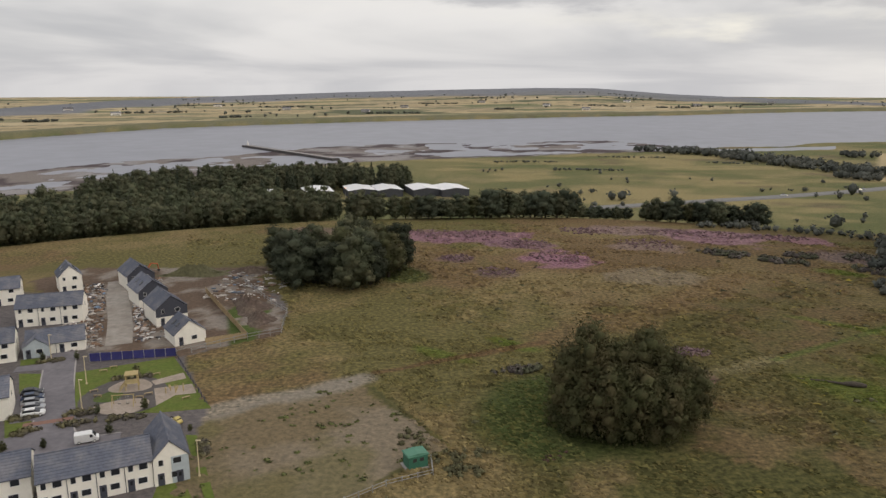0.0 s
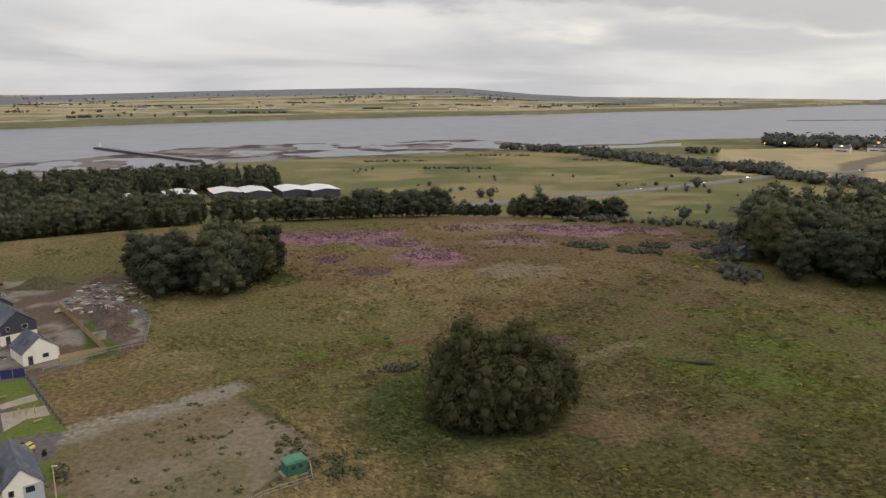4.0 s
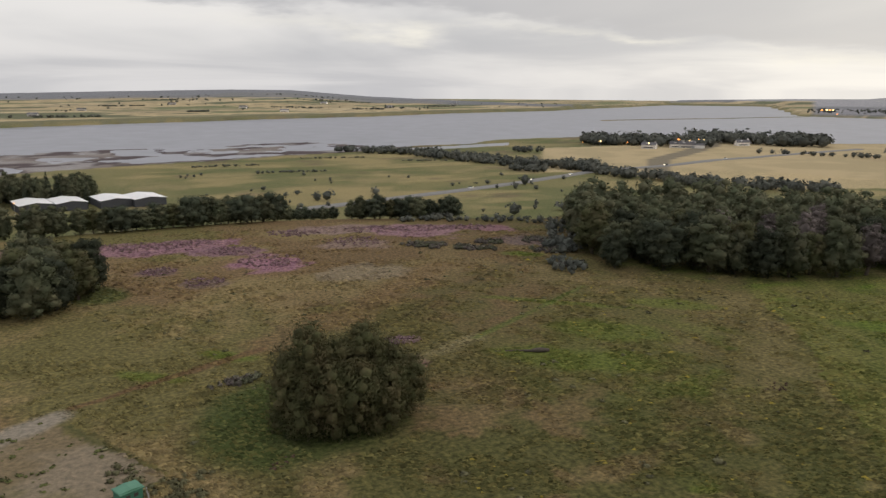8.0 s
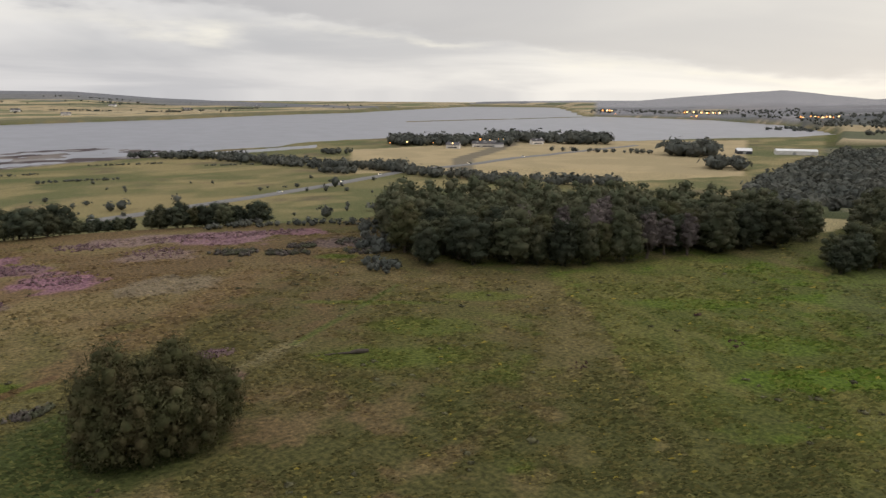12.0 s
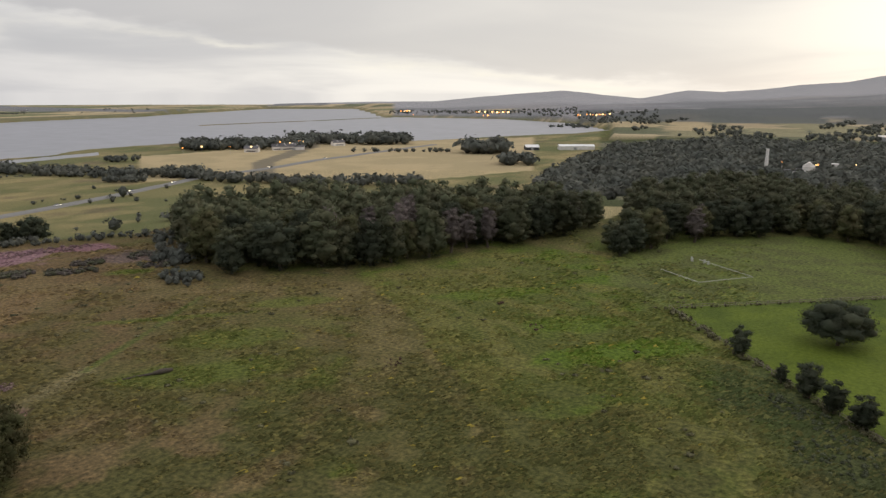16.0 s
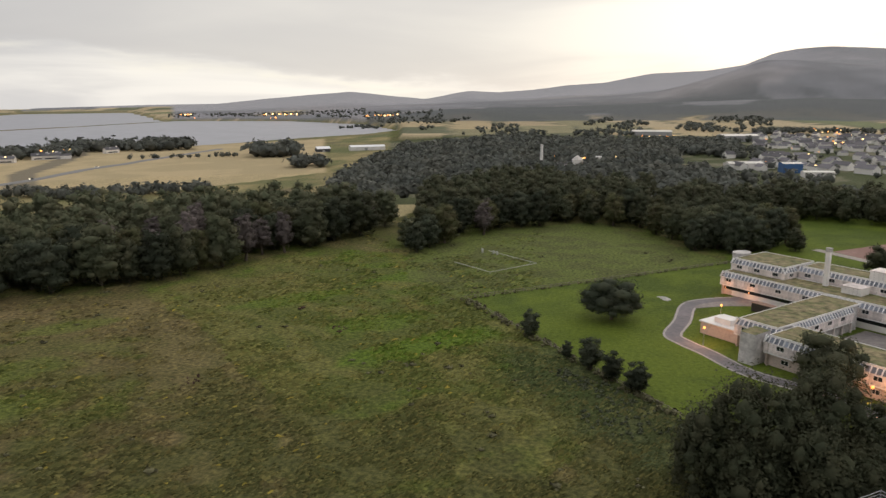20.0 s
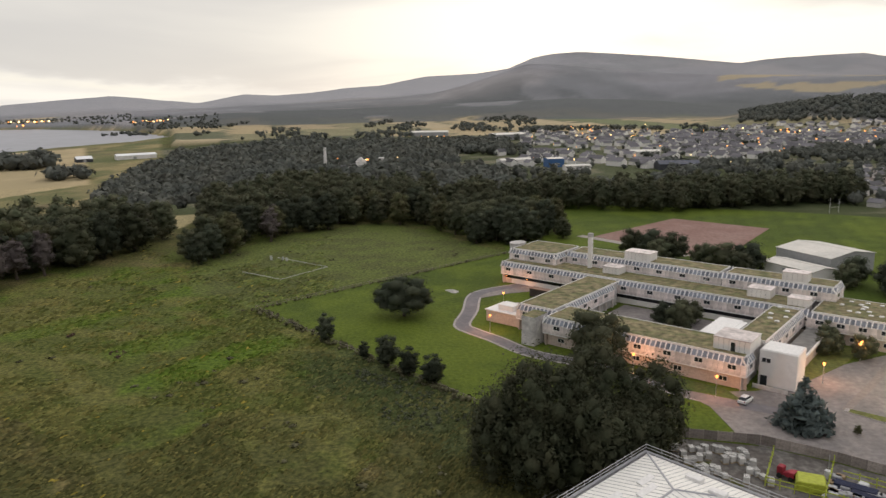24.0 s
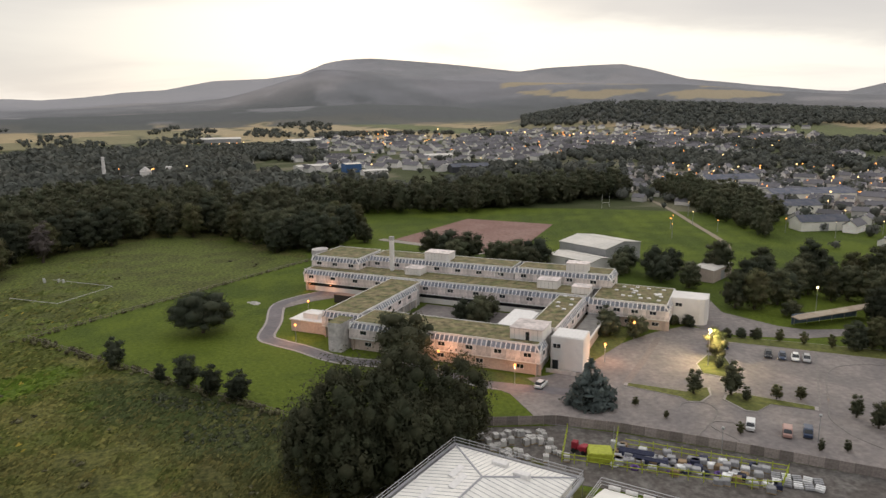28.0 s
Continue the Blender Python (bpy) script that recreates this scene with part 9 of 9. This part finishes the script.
# boarded fence between the car park and the yard
GREYWOOD = mat("grey_board", (0.26, 0.225, 0.205), rough=0.95, vary=0.3, scale=2.0, rand=0.35)
fence("board_fence", [(126, -33), (125.4, -35.6), (122.8, -50), (116.7, -60.4), (104.4, -76.8), (90, -95), (78, -110)], 1.9, 2.3, GREYWOOD, "long weathered grey board fence behind the builders' yard", GREYWOOD)
sheet("yard_ground", [(125, -35), (122, -50), (116, -60.6), (104, -77), (90, -95), (78, -108), (66, -100), (90, -62), (104, -40), (110, -28)], 0.05, mat("yard_earth", (0.10, 0.088, 0.08), rough=0.95, vary=0.35, scale=0.8, second=(0.15, 0.14, 0.13), second_scale=0.2), "dark bare earth of the builders' yard", "yard")
LIME = mat("lime_netting", (0.36, 0.42, 0.04), rough=0.7, vary=0.15, scale=1.5)
fence("lime_barrier", [(118.6, -50.6), (108.4, -45.4), (104, -52.8), (92.6, -71.6), (91.0, -76), (95.3, -80.4), (110.8, -58.6)], 1.9, 2.4, LIME, "lime green site barrier with posts and rails", None, solid=False)
fence("lime_barrier", [(115.4, -59.4), (104, -52.8)], 1.9, 2.4, LIME, "lime green site barrier across the yard", None, solid=False)
rng = np.random.default_rng(91)
yard_u, yard_v = Vector((-0.55, -0.83)), Vector((0.83, -0.55))


def in_yard(s, w, z=0.0):
    """A place in the yard: s metres along the fence from its bend, w metres in from it."""
    p = Vector((118, -50)) + yard_u * s - yard_v * w
    return turned(p.x, p.y, math.degrees(math.atan2(yard_u.y, yard_u.x)) + rng.normal() * 9, z + 0.05)


BLOCKM = mat("concrete_block_pack", (0.48, 0.47, 0.45), rough=0.9, vary=0.15, scale=2.0, rand=0.25)
block = None
for k in range(52):
    p = Vector((rng.uniform(106.5, 120.5), rng.uniform(-46.5, -33.5)))
    if (p - Vector((112, -30))).length < 6 or p.x < 107 + (-34 - p.y) * 0.1:
        continue
    if block is None:
        block = thing("block_pack", Matrix(), "strapped pack of pale concrete blocks on the yard", "building blocks", "packs of blocks")
        part("block_bale", box_bm(-0.6, 0.6, -0.5, 0.5, 0.14, 1.0, 0.03), BLOCKM, block)
        for s in (-0.3, 0.3):
            part("strap", box_bm(s - 0.03, s + 0.03, -0.515, 0.515, 0.12, 1.015), DARKIN, block)
        part("pallet", box_bm(-0.6, 0.6, -0.5, 0.5, 0.0, 0.14), TIMBER, block)
        o = block
    else:
        o = copy_thing(block, Matrix())
    o.matrix_basis = turned(p.x, p.y, rng.uniform(-25, 40), 0.05)
    o.scale = (1, 1, rng.choice((0.7, 1.0, 1.25)))
COL = {n: mat("goods_" + n, c, rough=0.7, vary=0.2, scale=2.0, rand=0.2) for n, c in (("navy", (0.03, 0.035, 0.07)), ("grey", (0.30, 0.30, 0.31)), ("white", (0.66, 0.66, 0.66)), ("brown", (0.24, 0.17, 0.10)), ("violet", (0.16, 0.09, 0.30)), ("red", (0.28, 0.025, 0.04)), ("lime", (0.42, 0.46, 0.05)))}
ob = thing("covered_stack", in_yard(7.5, 7.0), "stack of goods under a lime green sheet", "stack")
part("cover", lofted([(-2.2, 1.6, 0.0, 1.3), (-1.9, 1.8, 0.0, 1.7), (1.9, 1.8, 0.0, 1.7), (2.2, 1.6, 0.0, 1.3)]), COL["lime"], ob)
ob = thing("dumper", in_yard(4.2, 6.0), "small dark red site dumper", "dumper")
part("skip", lofted([(-0.9, 0.6, 0.7, 1.0), (0, 0.8, 0.5, 1.5), (1.0, 0.9, 0.7, 1.6)]), COL["red"], ob)
part("cab", box_bm(-1.9, -0.9, -0.6, 0.6, 0.5, 1.9, 0.06), COL["red"], ob)
for sx in (-1.4, 0.5):
    for s in (-0.75, 0.75):
        part("wheel", tube_bm([(sx, s - 0.15, 0.4), (sx, s + 0.15, 0.4)], [0.42, 0.42], 10), TYRE, ob)


def pipe_stack(m, n, length, r, material, label):
    ob = thing("pipe_stack", m, label, "pipes", "pipes in the yard")
    for k in range(n):
        row, i = k % 3, k // 3
        part("pipe", tube_bm([(-length / 2, i * r * 2.05, r + row * r * 1.8), (length / 2, i * r * 2.05 + 0.02, r + row * r * 1.8)], [r, r], 9), material, ob)


pipe_stack(in_yard(13.5, 5.2), 12, 6.0, 0.22, COL["navy"], "stack of dark blue plastic pipes")
pipe_stack(in_yard(16, 6.8), 9, 6.0, 0.2, COL["navy"], "stack of dark plastic pipes")
for k in range(64):
    s, w = rng.uniform(10, 37), rng.uniform(1.6, 9.6)
    n = ("grey", "white", "grey", "brown", "navy", "grey")[k % 6]
    ob = thing("goods_pallet", in_yard(s, w), {"grey": "grey wrapped pallet of paving goods", "white": "white wrapped pallet of building goods", "brown": "brown pallet of timber goods", "navy": "dark wrapped pallet of goods"}[n] + " in the yard", "pallet", "goods in the yard")
    part("load", lofted([(-0.75, 0.5, 0.14, 0.8), (-0.65, 0.6, 0.14, 1.0), (0.65, 0.6, 0.14, 1.0), (0.75, 0.5, 0.14, 0.8)]), COL[n], ob)
    part("pallet", box_bm(-0.75, 0.75, -0.6, 0.6, 0.0, 0.14), TIMBER, ob)
for k in range(18):
    ob = thing("pipe_coil", in_yard(rng.uniform(9, 30), rng.uniform(4, 9)), "coil of plastic pipe lying on the yard", "coil", "coils of pipe")
    bm = bmesh.new()
    R_, r_ = 0.65, 0.22
    rings = [[bm.verts.new(((R_ + r_ * math.cos(b)) * math.cos(a), (R_ + r_ * math.cos(b)) * math.sin(a), r_ + r_ * math.sin(b))) for b in np.linspace(0, 2 * math.pi, 7)[:-1]] for a in np.linspace(0, 2 * math.pi, 15)[:-1]]
    for i in range(14):
        for j in range(6):
            bm.faces.new((rings[i][j], rings[(i + 1) % 14][j], rings[(i + 1) % 14][(j + 1) % 6], rings[i][(j + 1) % 6]))
    part("coil", bm, COL[("white", "violet", "navy")[k % 3]], ob)
for k in range(10):
    ob = thing("slab_row", in_yard(36 + (k % 5) * 1.6, 4 + (k // 5) * 2.2), "row of pale kerb stones on a pallet", "kerb stones", "packs of kerbs")
    for j in range(3):
        part("slab", box_bm(-0.7, 0.7, -0.7 + j * 0.48, -0.28 + j * 0.48, 0.1, 0.55 + 0.1 * j, 0.04), COL["white" if k % 2 else "grey"], ob)
ob = thing("site_tank", in_yard(9.2, 2.2), "white upright tank on a post in the yard", "tank")
part("body", tube_bm([(0, 0, 0), (0, 0, 1.4)], [0.5, 0.5], 12), COL["white"], ob)
part("pole", tube_bm([(0, 0, 1.4), (0, 0, 4.2)], [0.06, 0.06], 6), POLE, ob)
fence("tree_fence", [(97, -5), (104, -12), (112, -27), (124, -33)], 1.8, 3.0, MESH, "steel mesh fence under the big trees", None, solid=False)

# models that only lent their crowns
for pool in POOL.values():
    for model in pool:
        if model.name not in USED:
            for ch in list(model.children):
                bpy.data.objects.remove(ch)
            bpy.data.objects.remove(model)
